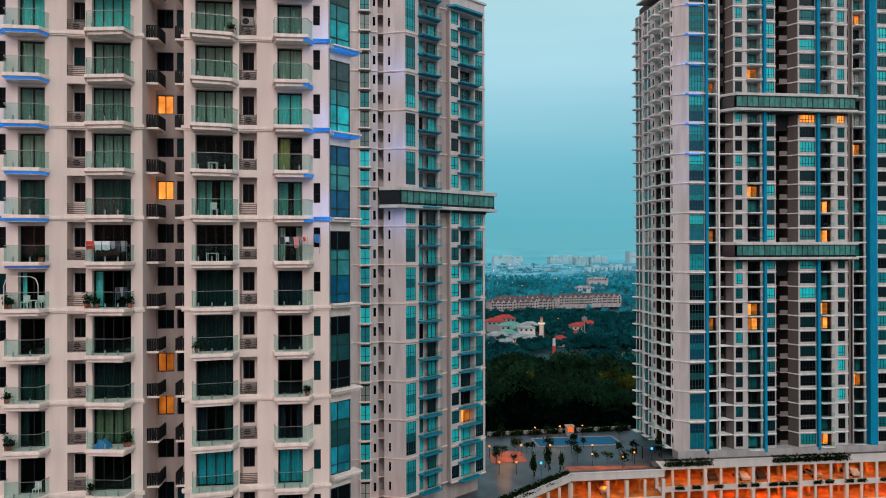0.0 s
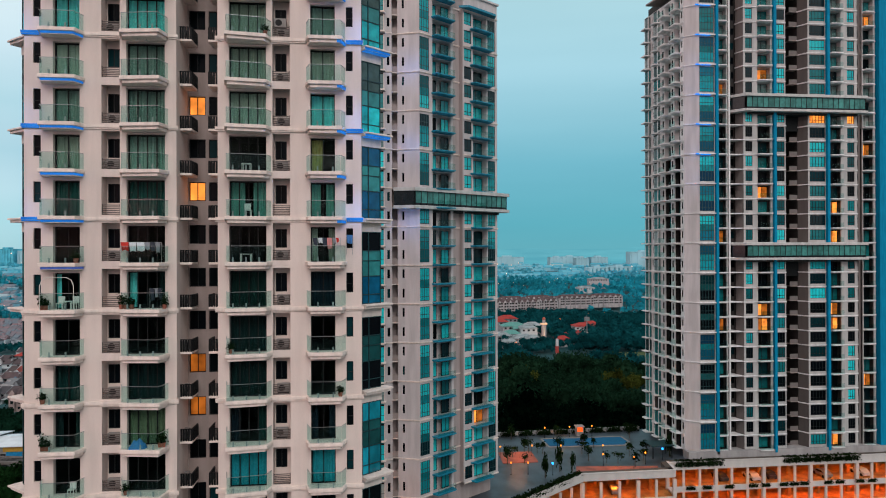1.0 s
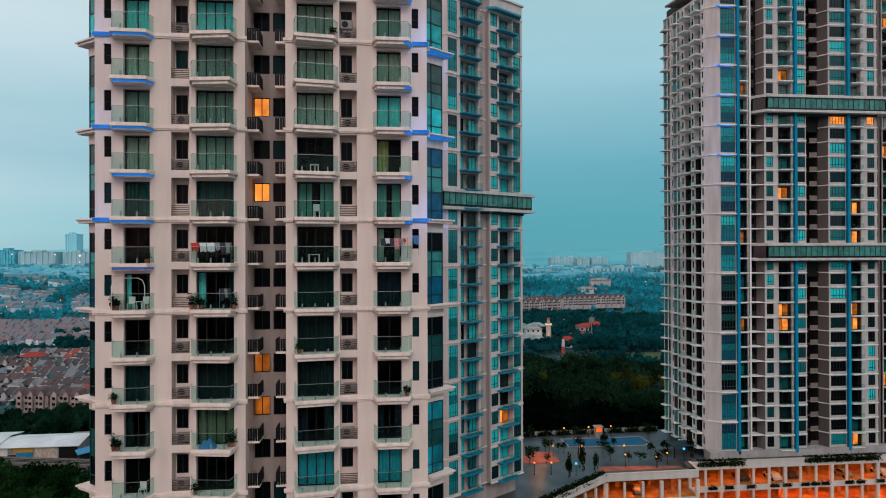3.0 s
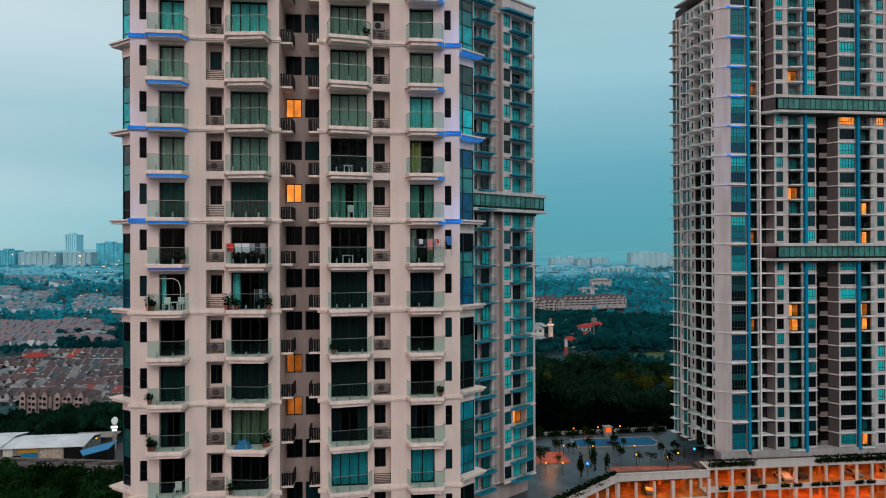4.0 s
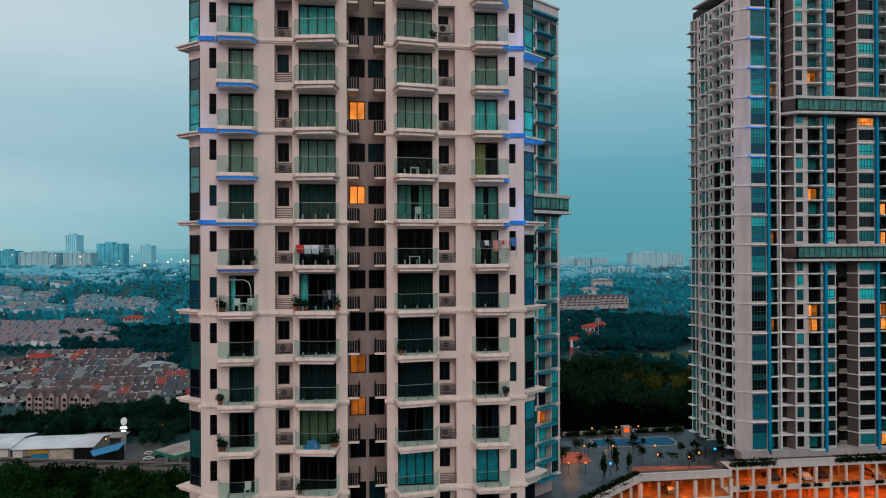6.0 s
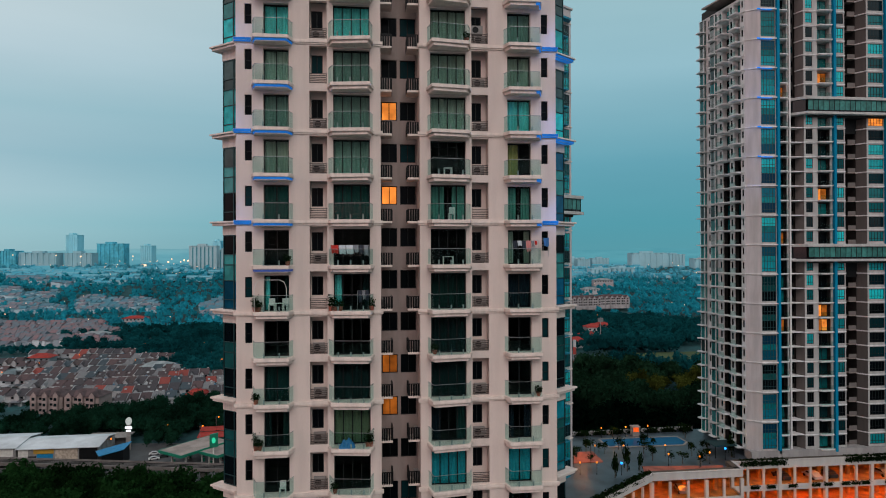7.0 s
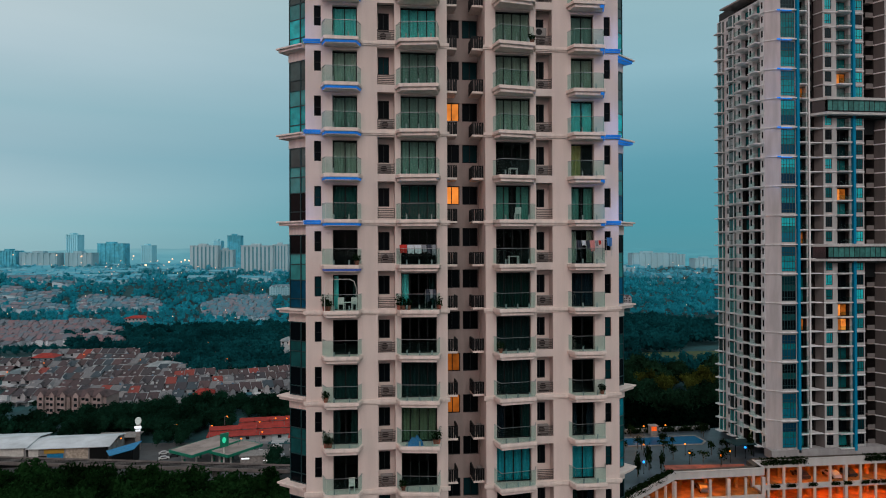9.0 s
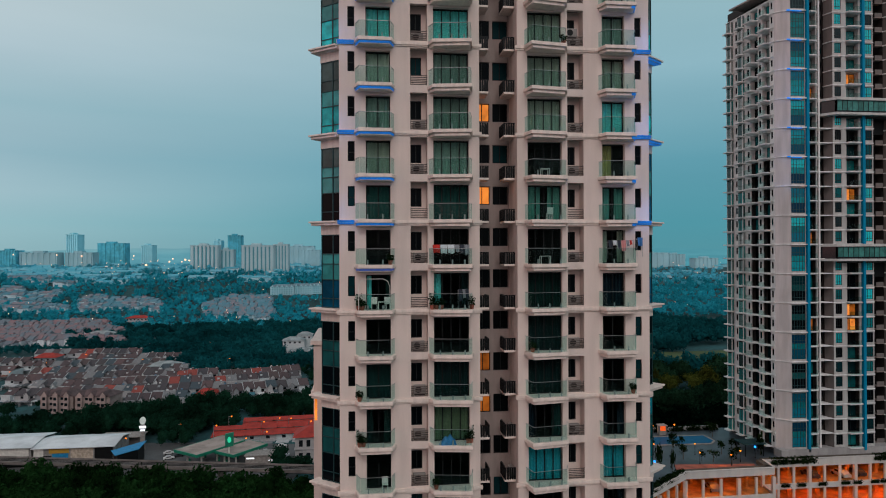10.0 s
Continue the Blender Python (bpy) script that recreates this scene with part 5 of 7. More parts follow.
# ---- town: rows of terrace houses ----
def terrace_meshes(w, deep, h, ridge):
    """Wall, roof, porch and window meshes; party walls show white above the tiles."""
    def party(b, u, t=0.22):
        for y0, y1 in ((-0.5, deep / 2), (deep + 0.5, deep / 2)):
            b.loft([[(u, y0, h - 0.3), (u, y1, h + ridge - 0.1), (u, y1, h + ridge + 0.42), (u, y0, h + 0.22)], [(u + t, y0, h - 0.3), (u + t, y1, h + ridge - 0.1), (u + t, y1, h + ridge + 0.42), (u + t, y0, h + 0.22)]])
        return b

    def base():
        return Build().box(0, w, 0, deep, -3, h)
    walls = [
        party(base(), 0).box(0.2, w - 0.2, -1.0, -0.02, 3.0, 3.5).box(0.6, w - 2.2, deep + 0.01, deep + 4.0, -3, 3.4),
        party(base(), 0).loft([[(0.6, -1.3, h - 0.2), (3.6, -1.3, h - 0.2), (2.1, -1.3, h + 1.5)], [(0.6, 3.4, h - 0.2), (3.6, 3.4, h - 0.2), (2.1, 3.4, h + 1.4)]]).box(0.8, 3.4, -1.2, -0.02, 3.0, h - 0.2).box(w - 1.9, w - 0.9, deep * 0.62, deep * 0.72, h, h + 2.6),
        base().box(0.1, w - 0.1, -1.4, -0.02, 2.9, 3.3).box(0.2, w - 2.6, deep + 0.01, deep + 3.2, -3, 5.9).box(w - 2.0, w - 1.2, deep * 0.3, deep * 0.4, h, h + 2.4),
        base().box(0.5, w - 0.5, -2.6, -0.02, 2.8, 5.9).box(0.3, w - 0.3, -2.8, -2.62, 5.6, 6.5).box(1.4, 2.6, deep * 0.2, deep * 0.3, h, h + 2.0),
    ]
    roof = Build()
    for y0, y1 in ((-0.7, deep / 2), (deep + 0.7, deep / 2)):
        z0, z1 = h - 0.25, h + ridge
        roof.loft([[(0.24, y0, z0), (0.24, y1, z1), (0.24, y1, z1 + 0.15), (0.24, y0, z0 + 0.15)], [(w - 0.02, y0, z0), (w - 0.02, y1, z1), (w - 0.02, y1, z1 + 0.15), (w - 0.02, y0, z0 + 0.15)]])
    gable = Build()
    gable.v, gable.f = list(roof.v), list(roof.f)
    for x0, x1 in ((0.35, 2.1), (3.85, 2.1)):
        gable.loft([[(x0, -1.5, h - 0.35), (x1, -1.5, h + 1.65), (x1, -1.5, h + 1.8), (x0, -1.5, h - 0.2)], [(x0, 4.0, h - 0.35), (x1, 4.0, h + 1.65), (x1, 4.0, h + 1.8), (x0, 4.0, h - 0.2)]])
    gable.loft([[(3.9, -3.6, 2.9), (w, -3.6, 2.9), (w, -3.6, 3.05), (3.9, -3.6, 3.05)], [(3.9, -0.1, 4.0), (w, -0.1, 4.0), (w, -0.1, 4.15), (3.9, -0.1, 4.15)]])
    porch = Build().box(0.3, w - 0.3, -4.5, 0, 2.9, 3.1).box(0.4, 0.7, -4.3, -4.0, -3, 2.9).box(w - 0.7, w - 0.4, -4.3, -4.0, -3, 2.9).box(0.05, 0.25, -5.0, -0.05, -3, 1.6)
    win = Build().box(0, 1.6, -0.06, 0.04, 0, 1.3)
    return [b.mesh("wall", HOUSEWALL) for b in walls], (roof.mesh("roof", ROOFTILE), gable.mesh("roof", ROOFTILE)), porch.mesh("porch", HOUSEWALL), win.mesh("window", DARKGLASS)


TERRACE = terrace_meshes(6.2, 12.0, 6.0, 2.5)


AWNING = Build().loft([[(0, 0, 0.0), (3.8, 0, 0.0), (3.8, 0, 0.12), (0, 0, 0.12)], [(0, 4.2, 0.7), (3.8, 4.2, 0.7), (3.8, 4.2, 0.82), (0, 4.2, 0.82)]]).mesh("awning", chosen("awning_sheet", [(0.55, 0.58, 0.60), (0.20, 0.075, 0.05), (0.05, 0.06, 0.07), (0.42, 0.44, 0.46), (0.36, 0.16, 0.06), (0.04, 0.16, 0.20), (0.66, 0.68, 0.68)], 0.7))
WATERTANK = Build().tube(0, 0, 0, 1.3, 0.65, 0.65, 8).tube(0, 0, 1.3, 1.5, 0.65, 0.3, 8).mesh("water_tank", chosen("tank_plastic", [(0.60, 0.62, 0.62), (0.10, 0.20, 0.30), (0.5, 0.5, 0.48)], 0.6))


def terrace(x, y, turn, n, group):
    """A row of n houses that starts at (x, y)."""
    c, s = math.cos(radians(turn)), math.sin(radians(turn))
    for i in range(n):
        px, py = x + c * 6.2 * i, y + s * 6.2 * i
        CLEAR.append((px - 8, px + 8, py - 9, py + 18))
        h = thing("terrace_house", px, py, float(ground_z(px, py)), "two-storey terrace house with brown tiled roof", "house", group, turn=turn)
        m = PLACE[h]
        m = m @ pose(0, rnd.uniform(-0.7, 0.7), rnd.uniform(-0.45, 0.35))
        form = rnd.choice((0, 1, 1, 2, 3))
        part("wall", TERRACE[0][form], h, m)
        part("roof", TERRACE[1][form == 1], h, m)
        part("porch", TERRACE[2], h, m)
        part("window", TERRACE[3], h, m @ pose(3.6, 0, 4.0))
        if rnd.random() < 0.75:
            part("awning", AWNING, h, m @ pose(rnd.uniform(0.2, 2.2), rnd.choice((-5.6, 12.2)), 3.2))
        if rnd.random() < 0.35:
            part("water_tank", WATERTANK, h, m @ pose(rnd.uniform(1.0, 4.6), rnd.uniform(8.6, 10.0), 7.3))


rnd = random.Random(5)
ROWS_OF_HOUSES = [
    (-228, 396, -8, 13), (-224, 418, -8, 15), (-252, 444, -6, 19), (-248, 466, -6, 17), (-264, 492, -4, 17), (-238, 516, -2, 12),
    (-118, 396, 16, 9), (-113, 418, 18, 8), (-104, 374, 18, 8), (-300, 480, -6, 6), (-312, 510, -4, 7), (-280, 540, 0, 13),
    (-146, 400, 8, 5), (-148, 424, 8, 5), (-154, 381, 4, 8), (-150, 360, 6, 5),
]
for x, y, a, n in ROWS_OF_HOUSES:
    terrace(x, y, a, n, "terrace houses on the plain")


# house and roof palettes with distance haze mixed in, strongest in BLUISH
BROWN = [(0.50, 0.56, 0.60), (0.68, 0.74, 0.78), (0.34, 0.40, 0.45)], [(0.175, 0.160, 0.180), (0.210, 0.172, 0.190), (0.140, 0.172, 0.205), (0.240, 0.155, 0.168), (0.150, 0.195, 0.230)]
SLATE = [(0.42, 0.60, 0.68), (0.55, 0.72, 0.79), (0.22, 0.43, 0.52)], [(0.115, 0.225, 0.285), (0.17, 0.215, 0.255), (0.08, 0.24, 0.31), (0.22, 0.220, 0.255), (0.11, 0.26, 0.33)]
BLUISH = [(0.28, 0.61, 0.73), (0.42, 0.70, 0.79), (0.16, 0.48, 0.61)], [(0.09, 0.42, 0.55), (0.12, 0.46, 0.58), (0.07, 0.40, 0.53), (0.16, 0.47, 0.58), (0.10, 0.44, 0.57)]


def town(name, n, pick, lo, hi, label, seed, paints):
    """Small far houses: walls and pitched roofs, past counting."""
    walls, tiles = paints
    r = np.random.RandomState(seed)
    wall, roof = Build(), Build()
    for _ in range(n):
        x, y = pick(r)
        z = float(ground_z(x, y))
        w, d, h = r.uniform(lo, hi), r.uniform(8, 12), r.uniform(4, 6.5)
        wall.box(x - w / 2, x + w / 2, y, y + d, z - 2, z + h)
        roof.loft([[(x - w / 2, y - 0.6, z + h), (x - w / 2, y + d / 2, z + h + 2.6), (x - w / 2, y + d + 0.6, z + h)], [(x + w / 2, y - 0.6, z + h), (x + w / 2, y + d / 2, z + h + 2.6), (x + w / 2, y + d + 0.6, z + h)]])
        CLEAR.append((x - w / 2 - 3, x + w / 2 + 3, y - 6, y + d))
    t = solid(name, wall.mesh(name, chosen("haze_tinted_house_" + str(seed), walls, 0.9, by_island=True)), label, "houses", kind="stuff")
    part("roofs", roof.mesh("roofs", chosen("haze_tinted_roof_" + str(seed), tiles, 0.9, by_island=True)), t, None, kind="stuff")


def rows_of(a0, a1, d0, d1, gap, seed):
    ds = np.arange(d0, d1, gap)

    def pick(r):
        while True:
            a, row = r.uniform(a0, a1), ds[r.randint(len(ds))]
            u = abs(2 * (a - a0) / (a1 - a0) - 1)
            v = abs(2 * (row - d0) / (d1 - d0) - 1)
            d = row + r.uniform(-1, 1) + 9 * noise.noise((a * 0.35, row / 300, seed))
            x = -12 + d * math.tan(radians(a))
            if noise.noise((x / 42, d / 42, seed * 3.1)) > max(u, v) ** 4 * 0.75 - 0.34:
                return x, d
    return pick


town("far_houses", 1150, rows_of(-30, -20.5, 590, 770, 13, 1), 2.8, 5.6, "dense rows of small brown-roofed houses", 21, BROWN)
town("far_houses", 560, rows_of(-14.6, -8.6, 800, 955, 11, 2), 2.6, 5.4, "hillside rows of pale brown houses", 22, SLATE)
town("far_houses", 150, rows_of(-23.4, -17.2, 835, 910, 17, 3), 4, 9, "long rows of grey-roofed houses among trees", 23, SLATE)
town("far_houses", 230, rows_of(-31.5, -24.0, 800, 930, 19, 7), 4, 10, "rows of pale houses among hazy trees", 27, SLATE)
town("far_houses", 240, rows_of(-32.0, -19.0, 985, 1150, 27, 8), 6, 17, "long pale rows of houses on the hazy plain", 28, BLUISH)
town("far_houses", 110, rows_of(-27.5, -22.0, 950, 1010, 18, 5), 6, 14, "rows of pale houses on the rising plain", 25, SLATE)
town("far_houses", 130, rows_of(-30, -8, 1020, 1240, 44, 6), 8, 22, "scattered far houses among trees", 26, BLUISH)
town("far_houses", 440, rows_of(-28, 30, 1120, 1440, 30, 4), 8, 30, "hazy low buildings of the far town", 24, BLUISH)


# ---- far apartment blocks ----
def far_block(x, y, w, d, h, mat, label, ribs=8, z=None):
    z = float(ground_z(x, y)) if z is None else z
    t = thing("apartment_block", x, y, z, label, "apartment block", "far apartment blocks")
    b = Build().box(x - w / 2, x + w / 2, y, y + d, z - 6, z + h)
    part("wall", b.mesh("wall", mat), t)
    rib = Build().box(-w / ribs * 0.3, w / ribs * 0.3, -1.5, -0.01, -6, h).mesh("pier", mat)
    for i in range(ribs):
        part("pier", rib, t, pose(x - w / 2 + w * (i + 0.5) / ribs, y, z))
    strip = Build().box(0, w / ribs * 0.4 - 0.4, -0.12, -0.02, 0, h - 3).mesh("window_strip", FARSTRIP if y < 1250 else mat)
    for i in range(ribs - 1 if y < 1250 else 0):
        u = x - w / 2 + w * (i + 1) / ribs
        part("window_strip", strip, t, pose(u - w / ribs * 0.2 + 0.2, y, z + 1))
    part("roof", Build().box(x - w / 2 - 0.5, x + w / 2 + 0.5, y - 1.6, y + d, z + h, z + h + 0.8).box(x - w * 0.2, x + w * 0.1, y + 1, y + d * 0.7, z + h + 0.8, z + h + 4).mesh("roof", mat), t)


def by_angle(px, d, t10=True):
    """East-west place that fits a far thing to view column px at the walk's end or start."""
    a = radians(6.75 if t10 else 6.1) + math.atan((px - 784) / 1149)
    return (-23.3 if t10 else 0.0) + d * math.tan(a)


PALE, DARK = "pale ribbed apartment slab in evening haze", "blue-grey tower dim in evening haze"
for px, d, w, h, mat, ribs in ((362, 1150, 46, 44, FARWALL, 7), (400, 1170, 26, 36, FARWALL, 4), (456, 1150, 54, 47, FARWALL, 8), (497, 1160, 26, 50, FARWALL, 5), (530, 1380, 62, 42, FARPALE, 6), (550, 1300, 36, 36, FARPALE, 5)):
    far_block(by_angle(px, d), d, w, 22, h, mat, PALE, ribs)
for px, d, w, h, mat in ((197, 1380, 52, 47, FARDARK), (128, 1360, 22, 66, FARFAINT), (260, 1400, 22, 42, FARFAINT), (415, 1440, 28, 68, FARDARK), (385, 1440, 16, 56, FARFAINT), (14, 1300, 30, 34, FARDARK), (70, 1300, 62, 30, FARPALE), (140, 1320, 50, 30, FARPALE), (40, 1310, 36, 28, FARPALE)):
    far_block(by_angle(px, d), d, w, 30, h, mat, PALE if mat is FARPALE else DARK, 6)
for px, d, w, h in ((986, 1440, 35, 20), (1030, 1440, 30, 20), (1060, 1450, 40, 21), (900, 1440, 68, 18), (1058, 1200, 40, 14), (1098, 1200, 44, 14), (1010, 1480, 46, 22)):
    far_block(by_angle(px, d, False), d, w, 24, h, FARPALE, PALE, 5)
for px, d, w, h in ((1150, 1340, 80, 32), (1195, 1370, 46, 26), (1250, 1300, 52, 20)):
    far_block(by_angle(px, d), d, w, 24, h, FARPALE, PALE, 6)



# ---- garden deck ----
def leafy(name, count, sx, sy, sz, leaf, mat, seed):
    """Loose leaf sprays filling a box, denser outside."""
    r = np.random.RandomState(seed)
    c = r.uniform(-1, 1, (count, 3))
    c *= (0.55 + 0.45 * r.rand(count, 1))
    c[:, 2] = np.abs(c[:, 2])
    c *= (sx, sy, sz)
    d = r.normal(size=(count, 3))
    d /= np.linalg.norm(d, axis=1)[:, None]
    e = np.cross(d, r.normal(size=(count, 3)))
    e /= np.linalg.norm(e, axis=1)[:, None]
    s = leaf * r.uniform(0.6, 1.4, (count, 1))
    b = Build()
    b.v = [tuple(p) for p in np.stack([c - e * s, c + e * s, c + d * s * 1.6], 1).reshape(-1, 3)]
    b.f = [(i, i + 1, i + 2) for i in range(0, 3 * count, 3)]
    return b.mesh(name, mat)


def crown_mesh(seed, count, w, h, leaf, mat):
    t = crown(seed, count, 1.0, leaf)[0][:count] * (w, w, h)
    b = Build()
    b.v = [tuple(p) for p in t.reshape(-1, 3)]
    b.f = [(i, i + 1, i + 2) for i in range(0, 3 * count, 3)]
    return b.mesh("crown", mat)


LEAFMID = leaf("garden_leaf", (0.014, 0.030, 0.010), 0.5, 0.5, 0.5, 3)
DECKCROWNS = [crown_mesh(70 + i, 170, 1.5, 1.7, 0.12, LEAFMID) for i in range(3)] + [crown_mesh(80, 220, 0.75, 3.0, 0.16, LEAFMID)]
DECKTRUNK = Build().tube(0, 0, 0, 1.8, 0.11, 0.07, 8).tube(0.05, 0.0, 1.7, 2.7, 0.05, 0.02, 6).tube(-0.12, 0.05, 1.7, 2.5, 0.05, 0.02, 6).mesh("trunk", BARK)


def garden_tree(x, y, kind, s):
    t = thing("garden_tree", x, y, DECK, "slender young tree on the grey garden deck", "tree", "trees on the garden deck")
    part("trunk", DECKTRUNK, t, pose(x, y, DECK) @ Matrix.Diagonal((s, s, s * 0.9, 1)))
    z = (1.3 if kind < 3 else 0.4) * s
    part("crown", DECKCROWNS[kind], t, pose(x, y, DECK + z, 0, 0, (x * 71) % 360) @ Matrix.Diagonal((s, s, s, 1)))


for i, (x, y, kind) in enumerate([(25.0, 131.9, 0), (25.9, 130.5, 1), (29.1, 133.6, 2), (29.8, 132.9, 0), (31.7, 133.0, 1), (32.6, 132.3, 2), (29.4, 118.1, 3), (33.1, 121.3, 3), (35.5, 121.0, 3), (37.0, 133.7, 0), (40.8, 131.4, 1), (40.6, 126.6, 2), (43.8, 125.1, 0), (45.8, 124.3, 1), (50.0, 128.6, 2), (48.3, 121.8, 0), (54.2, 131.9, 1), (54.4, 130.6, 2), (57.8, 127.1, 3), (28.3, 142.9, 0), (32.0, 142.5, 1), (38.9, 144.0, 2), (36.6, 134.7, 0), (42.3, 134.6, 1), (44.5, 134.9, 2), (54.9, 140.9, 0), (55.9, 143.7, 1), (24.0, 126.5, 2), (27.4, 126.2, 0), (51.6, 125.6, 1)]):
    garden_tree(x, y, kind, (0.85 if kind == 3 else 0.66) + 0.1 * (i % 4))

DECKGLOW = glowing("amber_globe", (1.0, 0.24, 0.02), 3.0, 0.1)
LAMPPOLE = Build().tube(0, 0, 0, 2.1, 0.05, 0.04, 8).tube(0, 0, 0, 0.2, 0.12, 0.08, 8).mesh("pole", FRAME)
GLOBE = Build().ball(0, 0, 2.25, 0.17).mesh("globe", DECKGLOW)
BLUEGLOBE = Build().ball(0, 0, 2.25, 0.24).mesh("globe", LAMPBLUE)
for x, y, blue in [(23.4, 130.8, 0), (30.0, 130.8, 0), (23.5, 120.7, 0), (26.7, 120.4, 0), (36.1, 143.4, 0), (41.9, 143.6, 0), (47.2, 143.8, 0), (35.9, 130.1, 0), (44.5, 129.2, 0), (42.5, 123.5, 0), (51.1, 123.5, 0), (47.8, 121.2, 0), (31.2, 119.4, 1), (55.6, 125.6, 1)]:
    t = thing("garden_lamp", x, y, DECK, "slim garden lamp with a glowing globe", "lamp", "lamps on the garden deck")
    part("pole", LAMPPOLE, t, PLACE[t])
    part("globe", BLUEGLOBE if blue else GLOBE, t, PLACE[t], "glowing blue globe" if blue else "glowing orange globe")

pool = thing("swimming_pool", 44, 139, DECK, "long blue swimming pool sunk in grey deck paving", "swimming pool")
for gx, gy in ((26, 127.8), (45, 122.6), (28, 132.0), (40, 143.6), (51.5, 124.0)):  # the deck lamps' spill
    gl = new("garden_light", bpy.data.lights.new("garden_light", "POINT"))
    gl.data.energy, gl.data.color, gl.data.shadow_soft_size = 190, (1.0, 0.33, 0.05), 0.3
    gl.location = (gx, gy, DECK + 3.0)
rim = Build()
PO = [(35.0, 142.3), (35.2, 136.4), (51.8, 135.8), (53.6, 137.8), (53.4, 142.2)]
for (ax, ay), (bx, by) in zip(PO, PO[1:] + PO[:1]):
    L = math.dist((ax, ay), (bx, by))
    nx, ny = (by - ay) / L * 0.22, -(bx - ax) / L * 0.22
    rim.poly([(ax - nx, ay - ny), (bx - nx, by - ny), (bx + nx, by + ny), (ax + nx, ay + ny)], DECK + 0.004, DECK + 0.14)
part("coping", rim.mesh("coping", CONCRETE), pool)
part("water", Build().poly(PO, DECK - 0.3, DECK + 0.08).mesh("water", POOLWATER), pool)
for nm, pts in (("terrace_pad", [(23.6, 133.8), (23.2, 127.0), (30.4, 127.0), (30.6, 133.8)]), ("terrace_pad", [(36.1, 120.3), (52.2, 119.6), (52.9, 121.9), (37.0, 123.4)])):
    solid(nm, Build().poly(pts, DECK + 0.004, DECK + 0.12).mesh(nm, TERRACOTTA), "low terrace of red tiles on the deck", "terrace", kind="structure")
# far edge parapet and hedge of the deck
solid("deck_edge_wall", Build().poly([(22.0, 145.8), (60.0, 147.4), (60.0, 147.8), (22.0, 146.2)], DECK, DECK + 0.8).mesh("deck_edge_wall", WHITEPAINT), "low white wall along the deck edge", "wall", kind="structure")
for i in range(9):
    x = 23 + i * 4.2
    t = thing("hedge", x, 145.2, DECK, "clipped dark hedge along the deck wall", "hedge", "hedges of the deck")
    part("foliage", shared("hedge", lambda: leafy("foliage", 420, 2.0, 0.5, 1.5, 0.17, LEAFMID, 5)), t, pose(x + 1, 145.2 + 0.04 * (x - 23), DECK))
# slatted shelter
sh = thing("pavilion", 56, 127.5, DECK, "small garden shelter with a dark blue roof", "pavilion")
for dx, dy in ((0, 0), (4, 0), (0, 3), (4, 3)):
    part("post", Build().box(dx - 0.08, dx + 0.08, dy - 0.08, dy + 0.08, 0, 2.5).mesh("post", FRAME), sh, pose(54.0, 126.5, DECK))
part("roof", Build().box(-0.4, 4.4, -0.4, 3.4, 2.5, 2.68).mesh("roof", TEALFRAME), sh, pose(54.0, 126.5, DECK))
booth = thing("guard_booth", 44.3, 144.0, DECK, "small booth glowing orange behind the pool", "booth")
part("cabin", Build().box(43.6, 45.2, 143.6, 145.0, DECK, DECK + 1.0).box(43.6, 43.75, 143.6, 145.0, DECK + 1.0, DECK + 2.1).box(45.05, 45.2, 143.6, 145.0, DECK + 1.0, DECK + 2.1).box(43.75, 45.05, 144.8, 145.0, DECK + 1.0, DECK + 2.1).mesh("cabin", CONCRETE), booth)
part("lit_window", Build().box(43.75, 45.05, 143.7, 143.75, DECK + 0.5, DECK + 2.1).mesh("lit_window", glowing("red_orange_booth_light", (1.0, 0.12, 0.015), 1.3, 0.4)), booth)
part("roof", Build().box(43.4, 45.4, 143.4, 145.2, DECK + 2.1, DECK + 2.25).mesh("roof", TAUPE), booth)
# trailing shrubs on the parapets and in the car park openings
SHRUB = [leafy("foliage", 420, 1.5, 0.55, 0.85, 0.15, LEAFMID, 30 + i) for i in range(3)]


def shrub(x, y, z, turn, i, s=1.0):
    t = thing("shrub", x, y, z, "trailing green shrub in a white planter edge", "shrub", "shrubs of the podium")
    part("foliage", SHRUB[i % 3], t, pose(x, y, z - 0.45 * s, 0, 0, turn) @ Matrix.Diagonal((s, s, s * 1.15, 1)))


for i in range(9):
    f = i / 9
    shrub(21 + 15 * f, 105.6 + 12.0 * f, 18.55, 38, i, 1.3)
for i in range(4):
    shrub(58.0 + i * 2.2, 121.95, 18.15, 0, i, 1.3)
for i in range(7):
    shrub(80.5 + i * 2.2, 121.95, 18.15, 0, i, 1.3)
for i, x in enumerate([59.5, 63.0, 67.5, 72.5, 75.2, 79.0, 81.2, 83.4, 88.5, 91.0, 95.4, 98.0, 103.0]):
    shrub(x, 121.72, 13.30, 0, i, 0.75)


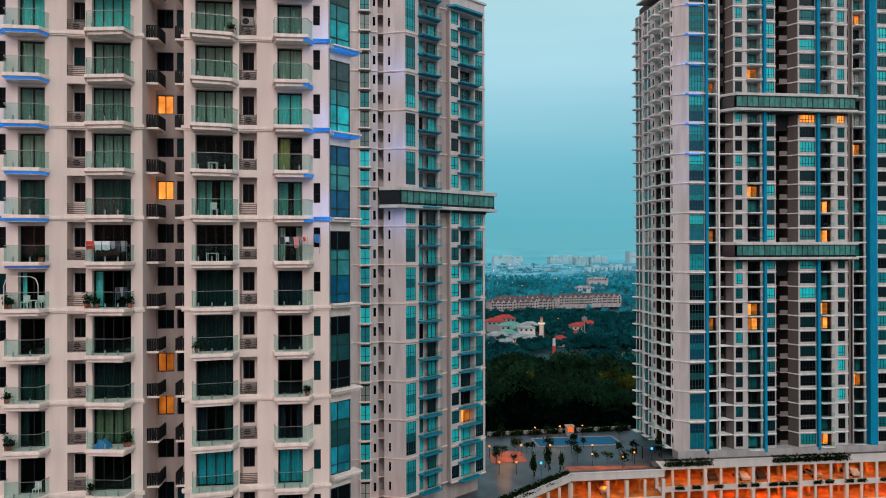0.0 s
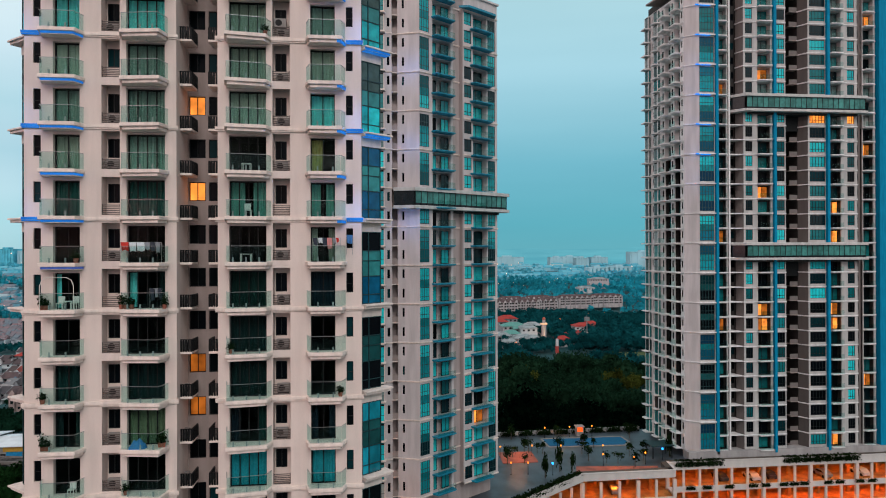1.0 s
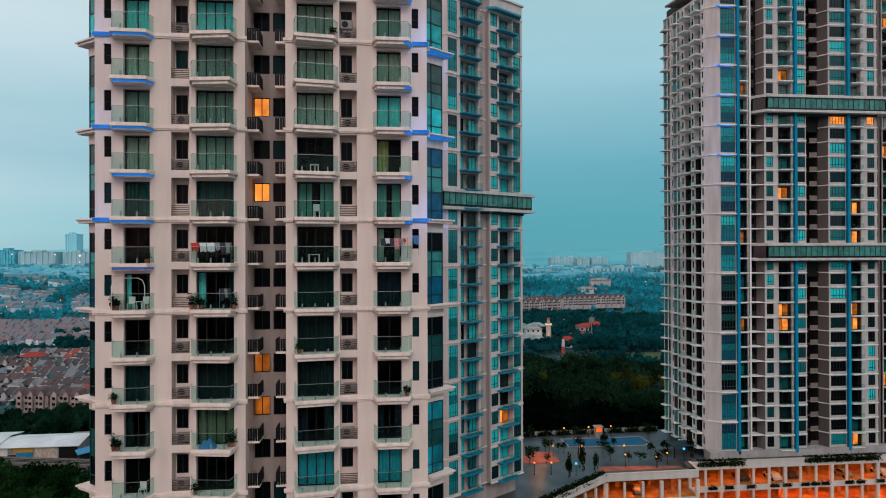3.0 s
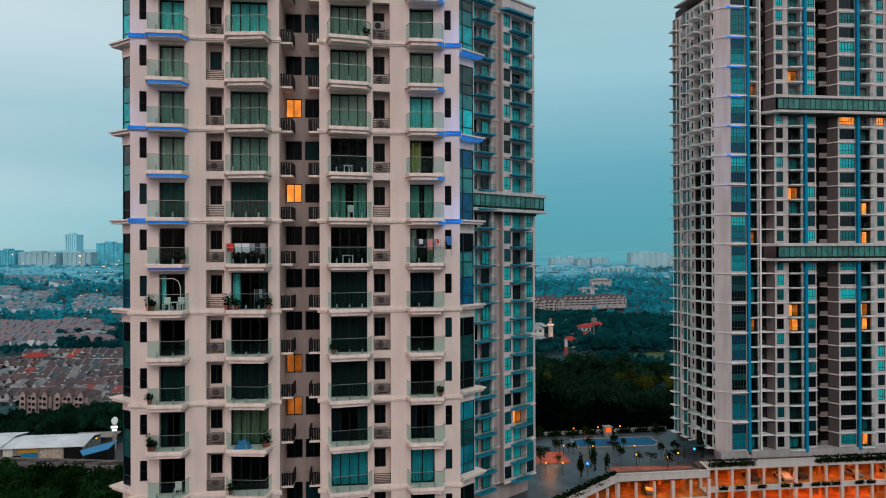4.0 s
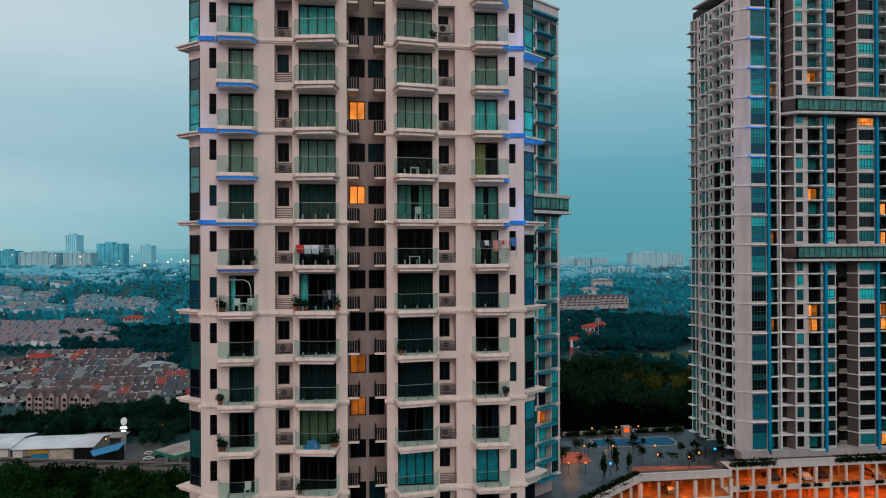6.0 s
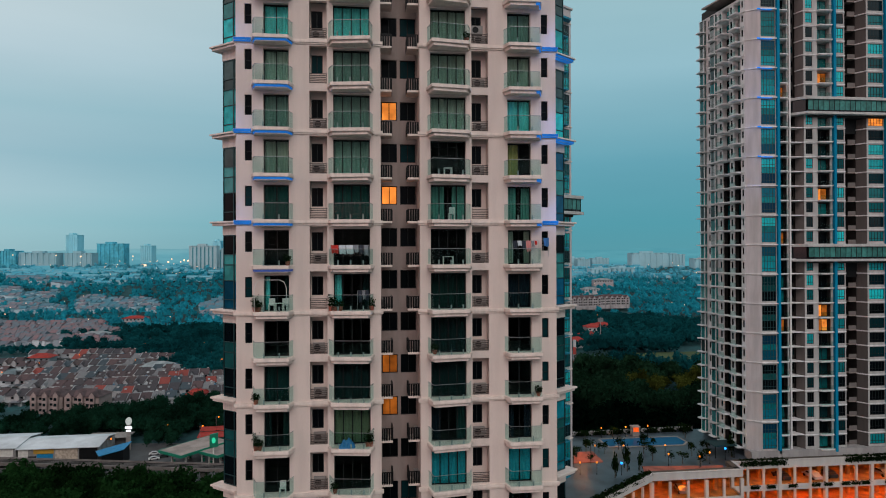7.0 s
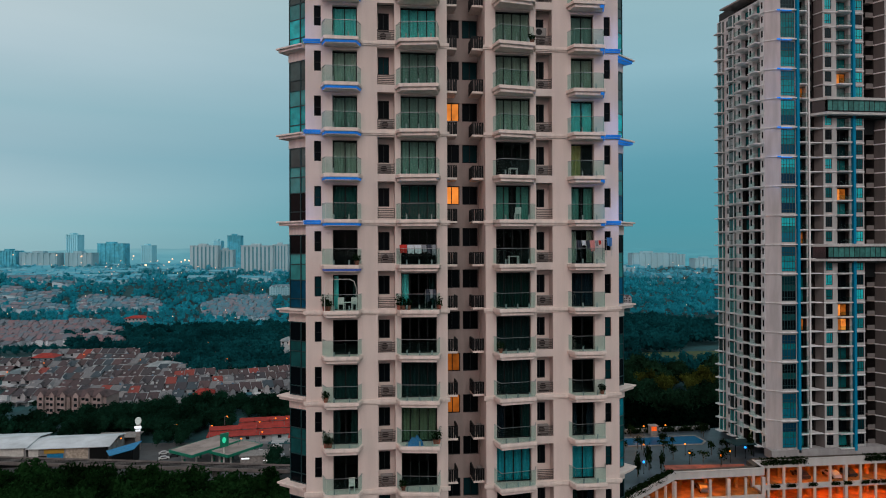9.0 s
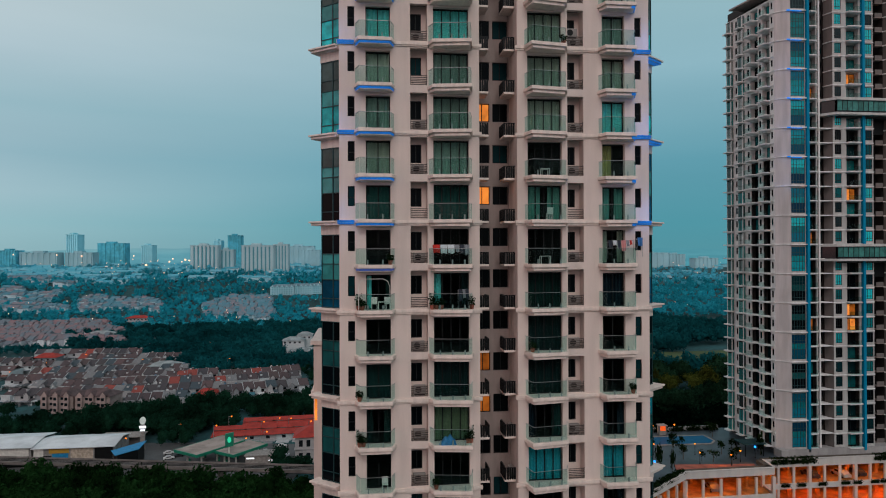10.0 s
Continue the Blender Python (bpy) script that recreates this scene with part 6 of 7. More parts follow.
def car(x, y, z, turn, colour, name):
    t = thing("car", x, y, z, name + " saloon car parked on the level floor", "car", "parked cars", turn=turn)
    m = PLACE[t]
    prof = [(-2.1, 0.35), (2.15, 0.35), (2.15, 0.75), (1.2, 0.9), (0.6, 1.4), (-0.9, 1.42), (-1.6, 0.98), (-2.1, 0.9)]
    me = shared(("car", colour.name), lambda: Build().loft([[(px, -0.85, pz) for px, pz in prof], [(px, 0.85, pz) for px, pz in prof]]).mesh("body", colour, 0.05))
    part("body", me, t, m)
    gl = [(0.95, 0.95), (0.55, 1.36), (-0.85, 1.37), (-1.4, 1.0)]
    part("glazing", shared("carglass", lambda: Build().loft([[(px, -0.86, pz) for px, pz in gl], [(px, 0.86, pz) for px, pz in gl]]).mesh("glazing", DARKGLASS)), t, m)
    wheel = shared("wheel", lambda: Build().loft([[(0.33 * math.cos(k * 0.524), -0.1, 0.33 * math.sin(k * 0.524)) for k in range(12)], [(0.33 * math.cos(k * 0.524), 0.1, 0.33 * math.sin(k * 0.524)) for k in range(12)]]).mesh("wheel", FRAME))
    for u in (-1.35, 1.35):
        for v in (-0.78, 0.78):
            part("wheel", wheel, t, m @ pose(u, v, 0.33))


CARWHITE, CARDARK, CARRED = material("white_car_paint", (0.62, 0.62, 0.62), 0.3, bump=0), material("dark_car_paint", (0.03, 0.035, 0.04), 0.3, bump=0), material("silver_car_paint", (0.30, 0.31, 0.33), 0.3, 0.5, bump=0)
for x, y, a, c, nm in ((74.5, 125.5, 90, CARWHITE, "white"), (78.4, 126.0, 90, CARDARK, "dark"), (90.0, 125.4, 90, CARRED, "silver"), (68.0, 126.0, 90, CARDARK, "dark"), (98.5, 125.5, 90, CARWHITE, "white"), (44.0, 121.5, 80, CARRED, "silver")):
    car(x, y, DECK - 0.5 - 4.0, a, c, nm)

# rear wing of the near tower
wing = part("rear_wing", Build().box(-28.8, -20, 69.2, 80, -25, 50.6).mesh("rear_wing", WALL), near_tower)
part("wing_cornice", Build().box(-29.1, -19.8, 68.9, 80.5, 50.6, 51.0).mesh("wing_cornice", TRIM), wing)
part("string_course", Build().poly([(-29.05, 68.9), (-19.9, 68.9), (-19.9, 69.19), (-28.81, 69.19), (-28.81, 80), (-29.05, 80)], 45.3, 45.8).mesh("string_course", TRIM), wing)
part("lit_window", Build().box(-28.7, -28.45, 69.1, 69.18, 42.8, 45.0).mesh("lit_window", LITROOM), wing)

# ---- elevated railway ----
VX0, VY0, VX1, VY1 = -190.0, 262.0, -24.0, 226.5
VL, VT = math.dist((VX0, VY0), (VX1, VY1)), math.degrees(math.atan2(VY1 - VY0, VX1 - VX0))
rail = thing("railway_viaduct", VX0, VY0, -25, "grey concrete railway viaduct on piers above trees", "viaduct", turn=VT)
RM = pose(VX0, VY0, -16.4, 0, 0, VT)
part("beam", Build().box(0, VL, 0, 6.0, -0.4, 0.2).loft([[(0, 1.0, -0.4), (0, 1.8, -1.2), (0, 4.2, -1.2), (0, 5.0, -0.4)], [(VL, 1.0, -0.4), (VL, 1.8, -1.2), (VL, 4.2, -1.2), (VL, 5.0, -0.4)]]).mesh("beam", GIRDER), rail, RM)
for y0 in (0.0, 5.7):
    part("parapet", Build().box(0, VL, y0, y0 + 0.3, 0.2, 0.75).mesh("parapet", GIRDER), rail, RM)
for y0 in (1.0, 2.3, 3.5, 4.8):
    part("rail", Build().box(0, VL, y0, y0 + 0.12, 0.2, 0.42).mesh("rail", FRAME), rail, RM)
pier = Build().tube(0, 0, -10.3, -3.2, 1.1, 1.1, 12).loft([[(-1, -1.1, -3.2), (1, -1.1, -3.2), (1, 1.1, -3.2), (-1, 1.1, -3.2)], [(-1.1, -1.8, -1.2), (1.1, -1.8, -1.2), (1.1, 1.8, -1.2), (-1.1, 1.8, -1.2)]]).mesh("pier", GIRDER)
for i in range(8):
    part("pier", pier, rail, RM @ pose(10 + i * 21.5, 3.0, 0))

# ---- roadside: sheds, filling station, signs ----
solid("car_park_ground", Build().poly([(-200, 266), (-52, 240), (-44, 292), (-100, 302), (-200, 312)], -25.3, -24.7).mesh("car_park_ground", ASPHALT), "wide grey asphalt yard beside the viaduct", "yard", kind="structure")


def shed(x, y, w, d, h, mat, label, boards):
    t = thing("shed", x, y, -24.7, label, "shop shed", "roadside sheds")
    z = -24.7
    part("wall", Build().box(x, x + w, y, y + d, z, z + h).mesh("wall", SHEDWALL), t)
    part("roof", Build().loft([[(x - 0.8, y - 1.2, z + h), (x + w + 0.8, y - 1.2, z + h), (x + w + 0.8, y - 1.2, z + h + 0.25), (x - 0.8, y - 1.2, z + h + 0.25)], [(x - 0.8, y + d / 2, z + h + 1.6), (x + w + 0.8, y + d / 2, z + h + 1.6), (x + w + 0.8, y + d / 2, z + h + 1.85), (x - 0.8, y + d / 2, z + h + 1.85)], [(x - 0.8, y + d, z + h + 0.3), (x + w + 0.8, y + d, z + h + 0.3), (x + w + 0.8, y + d, z + h + 0.5), (x - 0.8, y + d, z + h + 0.5)]]).mesh("roof", mat), t)
    for u0, u1, z0, z1, m in boards:
        part("signboard", Build().box(x + w * u0, x + w * u1, y - 0.25, y - 0.01, z + h * z0, z + h * z1).mesh("signboard", m), t)
    return t


YELLOW, BOARDRED = material("yellow_board_paint", (0.45, 0.26, 0.03), 0.6, bump=0), material("red_board_paint", (0.38, 0.05, 0.04), 0.6, bump=0)
PALEBOARD, BOARDORANGE = material("cream_board_paint", (0.50, 0.42, 0.34), 0.6, vary=0.2, stain=0.3, bump=0), material("orange_board_paint", (0.42, 0.15, 0.05), 0.6, vary=0.2, stain=0.3, bump=0)
SHOPGLOW = glowing("shop_light", (1.0, 0.45, 0.15), 1.4, 0.6, 0.8)
shed(-196, 275, 41, 20, 8.0, SHEET, "long pale metal-roofed shop shed with lit fronts", [(0.34, 0.40, 0.05, 0.4, SHOPGLOW), (0.42, 0.60, 0.62, 0.9, BOARDRED), (0.42, 0.60, 0.05, 0.55, FRAME), (0.63, 0.98, 0.58, 0.95, WHITEPLASTIC), (0.66, 0.98, 0.05, 0.52, FRAME), (0.62, 0.65, 0.05, 0.4, SHOPGLOW), (0.1, 0.28, 0.5, 0.9, BOARDRED), (0.1, 0.3, 0.05, 0.45, FRAME)])
shed(-154, 275, 30, 17, 7.4, SHEET, "pale metal-roofed shop shed with coloured boards", [(0.0, 0.12, 0.45, 0.98, WHITEPLASTIC), (0.03, 0.10, 0.05, 0.35, SHOPGLOW), (0.12, 0.22, 0.05, 0.6, FRAME), (0.19, 0.44, 0.72, 0.98, YELLOW), (0.23, 0.43, 0.32, 0.70, BLUEROOF), (0.46, 0.74, 0.32, 0.96, PALEBOARD), (0.46, 0.74, 0.05, 0.30, BOARDORANGE), (0.76, 0.99, 0.30, 0.96, FRAME), (0.76, 0.99, 0.05, 0.28, BOARDORANGE), (0.24, 0.44, 0.05, 0.30, FRAME)])
lean = thing("shed", -125, 268, -24.7, "lean-to shed with a sloping blue metal roof", "shop shed", "roadside sheds")
part("wall", Build().poly([(-119.6, 266.5), (-114.4, 274.2), (-114.4, 281.6), (-122.4, 270.2)], -24.7, -18.7).mesh("wall", FRAME), lean)
part("roof", Build().loft([[(-120.2, 265.6, -18.6), (-113.9, 273.8, -18.7), (-113.9, 273.8, -18.5), (-120.2, 265.6, -18.4)], [(-123.2, 270.2, -17.9), (-113.6, 282.4, -17.7), (-113.6, 282.4, -17.5), (-123.2, 270.2, -17.7)]]).mesh("roof", BLUEROOF), lean)
fs = thing("shed", -139, 300, -24.7, "low open shed with a thin grey flat roof", "shop shed", "roadside sheds")
part("roof", Build().box(-139, -121, 298, 307, -20.5, -20.2).mesh("roof", CONCRETE), fs)
part("wall", Build().box(-137, -123, 301, 306, -24.7, -20.51).mesh("wall", GIRDER), fs)
for u in (-138.6, -133, -127.4, -121.8):
    part("post", Build().box(u, u + 0.4, 298.4, 298.8, -24.7, -20.51).mesh("post", CONCRETE), fs)

ps = thing("filling_station", -84, 272, -24.7, "filling station with grey canopy roof and green fascia", "filling station", turn=-34)


def canopy(cx, cy, w, d, turn, top):
    m = pose(cx, cy, top, 0, 0, turn)
    part("canopy_fascia", Build().box(-w / 2, w / 2, -d / 2, -d / 2 + 0.3, -1.1, 0).box(-w / 2, w / 2, d / 2 - 0.3, d / 2, -1.1, 0).box(-w / 2, -w / 2 + 0.3, -d / 2 + 0.3, d / 2 - 0.3, -1.1, 0).box(w / 2 - 0.3, w / 2, -d / 2 + 0.3, d / 2 - 0.3, -1.1, 0).mesh("canopy_fascia", GREENPAINT), ps, m, "green canopy edge")
    part("canopy_roof", Build().box(-w / 2 + 0.3, w / 2 - 0.3, -d / 2 + 0.3, d / 2 - 0.3, -0.5, -0.05).mesh("canopy_roof", CANOPY), ps, m)
    for u in (-0.3, 0.3):
        for v in (-0.32, 0.0, 0.32):
            part("canopy_light", shared("clight", lambda: Build().box(-1.6, 1.6, 0.6, 1.0, -0.62, -0.52).mesh("canopy_light", LAMPWHITE)), ps, m @ pose(u * w, v * d, 0))
            part("canopy_post", shared("cpost", lambda: Build().box(-0.25, 0.25, -0.25, 0.25, -6.2, -0.5).mesh("canopy_post", WHITEPLASTIC)), ps, m @ pose(u * w, v * d, 0))
            part("pump", shared("pump", lambda: Build().box(-0.5, 0.5, 0.5, 1.1, -6.2, -4.4).mesh("pump", GREENPAINT, 0.05)), ps, m @ pose(u * w, v * d, 0))


canopy(-87.0, 276.5, 14, 24, -38, -18.6)
canopy(-74.0, 273.5, 11, 18, -38, -19.2)
part("kiosk", Build().box(-71, -58, 265, 272, -24.7, -20.6).box(-71.4, -57.6, 264.6, 272.4, -20.6, -20.2).mesh("kiosk", CONCRETE), ps)
part("light_panel", Build().box(-70.6, -67.5, 264.85, 264.98, -21.6, -21.1).box(-62, -58.4, 264.85, 264.98, -22.6, -22.2).mesh("light_panel", LAMPWHITE), ps)
sg = thing("pylon_sign", -77.4, 266, -24.7, "green filling station pylon sign on a white post", "sign")
part("post", Build().tube(-77.4, 266, -24.7, -12, 0.3, 0.3, 8).mesh("post", WHITEPLASTIC), sg)
bd = part("board", Build().loft([[(-78.8, 265.6, -17.0), (-75.6, 265.6, -16.4), (-75.6, 265.6, -11.0), (-78.8, 265.6, -11.6)], [(-78.8, 266.4, -17.0), (-75.6, 266.4, -16.4), (-75.6, 266.4, -11.0), (-78.8, 266.4, -11.6)]]).mesh("board", GREENPAINT), sg)
part("emblem", Build().loft([[(-77.2 + 0.75 * math.cos(k * 0.628), 265.5, -13.9 + 1.2 * math.sin(k * 0.628)) for k in range(10)], [(-77.2 + 0.75 * math.cos(k * 0.628), 265.58, -13.9 + 1.2 * math.sin(k * 0.628)) for k in range(10)]]).mesh("emblem", glowing("green_sign_glow", (0.05, 0.9, 0.5), 0.8, 0.1)), bd)
pl = thing("pylon_sign", -119, 294, -24.7, "tall pylon sign with a white lit disc", "sign")
part("post", Build().box(-119.8, -118.2, 293.6, 294.4, -24.7, -13.6).mesh("post", CONCRETE), pl)
part("disc", Build().loft([[(-119 + 1.2 * math.cos(k * 0.449), 293.3, -12.2 + 1.6 * math.sin(k * 0.449)) for k in range(14)], [(-119 + 1.2 * math.cos(k * 0.449), 294.3, -12.2 + 1.6 * math.sin(k * 0.449)) for k in range(14)]]).mesh("disc", glowing("white_sign_glow", (0.9, 1.0, 0.95), 0.45, 0.15)), pl)
part("panel", Build().box(-120.4, -117.6, 293.3, 293.6, -15.4, -14.4).box(-120.0, -118.0, 293.3, 293.59, -16.6, -15.9).mesh("panel", LAMPWHITE), pl)
for i, (x, y, a) in enumerate([(-104, 279, 20), (-101, 282, 20), (-98, 285, 25), (-106, 286, 20), (-103, 290, 20), (-62, 280, 100), (-66, 283, 100), (-70, 288, 100), (-56, 276, 100), (-60, 290, 10)]):
    car(x, y, -24.7, a, (CARWHITE, CARDARK, CARRED)[i % 3], ("white", "dark", "silver")[i % 3])

# red-roofed shophouses
RED = (Build().box(0.02, 6.98, 0, 13, -3, 6.2).box(0.3, 6.7, -1.4, -0.02, 2.9, 3.5).box(0.5, 6.5, 4.2, 8.8, 6.2, 7.9).mesh("wall", HOUSEWALL), Build().loft([[(0.0, -1.4, 6.0), (0.0, 4.0, 7.2), (0.0, 4.0, 7.4), (0.0, -1.4, 6.2)], [(7.0, -1.4, 6.0), (7.0, 4.0, 7.2), (7.0, 4.0, 7.4), (7.0, -1.4, 6.2)]]).loft([[(0.0, 3.6, 7.8), (0.0, 6.5, 9.0), (0.0, 9.4, 7.8)], [(7.0, 3.6, 7.8), (7.0, 6.5, 9.0), (7.0, 9.4, 7.8)]]).loft([[(0.0, 14.0, 6.0), (0.0, 9.0, 7.9), (0.0, 9.0, 8.1), (0.0, 14.0, 6.2)], [(7.0, 14.0, 6.0), (7.0, 9.0, 7.9), (7.0, 9.0, 8.1), (7.0, 14.0, 6.2)]]).mesh("roof", REDROOF), TERRACE[2])
for x, y, n, lift in ((-92, 300, 7, -1.4), (-82, 317, 6, -2.2)):
    for i in range(n):
        px, py = x + 7 * i, y + 0.5 * i
        h = thing("shophouse", px, py, -26.5 + lift, "two-storey shophouse with a red tiled roof", "house", "red-roofed shophouses")
        for nm, me in zip(("wall", "roof", "porch"), RED):
            part(nm, me, h, PLACE[h])
        part("window", TERRACE[3], h, PLACE[h] @ pose(2.6, 0, 4.0))
HW = thing("corner_house", -46, 268, -25, "pale arched house with a red tiled roof", "house")
part("wall", Build().box(-52, -40, 268, 280, -25, -14.5).box(-52.4, -39.6, 267.6, 280.4, -19.6, -19.2).mesh("wall", HOUSEWALL), HW)
part("roof", Build().loft([[(-53, 267, -14.5), (-39, 267, -14.5), (-39, 281, -14.5), (-53, 281, -14.5)], [(-47, 273, -11.5), (-45, 273, -11.5), (-45, 275, -11.5), (-47, 275, -11.5)]]).mesh("roof", REDROOF), HW)
for u in (-50.5, -47.5):
    for z in (-23.5, -18.4):
        part("window", Build().box(u, u + 1.5, 267.92, 267.98, z, z + 2.6).mesh("window", DARKGLASS), HW)


# ---- low apartment blocks with brown hipped roofs ----
def low_block(x, y, w, d, floors, turn, label, gables=3, group="low apartment blocks", z=None, paint=None, tile=None, glass=None):
    paint, tile, glass = paint or HOUSEWALL, tile or MAUVEROOF, glass or DARKGLASS
    z = float(ground_z(x, y)) if z is None else z
    t = thing("apartment_block", x, y, z, label, "apartment block", group, turn=turn)
    m = PLACE[t]
    h = floors * 3.0
    part("wall", Build().box(0, w, 0, d, -4, h).mesh("wall", paint), t, m)
    part("roof", Build().loft([[(-0.8, -0.8, h), (w + 0.8, -0.8, h), (w + 0.8, d + 0.8, h), (-0.8, d + 0.8, h)], [(d / 2, d / 2 - 0.1, h + 3.2), (w - d / 2, d / 2 - 0.1, h + 3.2), (w - d / 2, d / 2 + 0.1, h + 3.2), (d / 2, d / 2 + 0.1, h + 3.2)]]).mesh("roof", tile), t, m)
    for i in range(gables):
        u = w * (i + 0.5) / gables
        bw = w / gables * 0.22
        bay = part("bay", Build().box(u - bw, u + bw, -1.6, -0.01, -4, h + 0.6).loft([[(u - bw, -1.6, h + 0.6), (u + bw, -1.6, h + 0.6), (u, -1.6, h + 2.3)], [(u - bw, -1.3, h + 0.6), (u + bw, -1.3, h + 0.6), (u, -1.3, h + 2.3)]]).mesh("bay", paint), t, m)
        part("gable_roof", Build().loft([[(u - bw - 0.5, -1.28, h + 0.4), (u + bw + 0.5, -1.28, h + 0.4), (u, -1.28, h + 2.6)], [(u - bw - 0.5, d / 2, h + 0.4), (u + bw + 0.5, d / 2, h + 0.4), (u, d / 2, h + 2.6)]]).mesh("gable_roof", tile), bay, m)
        for f in range(floors):
            part("balcony_opening", shared(("bo", round(bw, 1), glass.name), lambda: Build().box(-bw * 0.6, bw * 0.6, -1.68, -1.62, 0.9, 2.4).mesh("balcony_opening", glass)), bay, m @ pose(u, 0, f * 3.0))
    for f in range(floors):
        for i in range(gables - 1):
            part("window", shared(("blockwin", glass.name), lambda: Build().box(-0.9, 0.9, -0.08, -0.02, 0.9, 2.2).mesh("window", glass)), t, m @ pose(w * (i + 1) / gables, 0, f * 3.0))


for x, y, w, tr in ((-195, 368, 18, -10), (-176, 364, 19, -10)):
    low_block(x, y, w, 12, 4, tr, "four-storey dull rose flats with brown hipped roofs", 3, z=-27.5, paint=FLATWALL)
    CLEAR.append((x - 6, x + w + 6, y - 24, y + 16))
for px, d, w, g in ((866, 672, 30, 5), (906, 680, 30, 5), (948, 690, 24, 4), (880, 712, 34, 6), (928, 722, 36, 6), (986, 730, 44, 7), (1044, 742, 40, 6)):
    low_block(by_angle(px, d, False), d, w, 15, 3, 6, "pale flats with many gabled brown roofs", g, z=-4, paint=FLATPALE)
    x = by_angle(px, d, False)
    CLEAR.append((x - 6, x + w + 6, d - 30, d + 16))
for px, d, w in ((478, 960, 34), (512, 965, 34), (545, 970, 30)):
    low_block(by_angle(px, d), d, w, 14, 4, 0, "pale far flats with small gables", 5, paint=FARPALE, tile=FARTILE, glass=FARSTRIP)
    CLEAR.append((by_angle(px, d) - 6, by_angle(px, d) + w + 6, d - 40, d + 16))


# ---- houses, hall and minaret beyond the woods ----
def house(x, y, z, w, d, h, roof, label, turn=0):
    t = thing("house", x, y, z, label, "house", "houses beyond the woods", turn=turn)
    m = PLACE[t]
    part("wall", Build().box(0, w, 0, d, -4, h).mesh("wall", HOUSEWALL), t, m)
    part("roof", Build().loft([[(-0.9, -0.9, h), (w + 0.9, -0.9, h), (w + 0.9, d + 0.9, h), (-0.9, d + 0.9, h)], [(w * 0.3, d / 2 - 0.1, h + 2.8), (w * 0.7, d / 2 - 0.1, h + 2.8), (w * 0.7, d / 2 + 0.1, h + 2.8), (w * 0.3, d / 2 + 0.1, h + 2.8)]]).mesh("roof", roof), t, m)
    for i in range(max(1, int(w / 4))):
        part("window", shared("hwin", lambda: Build().box(0, 1.6, -0.06, -0.01, 0, 1.4).mesh("window", DARKGLASS)), t, m @ pose(1.2 + i * 4, 0, h - 2.3))
    CLEAR.append((x - 4, x + w + 4, y - 9, y + d + 3))


GREENROOF = material("green_sheet_roof", (0.10, 0.30, 0.26), 0.6, stain=0.2)
for px, d, w, h, rf, z in ((862, 545, 16, 5, REDROOF, -6), (880, 560, 16, 5, REDROOF, -5), (886, 520, 20, 5, GREENROOF, -7), (906, 512, 12, 5, GREENROOF, -8), (918, 505, 13, 6, HALLROOF, -8), (926, 530, 14, 5, HALLROOF, -8), (905, 484, 17, 4, HALLROOF, -11), (925, 478, 13, 4, HALLROOF, -11), (890, 495, 12, 5, GREENROOF, -10), (1003, 500, 14, 5, REDROOF, -12), (1014, 520, 16, 7, REDROOF, -10), (1033, 540, 12, 6, REDROOF, -10), (983, 470, 10, 5, REDROOF, -12), (866, 484, 15, 5, HALLROOF, -10), (884, 470, 12, 4, HALLROOF, -12), (1042, 950, 30, 14, HALLROOF, 2), (1020, 900, 26, 6, HALLROOF, 0)):
    house(by_angle(px, d, False), d, z, w, 12, h, rf, "house with a pitched roof among dark trees")
for px, d, w, h, rf in ((150, 640, 26, 6, HALLROOF), (222, 770, 26, 7, REDROOF), (60, 520, 16, 6, REDROOF), (262, 460, 20, 7, HALLROOF), (345, 372, 10, 4, REDROOF), (500, 560, 18, 11, HALLROOF), (526, 570, 12, 14, HALLROOF), (545, 530, 16, 5, HALLROOF), (510, 540, 30, 4, HALLROOF)):
    x = by_angle(px, d)
    house(x, d, float(ground_z(x, d)) + 0.5, w, 12, h, rf, "house with a pitched roof at the wood's edge")
mx = by_angle(958, 505, False)
mn = thing("minaret", mx, 505, -10, "small pale minaret lit warm from below", "tower")
part("shaft", Build().tube(mx, 505, -12, 1.0, 2.2, 1.9, 10).mesh("shaft", WHITEPAINT), mn)
# floodlighting on the gallery is put in as the ring's own glow
part("gallery", Build().tube(mx, 505, 1.0, 2.0, 2.9, 2.9, 10).mesh("gallery", glowing("gallery_glow_for_floodlight", (1.0, 0.62, 0.35), 0.9, 0.2)), mn)
part("lantern", Build().tube(mx, 505, 2.0, 5.0, 1.4, 1.2, 10).mesh("lantern", WHITEPAINT), mn)
part("dome", Build().ball(mx, 505, 5.4, 1.4).mesh("dome", TERRACOTTA), mn)
CLEAR.append((mx - 8, mx + 8, 470, 510))
ml = new("minaret_floodlight", bpy.data.lights.new("minaret_floodlight", "POINT"))
ml.data.energy, ml.data.color, ml.data.shadow_soft_size = 900, (1.0, 0.55, 0.25), 0.5
ml.location = (mx - 1.5, 498.5, -6)
ma = by_angle(1034, 480, False)
solid("mast", Build().tube(ma, 480, -12, 10, 0.5, 0.3, 6).box(ma - 2, ma + 2, 479.6, 480.4, 6.0, 9.0).mesh("mast", STEEL), "slim steel radio mast above the trees", "mast")
solid("field", Build().poly([(150, 372), (250, 384), (262, 430), (160, 425)], -30, -9.4).mesh("field", material("mown_field_grass", (0.052, 0.082, 0.022), 0.95, vary=0.2, scale=0.03, stain=0.4, bump=0, fine=0.4)), "open grass field between dark woods", "field", kind="structure")
CLEAR += [(152, 252, 372, 428)]

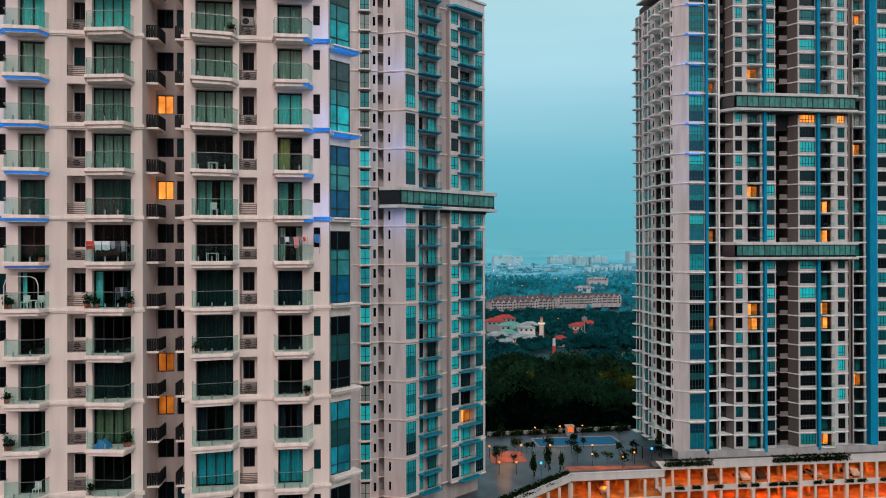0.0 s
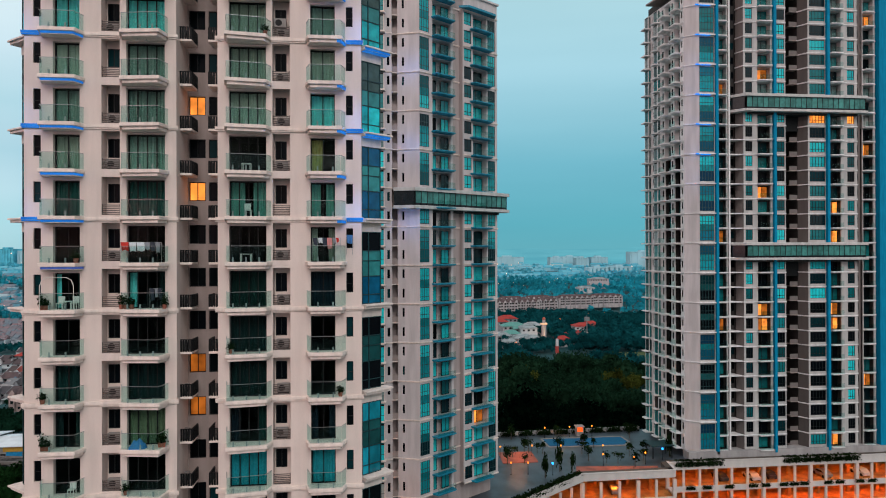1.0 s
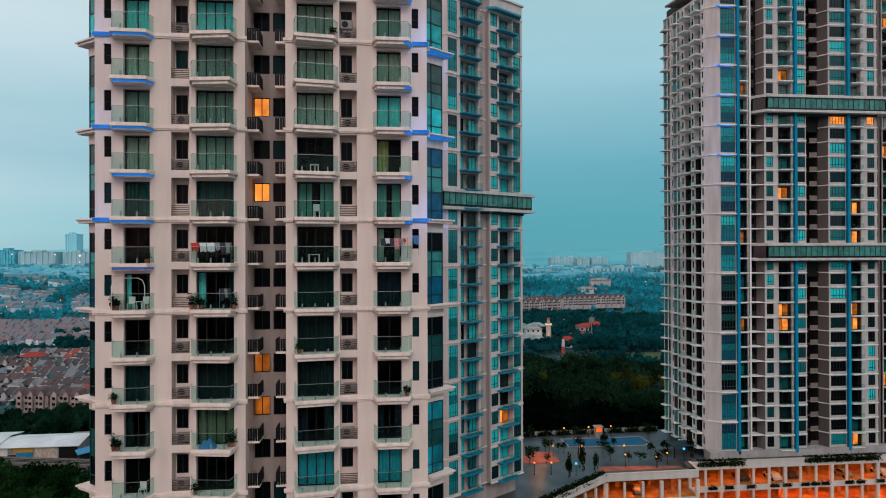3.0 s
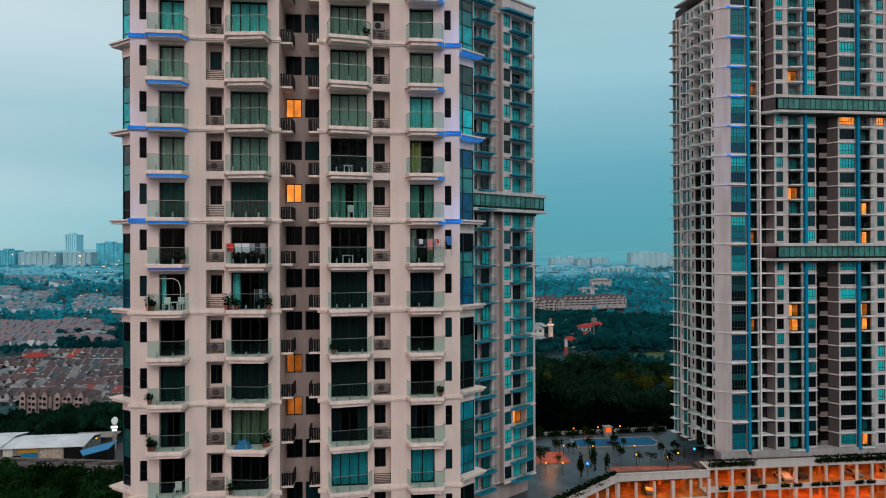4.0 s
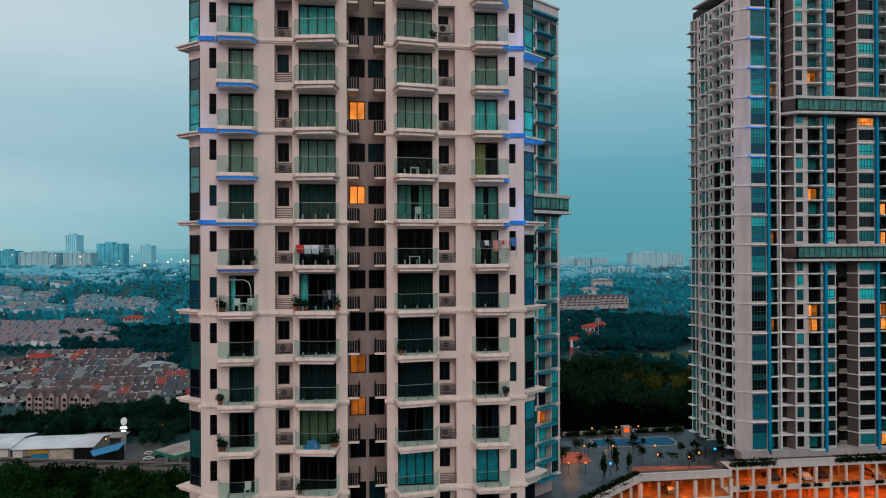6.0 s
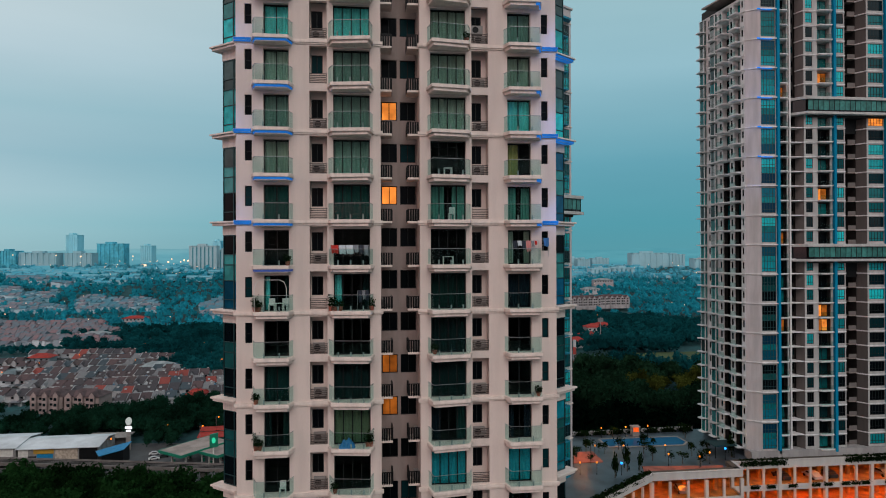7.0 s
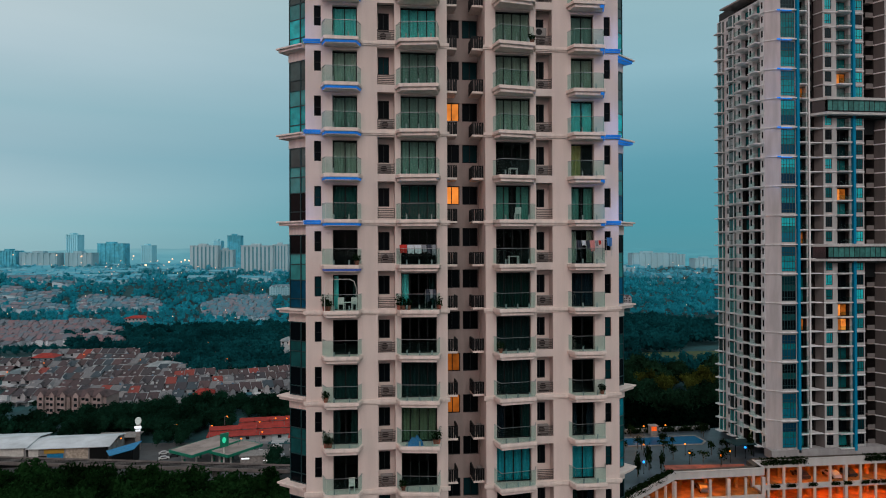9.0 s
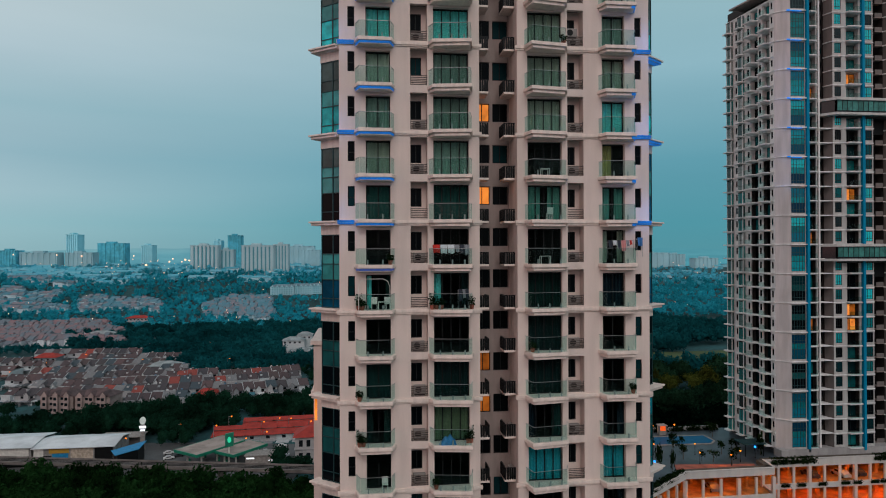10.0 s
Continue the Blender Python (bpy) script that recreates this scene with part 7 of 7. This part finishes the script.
mx2 = by_angle(980, 400, False)
tr = thing("chimney", mx2, 400, -11, "slim red and white striped chimney above trees", "chimney")
for i in range(4):
    part("band", Build().tube(mx2, 400, -14 + i * 4.5, -9.5 + i * 4.5, 1.5 - i * 0.15, 1.35 - i * 0.15, 10).mesh("band", (BOARDRED, HOUSEWALL)[i % 2]), tr)
CLEAR.append((mx2 - 6, mx2 + 6, 360, 404))

# ---- street lamps and far lights ----
STREETPOLE = Build().tube(0, 0, 0, 8.5, 0.14, 0.09, 6).box(-0.06, 1.2, -0.06, 0.06, 8.4, 8.55).mesh("pole", STEEL)
STREETHEAD = Build().ball(1.2, 0, 8.4, 0.32, 8, 5).mesh("lamp_head", SODIUM)


def street_lamp(x, y):
    t = thing("street_lamp", x, y, float(ground_z(x, y)), "tall street lamp glowing orange", "street lamp", "street lamps")
    part("pole", STREETPOLE, t, PLACE[t])
    part("lamp_head", STREETHEAD, t, PLACE[t], "glowing orange lamp head")


rl = random.Random(12)
for px, py in ((15, 628), (130, 668), (265, 585), (370, 583), (400, 617), (403, 620), (316, 738), (378, 742), (403, 763), (462, 738), (490, 732), (545, 740), (510, 733), (530, 575), (80, 615), (250, 615), (467, 757), (430, 768), (405, 726), (150, 603), (218, 760)):
    d = 85 * 1149 / (py - 441 + 26)
    street_lamp(by_angle(px, d), d)
for px, py in ((913, 545), (1027, 545), (1036, 547), (1065, 544), (1103, 543), (985, 560), (905, 600), (1040, 640), (1005, 655), (1088, 560)):
    d = 71 * 1149 / (py - 441 + 24)
    street_lamp(by_angle(px, d, False), d)
b = Build()
for i in range(230):
    a, d = (radians(rl.uniform(-32, 32)), rl.uniform(700, 1450)) if i < 200 else (radians(rl.uniform(-31, -9)), rl.uniform(1060, 1480))
    x, y = -12 + d * math.tan(a), d
    b.ball(x, y, float(ground_z(x, y)) + rl.uniform(6, 14), rl.uniform(0.4, 0.95) * d / 1500, 6, 4)
for px, py, r in ((145, 451, 1.6), (24, 448, 1.0), (101, 449, 1.2), (237, 451, 1.3), (259, 467, 2.4), (300, 461, 1.6), (306, 456, 1.2), (328, 458, 1.7), (335, 459, 1.5), (322, 461, 1.1), (128, 481, 1.5), (136, 481, 1.3), (122, 482, 1.0), (39, 487, 0.9), (16, 489, 0.8), (80, 485, 0.8)):
    d = 1290
    b.ball(by_angle(px, d), d, 60.2 + (445 - py) * d / 1149, r, 8, 5)
solid("far_lights", b.mesh("far_lights", chosen("far_lamp", [(1, 1, 1)], 0.5)), "tiny lit lamps strewn over the far town", "lights", kind="stuff")
fl = bpy.data.materials["far_lamp"].node_tree.nodes["Principled BSDF"]
fl.inputs["Emission Color"].default_value, fl.inputs["Emission Strength"].default_value = (1.0, 0.45, 0.16, 1), 2.2


# ---- trees, last of the land ----
CLEAR += [(-190, -50, 262, 312), (-190, -60, 252, 270), (-100, -30, 300, 362), (-7, 130, 90, 152), (-30, 2, 40, 72)]
def before_viaduct(r):
    while True:
        x, y = sector(-33, 0, 203, 262)(r)
        if y < 262 - (x + 190) * 0.2139 - 26:
            return x, y


def beside_viaduct(r):
    x = r.uniform(-200, -24)
    return x, 262 - (x + 190) * 0.2139 - r.uniform(7, 30)


woods("near_woods", scatter(330, 15, beside_viaduct), 560, 0.085, LEAFNEAR, "low dark trees along the railway", 3.8, 6.8, kinds=9, seed=15)
woods("near_woods", scatter(240, 1, before_viaduct), 560, 0.075, LEAFNEAR, "dark dense woodland of broadleaf trees", 3.0, 7.2, kinds=9, seed=1)
rs = np.random.RandomState(61)
woods("woods", [(rs.uniform(-108, -40), rs.uniform(347, 366)) for _ in range(70)] + [(rs.uniform(-60, -42), rs.uniform(246, 262)) for _ in range(12)] + [(rs.uniform(-124, -97), rs.uniform(313, 350)) for _ in range(46)] + [(rs.uniform(-98, -34), rs.uniform(333, 352)) for _ in range(64)] + [(rs.uniform(-97, -84), rs.uniform(316, 334)) for _ in range(14)] + [(rs.uniform(-112, -97), rs.uniform(294, 304)) for _ in range(9)], 420, 0.085, LEAFTEAL, "dark trees behind the shophouses", 2.6, 5.2, seed=16)
woods("woods", scatter(480, 2, sector(-36, 2, 312, 372)), 420, 0.085, LEAFTEAL, "dark woodland between the houses", 3.0, 5.6, kinds=9, seed=2)
woods("woods", scatter(200, 12, sector(-36, 2, 372, 470)), 300, 0.10, LEAFTEAL, "dark trees between rows of houses", 2.2, 4.2, seed=12)
ry = np.random.RandomState(4)
woods("woods", [(ry.uniform(112, 146), ry.uniform(292, 312)) for _ in range(16)] + [(ry.uniform(64, 84), ry.uniform(296, 316)) for _ in range(7)], 700, 0.065, LEAFLIGHT, "yellowish green trees at the edge of a field", 5.0, 8.0, seed=4)
rw = np.random.RandomState(44)
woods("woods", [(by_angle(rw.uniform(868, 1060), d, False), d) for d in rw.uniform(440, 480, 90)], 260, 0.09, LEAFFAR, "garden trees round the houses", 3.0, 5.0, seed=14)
CLEAR.append((100, 150, 280, 316))
woods("woods", scatter(545, 8, sector(6, 36, 235, 374)), 560, 0.075, LEAFMIX, "grey-green woodland up to the houses", 4.0, 9.0, kinds=10, seed=8)
woods("woods", scatter(335, 3, sector(6, 36, 164, 240)), 600, 0.075, LEAFDARK, "dark dense woodland behind the towers", 4.5, 11.5, kinds=12, seed=3)
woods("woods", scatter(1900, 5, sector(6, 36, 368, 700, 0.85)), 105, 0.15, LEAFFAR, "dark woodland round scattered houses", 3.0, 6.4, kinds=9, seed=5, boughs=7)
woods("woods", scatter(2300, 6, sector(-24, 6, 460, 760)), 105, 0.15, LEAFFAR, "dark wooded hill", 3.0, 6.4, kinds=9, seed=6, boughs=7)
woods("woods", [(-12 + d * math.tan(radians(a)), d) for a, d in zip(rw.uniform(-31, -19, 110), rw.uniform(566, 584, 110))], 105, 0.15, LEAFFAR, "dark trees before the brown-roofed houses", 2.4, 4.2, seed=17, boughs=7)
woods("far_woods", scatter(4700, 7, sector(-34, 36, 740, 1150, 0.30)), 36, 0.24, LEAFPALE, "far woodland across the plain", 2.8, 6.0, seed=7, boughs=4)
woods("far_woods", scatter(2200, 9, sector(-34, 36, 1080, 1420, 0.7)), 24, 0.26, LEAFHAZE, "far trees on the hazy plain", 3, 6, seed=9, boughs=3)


# ---- unseen plain towers, added behind and beside the walk to bound the light ----
for x0, x1, y0, y1, top in ((-150, -52, -56, -36, 46), (-44, 46, -56, -36, 46), (46, 100, 10, 34, 46)):
    unseen_block = thing("apartment_tower", (x0 + x1) / 2, (y0 + y1) / 2, -25, "unseen plain grey tower block added outside the view", "apartment tower")
    part("wall", Build().box(x0, x1, y0, y1, -25, top).mesh("wall", GREYWALL), unseen_block)
    band = Build().box(x0 - 0.3, x1 + 0.3, y0 - 0.3, y1 + 0.3, -0.3, 0).mesh("string_course", WHITEPAINT)
    for k in range(3):
        part("string_course", band, unseen_block, pose(0, 0, -16 + k * 24.4))
    part("roof", Build().box(x0 - 1, x1 + 1, y0 - 1, y1 + 1, top, top + 0.5).mesh("roof", TAUPE), unseen_block)


# ---- things on the near balconies ----
ACCASE = Build().box(0, 0.85, 0, 0.32, 0, 0.62).mesh("casing", ACGREY, 0.02)
ACFAN = Build().loft([[(0.32 + 0.23 * math.cos(k * 0.524), -0.012, 0.31 + 0.23 * math.sin(k * 0.524)) for k in range(12)], [(0.32 + 0.23 * math.cos(k * 0.524), 0.0, 0.31 + 0.23 * math.sin(k * 0.524)) for k in range(12)]]).mesh("fan_grille", FRAME)
ACFOOT = Build().poly([(0.05, 0.02), (0.8, 0.02), (0.8, 0.3), (0.72, 0.3), (0.72, 0.08), (0.13, 0.08), (0.13, 0.3), (0.05, 0.3)], -0.08, 0).mesh("bracket", FRAME)


def ac_unit(x, y, z, turn=0):
    t = thing("air_conditioner", x, y, z, "pale outdoor air-conditioner unit with dark fan grille", "air conditioner", "outdoor air conditioners", turn=turn)
    for nm, me in (("casing", ACCASE), ("fan_grille", ACFAN), ("bracket", ACFOOT)):
        part(nm, me, t, PLACE[t])


rk = random.Random(9)
for k in range(LOW, HIGH):
    for s in (-1, 1):
        x0 = min(CX + s * 6.18, CX + s * 5.0)
        if rk.random() < 0.62:
            ac_unit(x0 + rk.uniform(0.1, 0.25), FRONT + 0.42, level(k) + 0.2)
        if (k, s) == (4, 1):
            ac_unit(x0 + 0.05, FRONT + 0.45, level(k) + 0.92)

for k in range(LOW, HIGH):
    for s in (-1, 1):
        x, turn = (CX - 0.98, 90) if s < 0 else (CX + 0.98, -90)
        ac_unit(x, FRONT + (1.0 if s < 0 else 1.9), level(k) + 0.09, turn)

CLOTHS = {n: material(n + "_cloth", c, 0.9, vary=0.15, bump=0) for n, c in (("red", (0.55, 0.03, 0.02)), ("white", (0.62, 0.68, 0.72)), ("blue", (0.04, 0.16, 0.38)), ("pink", (0.62, 0.25, 0.24)), ("dark", (0.03, 0.04, 0.06)), ("grey", (0.25, 0.27, 0.30)), ("yellow", (0.55, 0.38, 0.12)))}


def cloth_mesh(w, h, seed, mat):
    r = random.Random(seed)
    v, f = [], []
    n = 8
    p = r.random() * 6
    for i in range(n + 1):
        for j in range(4):
            z = -h * j / 3
            v.append((w * i / n * (1 - 0.03 * j) + 0.02 * j, 0.03 * math.sin(i * 1.3 + p) * (j + 1) / 3, z - 0.03 * math.sin(i * 0.9 + p) * (j == 3)))
    for i in range(n):
        for j in range(3):
            a = i * 4 + j
            f.append((a, a + 4, a + 5, a + 1))
    b = Build()
    b.v, b.f = v, f
    me = b.mesh("garment", mat)
    return me


def laundry(x, y, z, w, items, seed):
    """A drying rail with hung garments."""
    t = thing("drying_rack", x, y, z, "drying rack hung with coloured laundry on a balcony", "drying rack")
    m = PLACE[t]
    for u in (0, w):
        part("leg", shared("rackleg", lambda: Build().tube(0, 0, 0, 1.35, 0.015, 0.015, 6).mesh("leg", STEEL)), t, m @ pose(u, 0, 0))
    part("rail", Build().box(0, w, -0.012, 0.012, 1.33, 1.36).box(0, w, 0.2, 0.22, 1.2, 1.23).mesh("rail", STEEL), t, m)
    u = 0.02
    for i, (c, gw, gh) in enumerate(items):
        part("garment", cloth_mesh(gw, gh, seed + i, CLOTHS[c]), t, m @ pose(u, -0.03, 1.36), c + " hung garment")
        u += gw + 0.03


yb = FRONT - 0.62
laundry(CX - 4.75, yb, level(-1) + 0.02, 2.6, [("red", 0.5, 0.55), ("white", 0.45, 0.6), ("white", 0.5, 0.6), ("grey", 0.3, 0.5), ("dark", 0.3, 0.6), ("grey", 0.3, 0.7)], 3)
laundry(CX + 7.75, yb + 0.1, level(-1) + 0.3, 1.9, [("dark", 0.3, 0.5), ("white", 0.3, 0.35), ("dark", 0.25, 0.6), ("pink", 0.35, 0.75), ("grey", 0.2, 0.4), ("red", 0.18, 0.3)], 17)
laundry(CX + 10.02, FRONT - 0.25, level(-1) + 0.5, 0.42, [("blue", 0.4, 0.6)], 27)
laundry(CX - 2.95, yb + 0.2, level(-2) + 0.02, 0.7, [("dark", 0.25, 0.8), ("grey", 0.2, 0.6), ("dark", 0.2, 0.7)], 31)

# folded blue cover, tables, plants and a trellis arch
CHAIRSEAT = Build().box(0, 0.42, 0, 0.42, 0.40, 0.45).mesh("seat", WHITEPLASTIC, 0.01)
CHAIRBACK = Build().box(0, 0.42, 0.38, 0.42, 0.45, 0.86).mesh("backrest", WHITEPLASTIC, 0.01)
CHAIRLEG = Build().box(-0.02, 0.02, -0.02, 0.02, 0, 0.40).mesh("leg", WHITEPLASTIC)


def balcony_chair(x, y, z, turn=0):
    t = thing("chair", x, y, z, "white plastic chair on a balcony", "chair", "balcony chairs", turn=turn)
    m = PLACE[t]
    part("seat", CHAIRSEAT, t, m)
    part("backrest", CHAIRBACK, t, m)
    for u in (0.03, 0.39):
        for v in (0.03, 0.39):
            part("leg", CHAIRLEG, t, m @ pose(u, v, 0))


def balcony_table(x, y, z, w=0.7):
    t = thing("table", x, y, z, "small white table on a balcony", "table", "balcony tables")
    m = PLACE[t]
    part("tabletop", Build().box(0, w, 0, 0.5, 0.52, 0.56).mesh("tabletop", WHITEPLASTIC, 0.008), t, m)
    for u in (0.04, w - 0.04):
        for v in (0.04, 0.46):
            part("leg", shared("tleg", lambda: Build().box(-0.02, 0.02, -0.02, 0.02, 0, 0.52).mesh("leg", WHITEPLASTIC)), t, m @ pose(u, v, 0))


POT = Build().tube(0, 0, 0, 0.3, 0.12, 0.17, 10).mesh("pot", TERRACOTTA)
BUSH = [leafy("foliage", 130, 0.28, 0.26, s, 0.06, LEAFMID, 50 + i) for i, s in enumerate((0.5, 0.9, 0.7))]


def potted_plant(x, y, z, i):
    t = thing("potted_plant", x, y, z, "bushy green plant in a clay pot", "plant", "balcony plants")
    part("pot", POT, t, PLACE[t])
    part("foliage", BUSH[i % 3], t, PLACE[t] @ pose(0, 0, 0.28))


def on(off, s, k):
    return CX + s * off, yb + 0.15, level(k) + 0.02


for off, s, k, i in ((9.75, -1, -2, 1), (9.5, -1, -2, 0), (4.75, -1, -2, 1), (4.45, -1, -2, 2), (4.1, -1, -2, 0), (2.0, -1, -2, 2), (9.7, -1, -5, 1), (9.45, -1, -5, 0), (2.1, -1, -5, 1), (2.3, -1, -5, 2), (9.7, -1, -4, 0), (4.5, -1, -6, 0), (7.6, -1, -1, 0), (2.3, 1, -3, 0), (9.6, 1, -4, 0), (4.6, 1, 4, 0)):
    potted_plant(*on(off, s, k), i)
balcony_chair(CX - 8.9, yb + 0.2, level(-2) + 0.02)
balcony_chair(CX - 8.0, yb + 0.2, level(-2) + 0.02)
balcony_table(CX - 8.45, yb + 0.1, level(-2) + 0.02, 0.6)
balcony_table(CX + 2.9, yb + 0.1, level(-1) + 0.02, 0.75)
balcony_chair(CX + 3.7, yb + 0.2, level(0) + 0.02, 180)
balcony_table(CX + 3.0, yb + 0.2, level(1) + 0.02, 0.6)
balcony_chair(CX - 8.2, yb + 0.2, level(-6) + 0.02)
arch = thing("trellis_arch", CX - 8.7, yb - 0.1, level(-2), "slim white trellis arch on a balcony", "trellis")
pts = [(-1.05, 0.0), (-1.05, 1.6), (-0.9, 2.0), (-0.6, 2.15), (0.6, 2.15), (0.9, 2.0), (1.05, 1.6), (1.05, 0.0)]
ab = Build()
for (ax, az), (bx, bz) in zip(pts, pts[1:]):
    dx, dz = bx - ax, bz - az
    L = math.hypot(dx, dz)
    nx, nz = -dz / L * 0.018, dx / L * 0.018
    ab.loft([[(ax + nx, -0.02, az + nz), (ax - nx, -0.02, az - nz), (ax - nx, 0.02, az - nz), (ax + nx, 0.02, az + nz)], [(bx + nx, -0.02, bz + nz), (bx - nx, -0.02, bz - nz), (bx - nx, 0.02, bz - nz), (bx + nx, 0.02, bz + nz)]])
part("hoop", ab.mesh("hoop", WHITEPLASTIC), arch, PLACE[arch])
cover = thing("folded_cover", CX - 4.3, yb, level(-5), "crumpled blue plastic cover heaped on a balcony", "cover")
cb = Build()
for i in range(13):
    for j in range(9):
        u, v = i / 12, j / 8
        dome = math.sin(math.pi * u) ** 0.6 * math.sin(math.pi * v) ** 0.6
        fold = 0.10 * math.sin(u * 17 + v * 5) + 0.08 * math.sin(v * 13 - u * 7)
        cb.v.append((1.15 * u + 0.05 * math.sin(v * 11), 0.55 * v - 0.25, max(0.0, dome * (0.42 + 0.28 * u + fold))))
for i in range(12):
    for j in range(8):
        k = i * 9 + j
        cb.f.append((k, k + 9, k + 10, k + 1))
part("sheet", cb.mesh("sheet", material("blue_plastic", (0.02, 0.17, 0.42), 0.4, bump=0)), cover, PLACE[cover])
# ceiling lamps seen through the glass
for off, s, k in ((3.4, -1, 3),):
    x = CX + s * off
    t = thing("ceiling_lamp", x, FRONT - 0.45, level(k + 1) - 0.62, "white tube lamp under the balcony above", "lamp")
    part("tube", Build().box(-0.45, 0.45, -0.04, 0.04, 0, 0.07).mesh("tube", WHITEPLASTIC), t, PLACE[t])
    part("hanger", Build().box(-0.3, -0.27, -0.01, 0.01, 0.07, 0.16).box(0.27, 0.3, -0.01, 0.01, 0.07, 0.16).mesh("hanger", STEEL), t, PLACE[t])
pend = thing("pendant_lamp", CX - 3.35, FRONT + 0.85, level(3) + 1.45, "warm glowing pendant lamp behind a balcony door", "lamp")
part("bulb", Build().ball(0, 0, 0.15, 0.13).ball(0.22, 0, 0.2, 0.08).ball(-0.22, 0, 0.2, 0.08).mesh("bulb", glowing("warm_bulb", (1.0, 0.72, 0.36), 3.0, 0.1)), pend, PLACE[pend])
part("cord", Build().tube(0, 0, 0.28, 1.35, 0.015, 0.015, 6).mesh("cord", FRAME), pend, PLACE[pend])
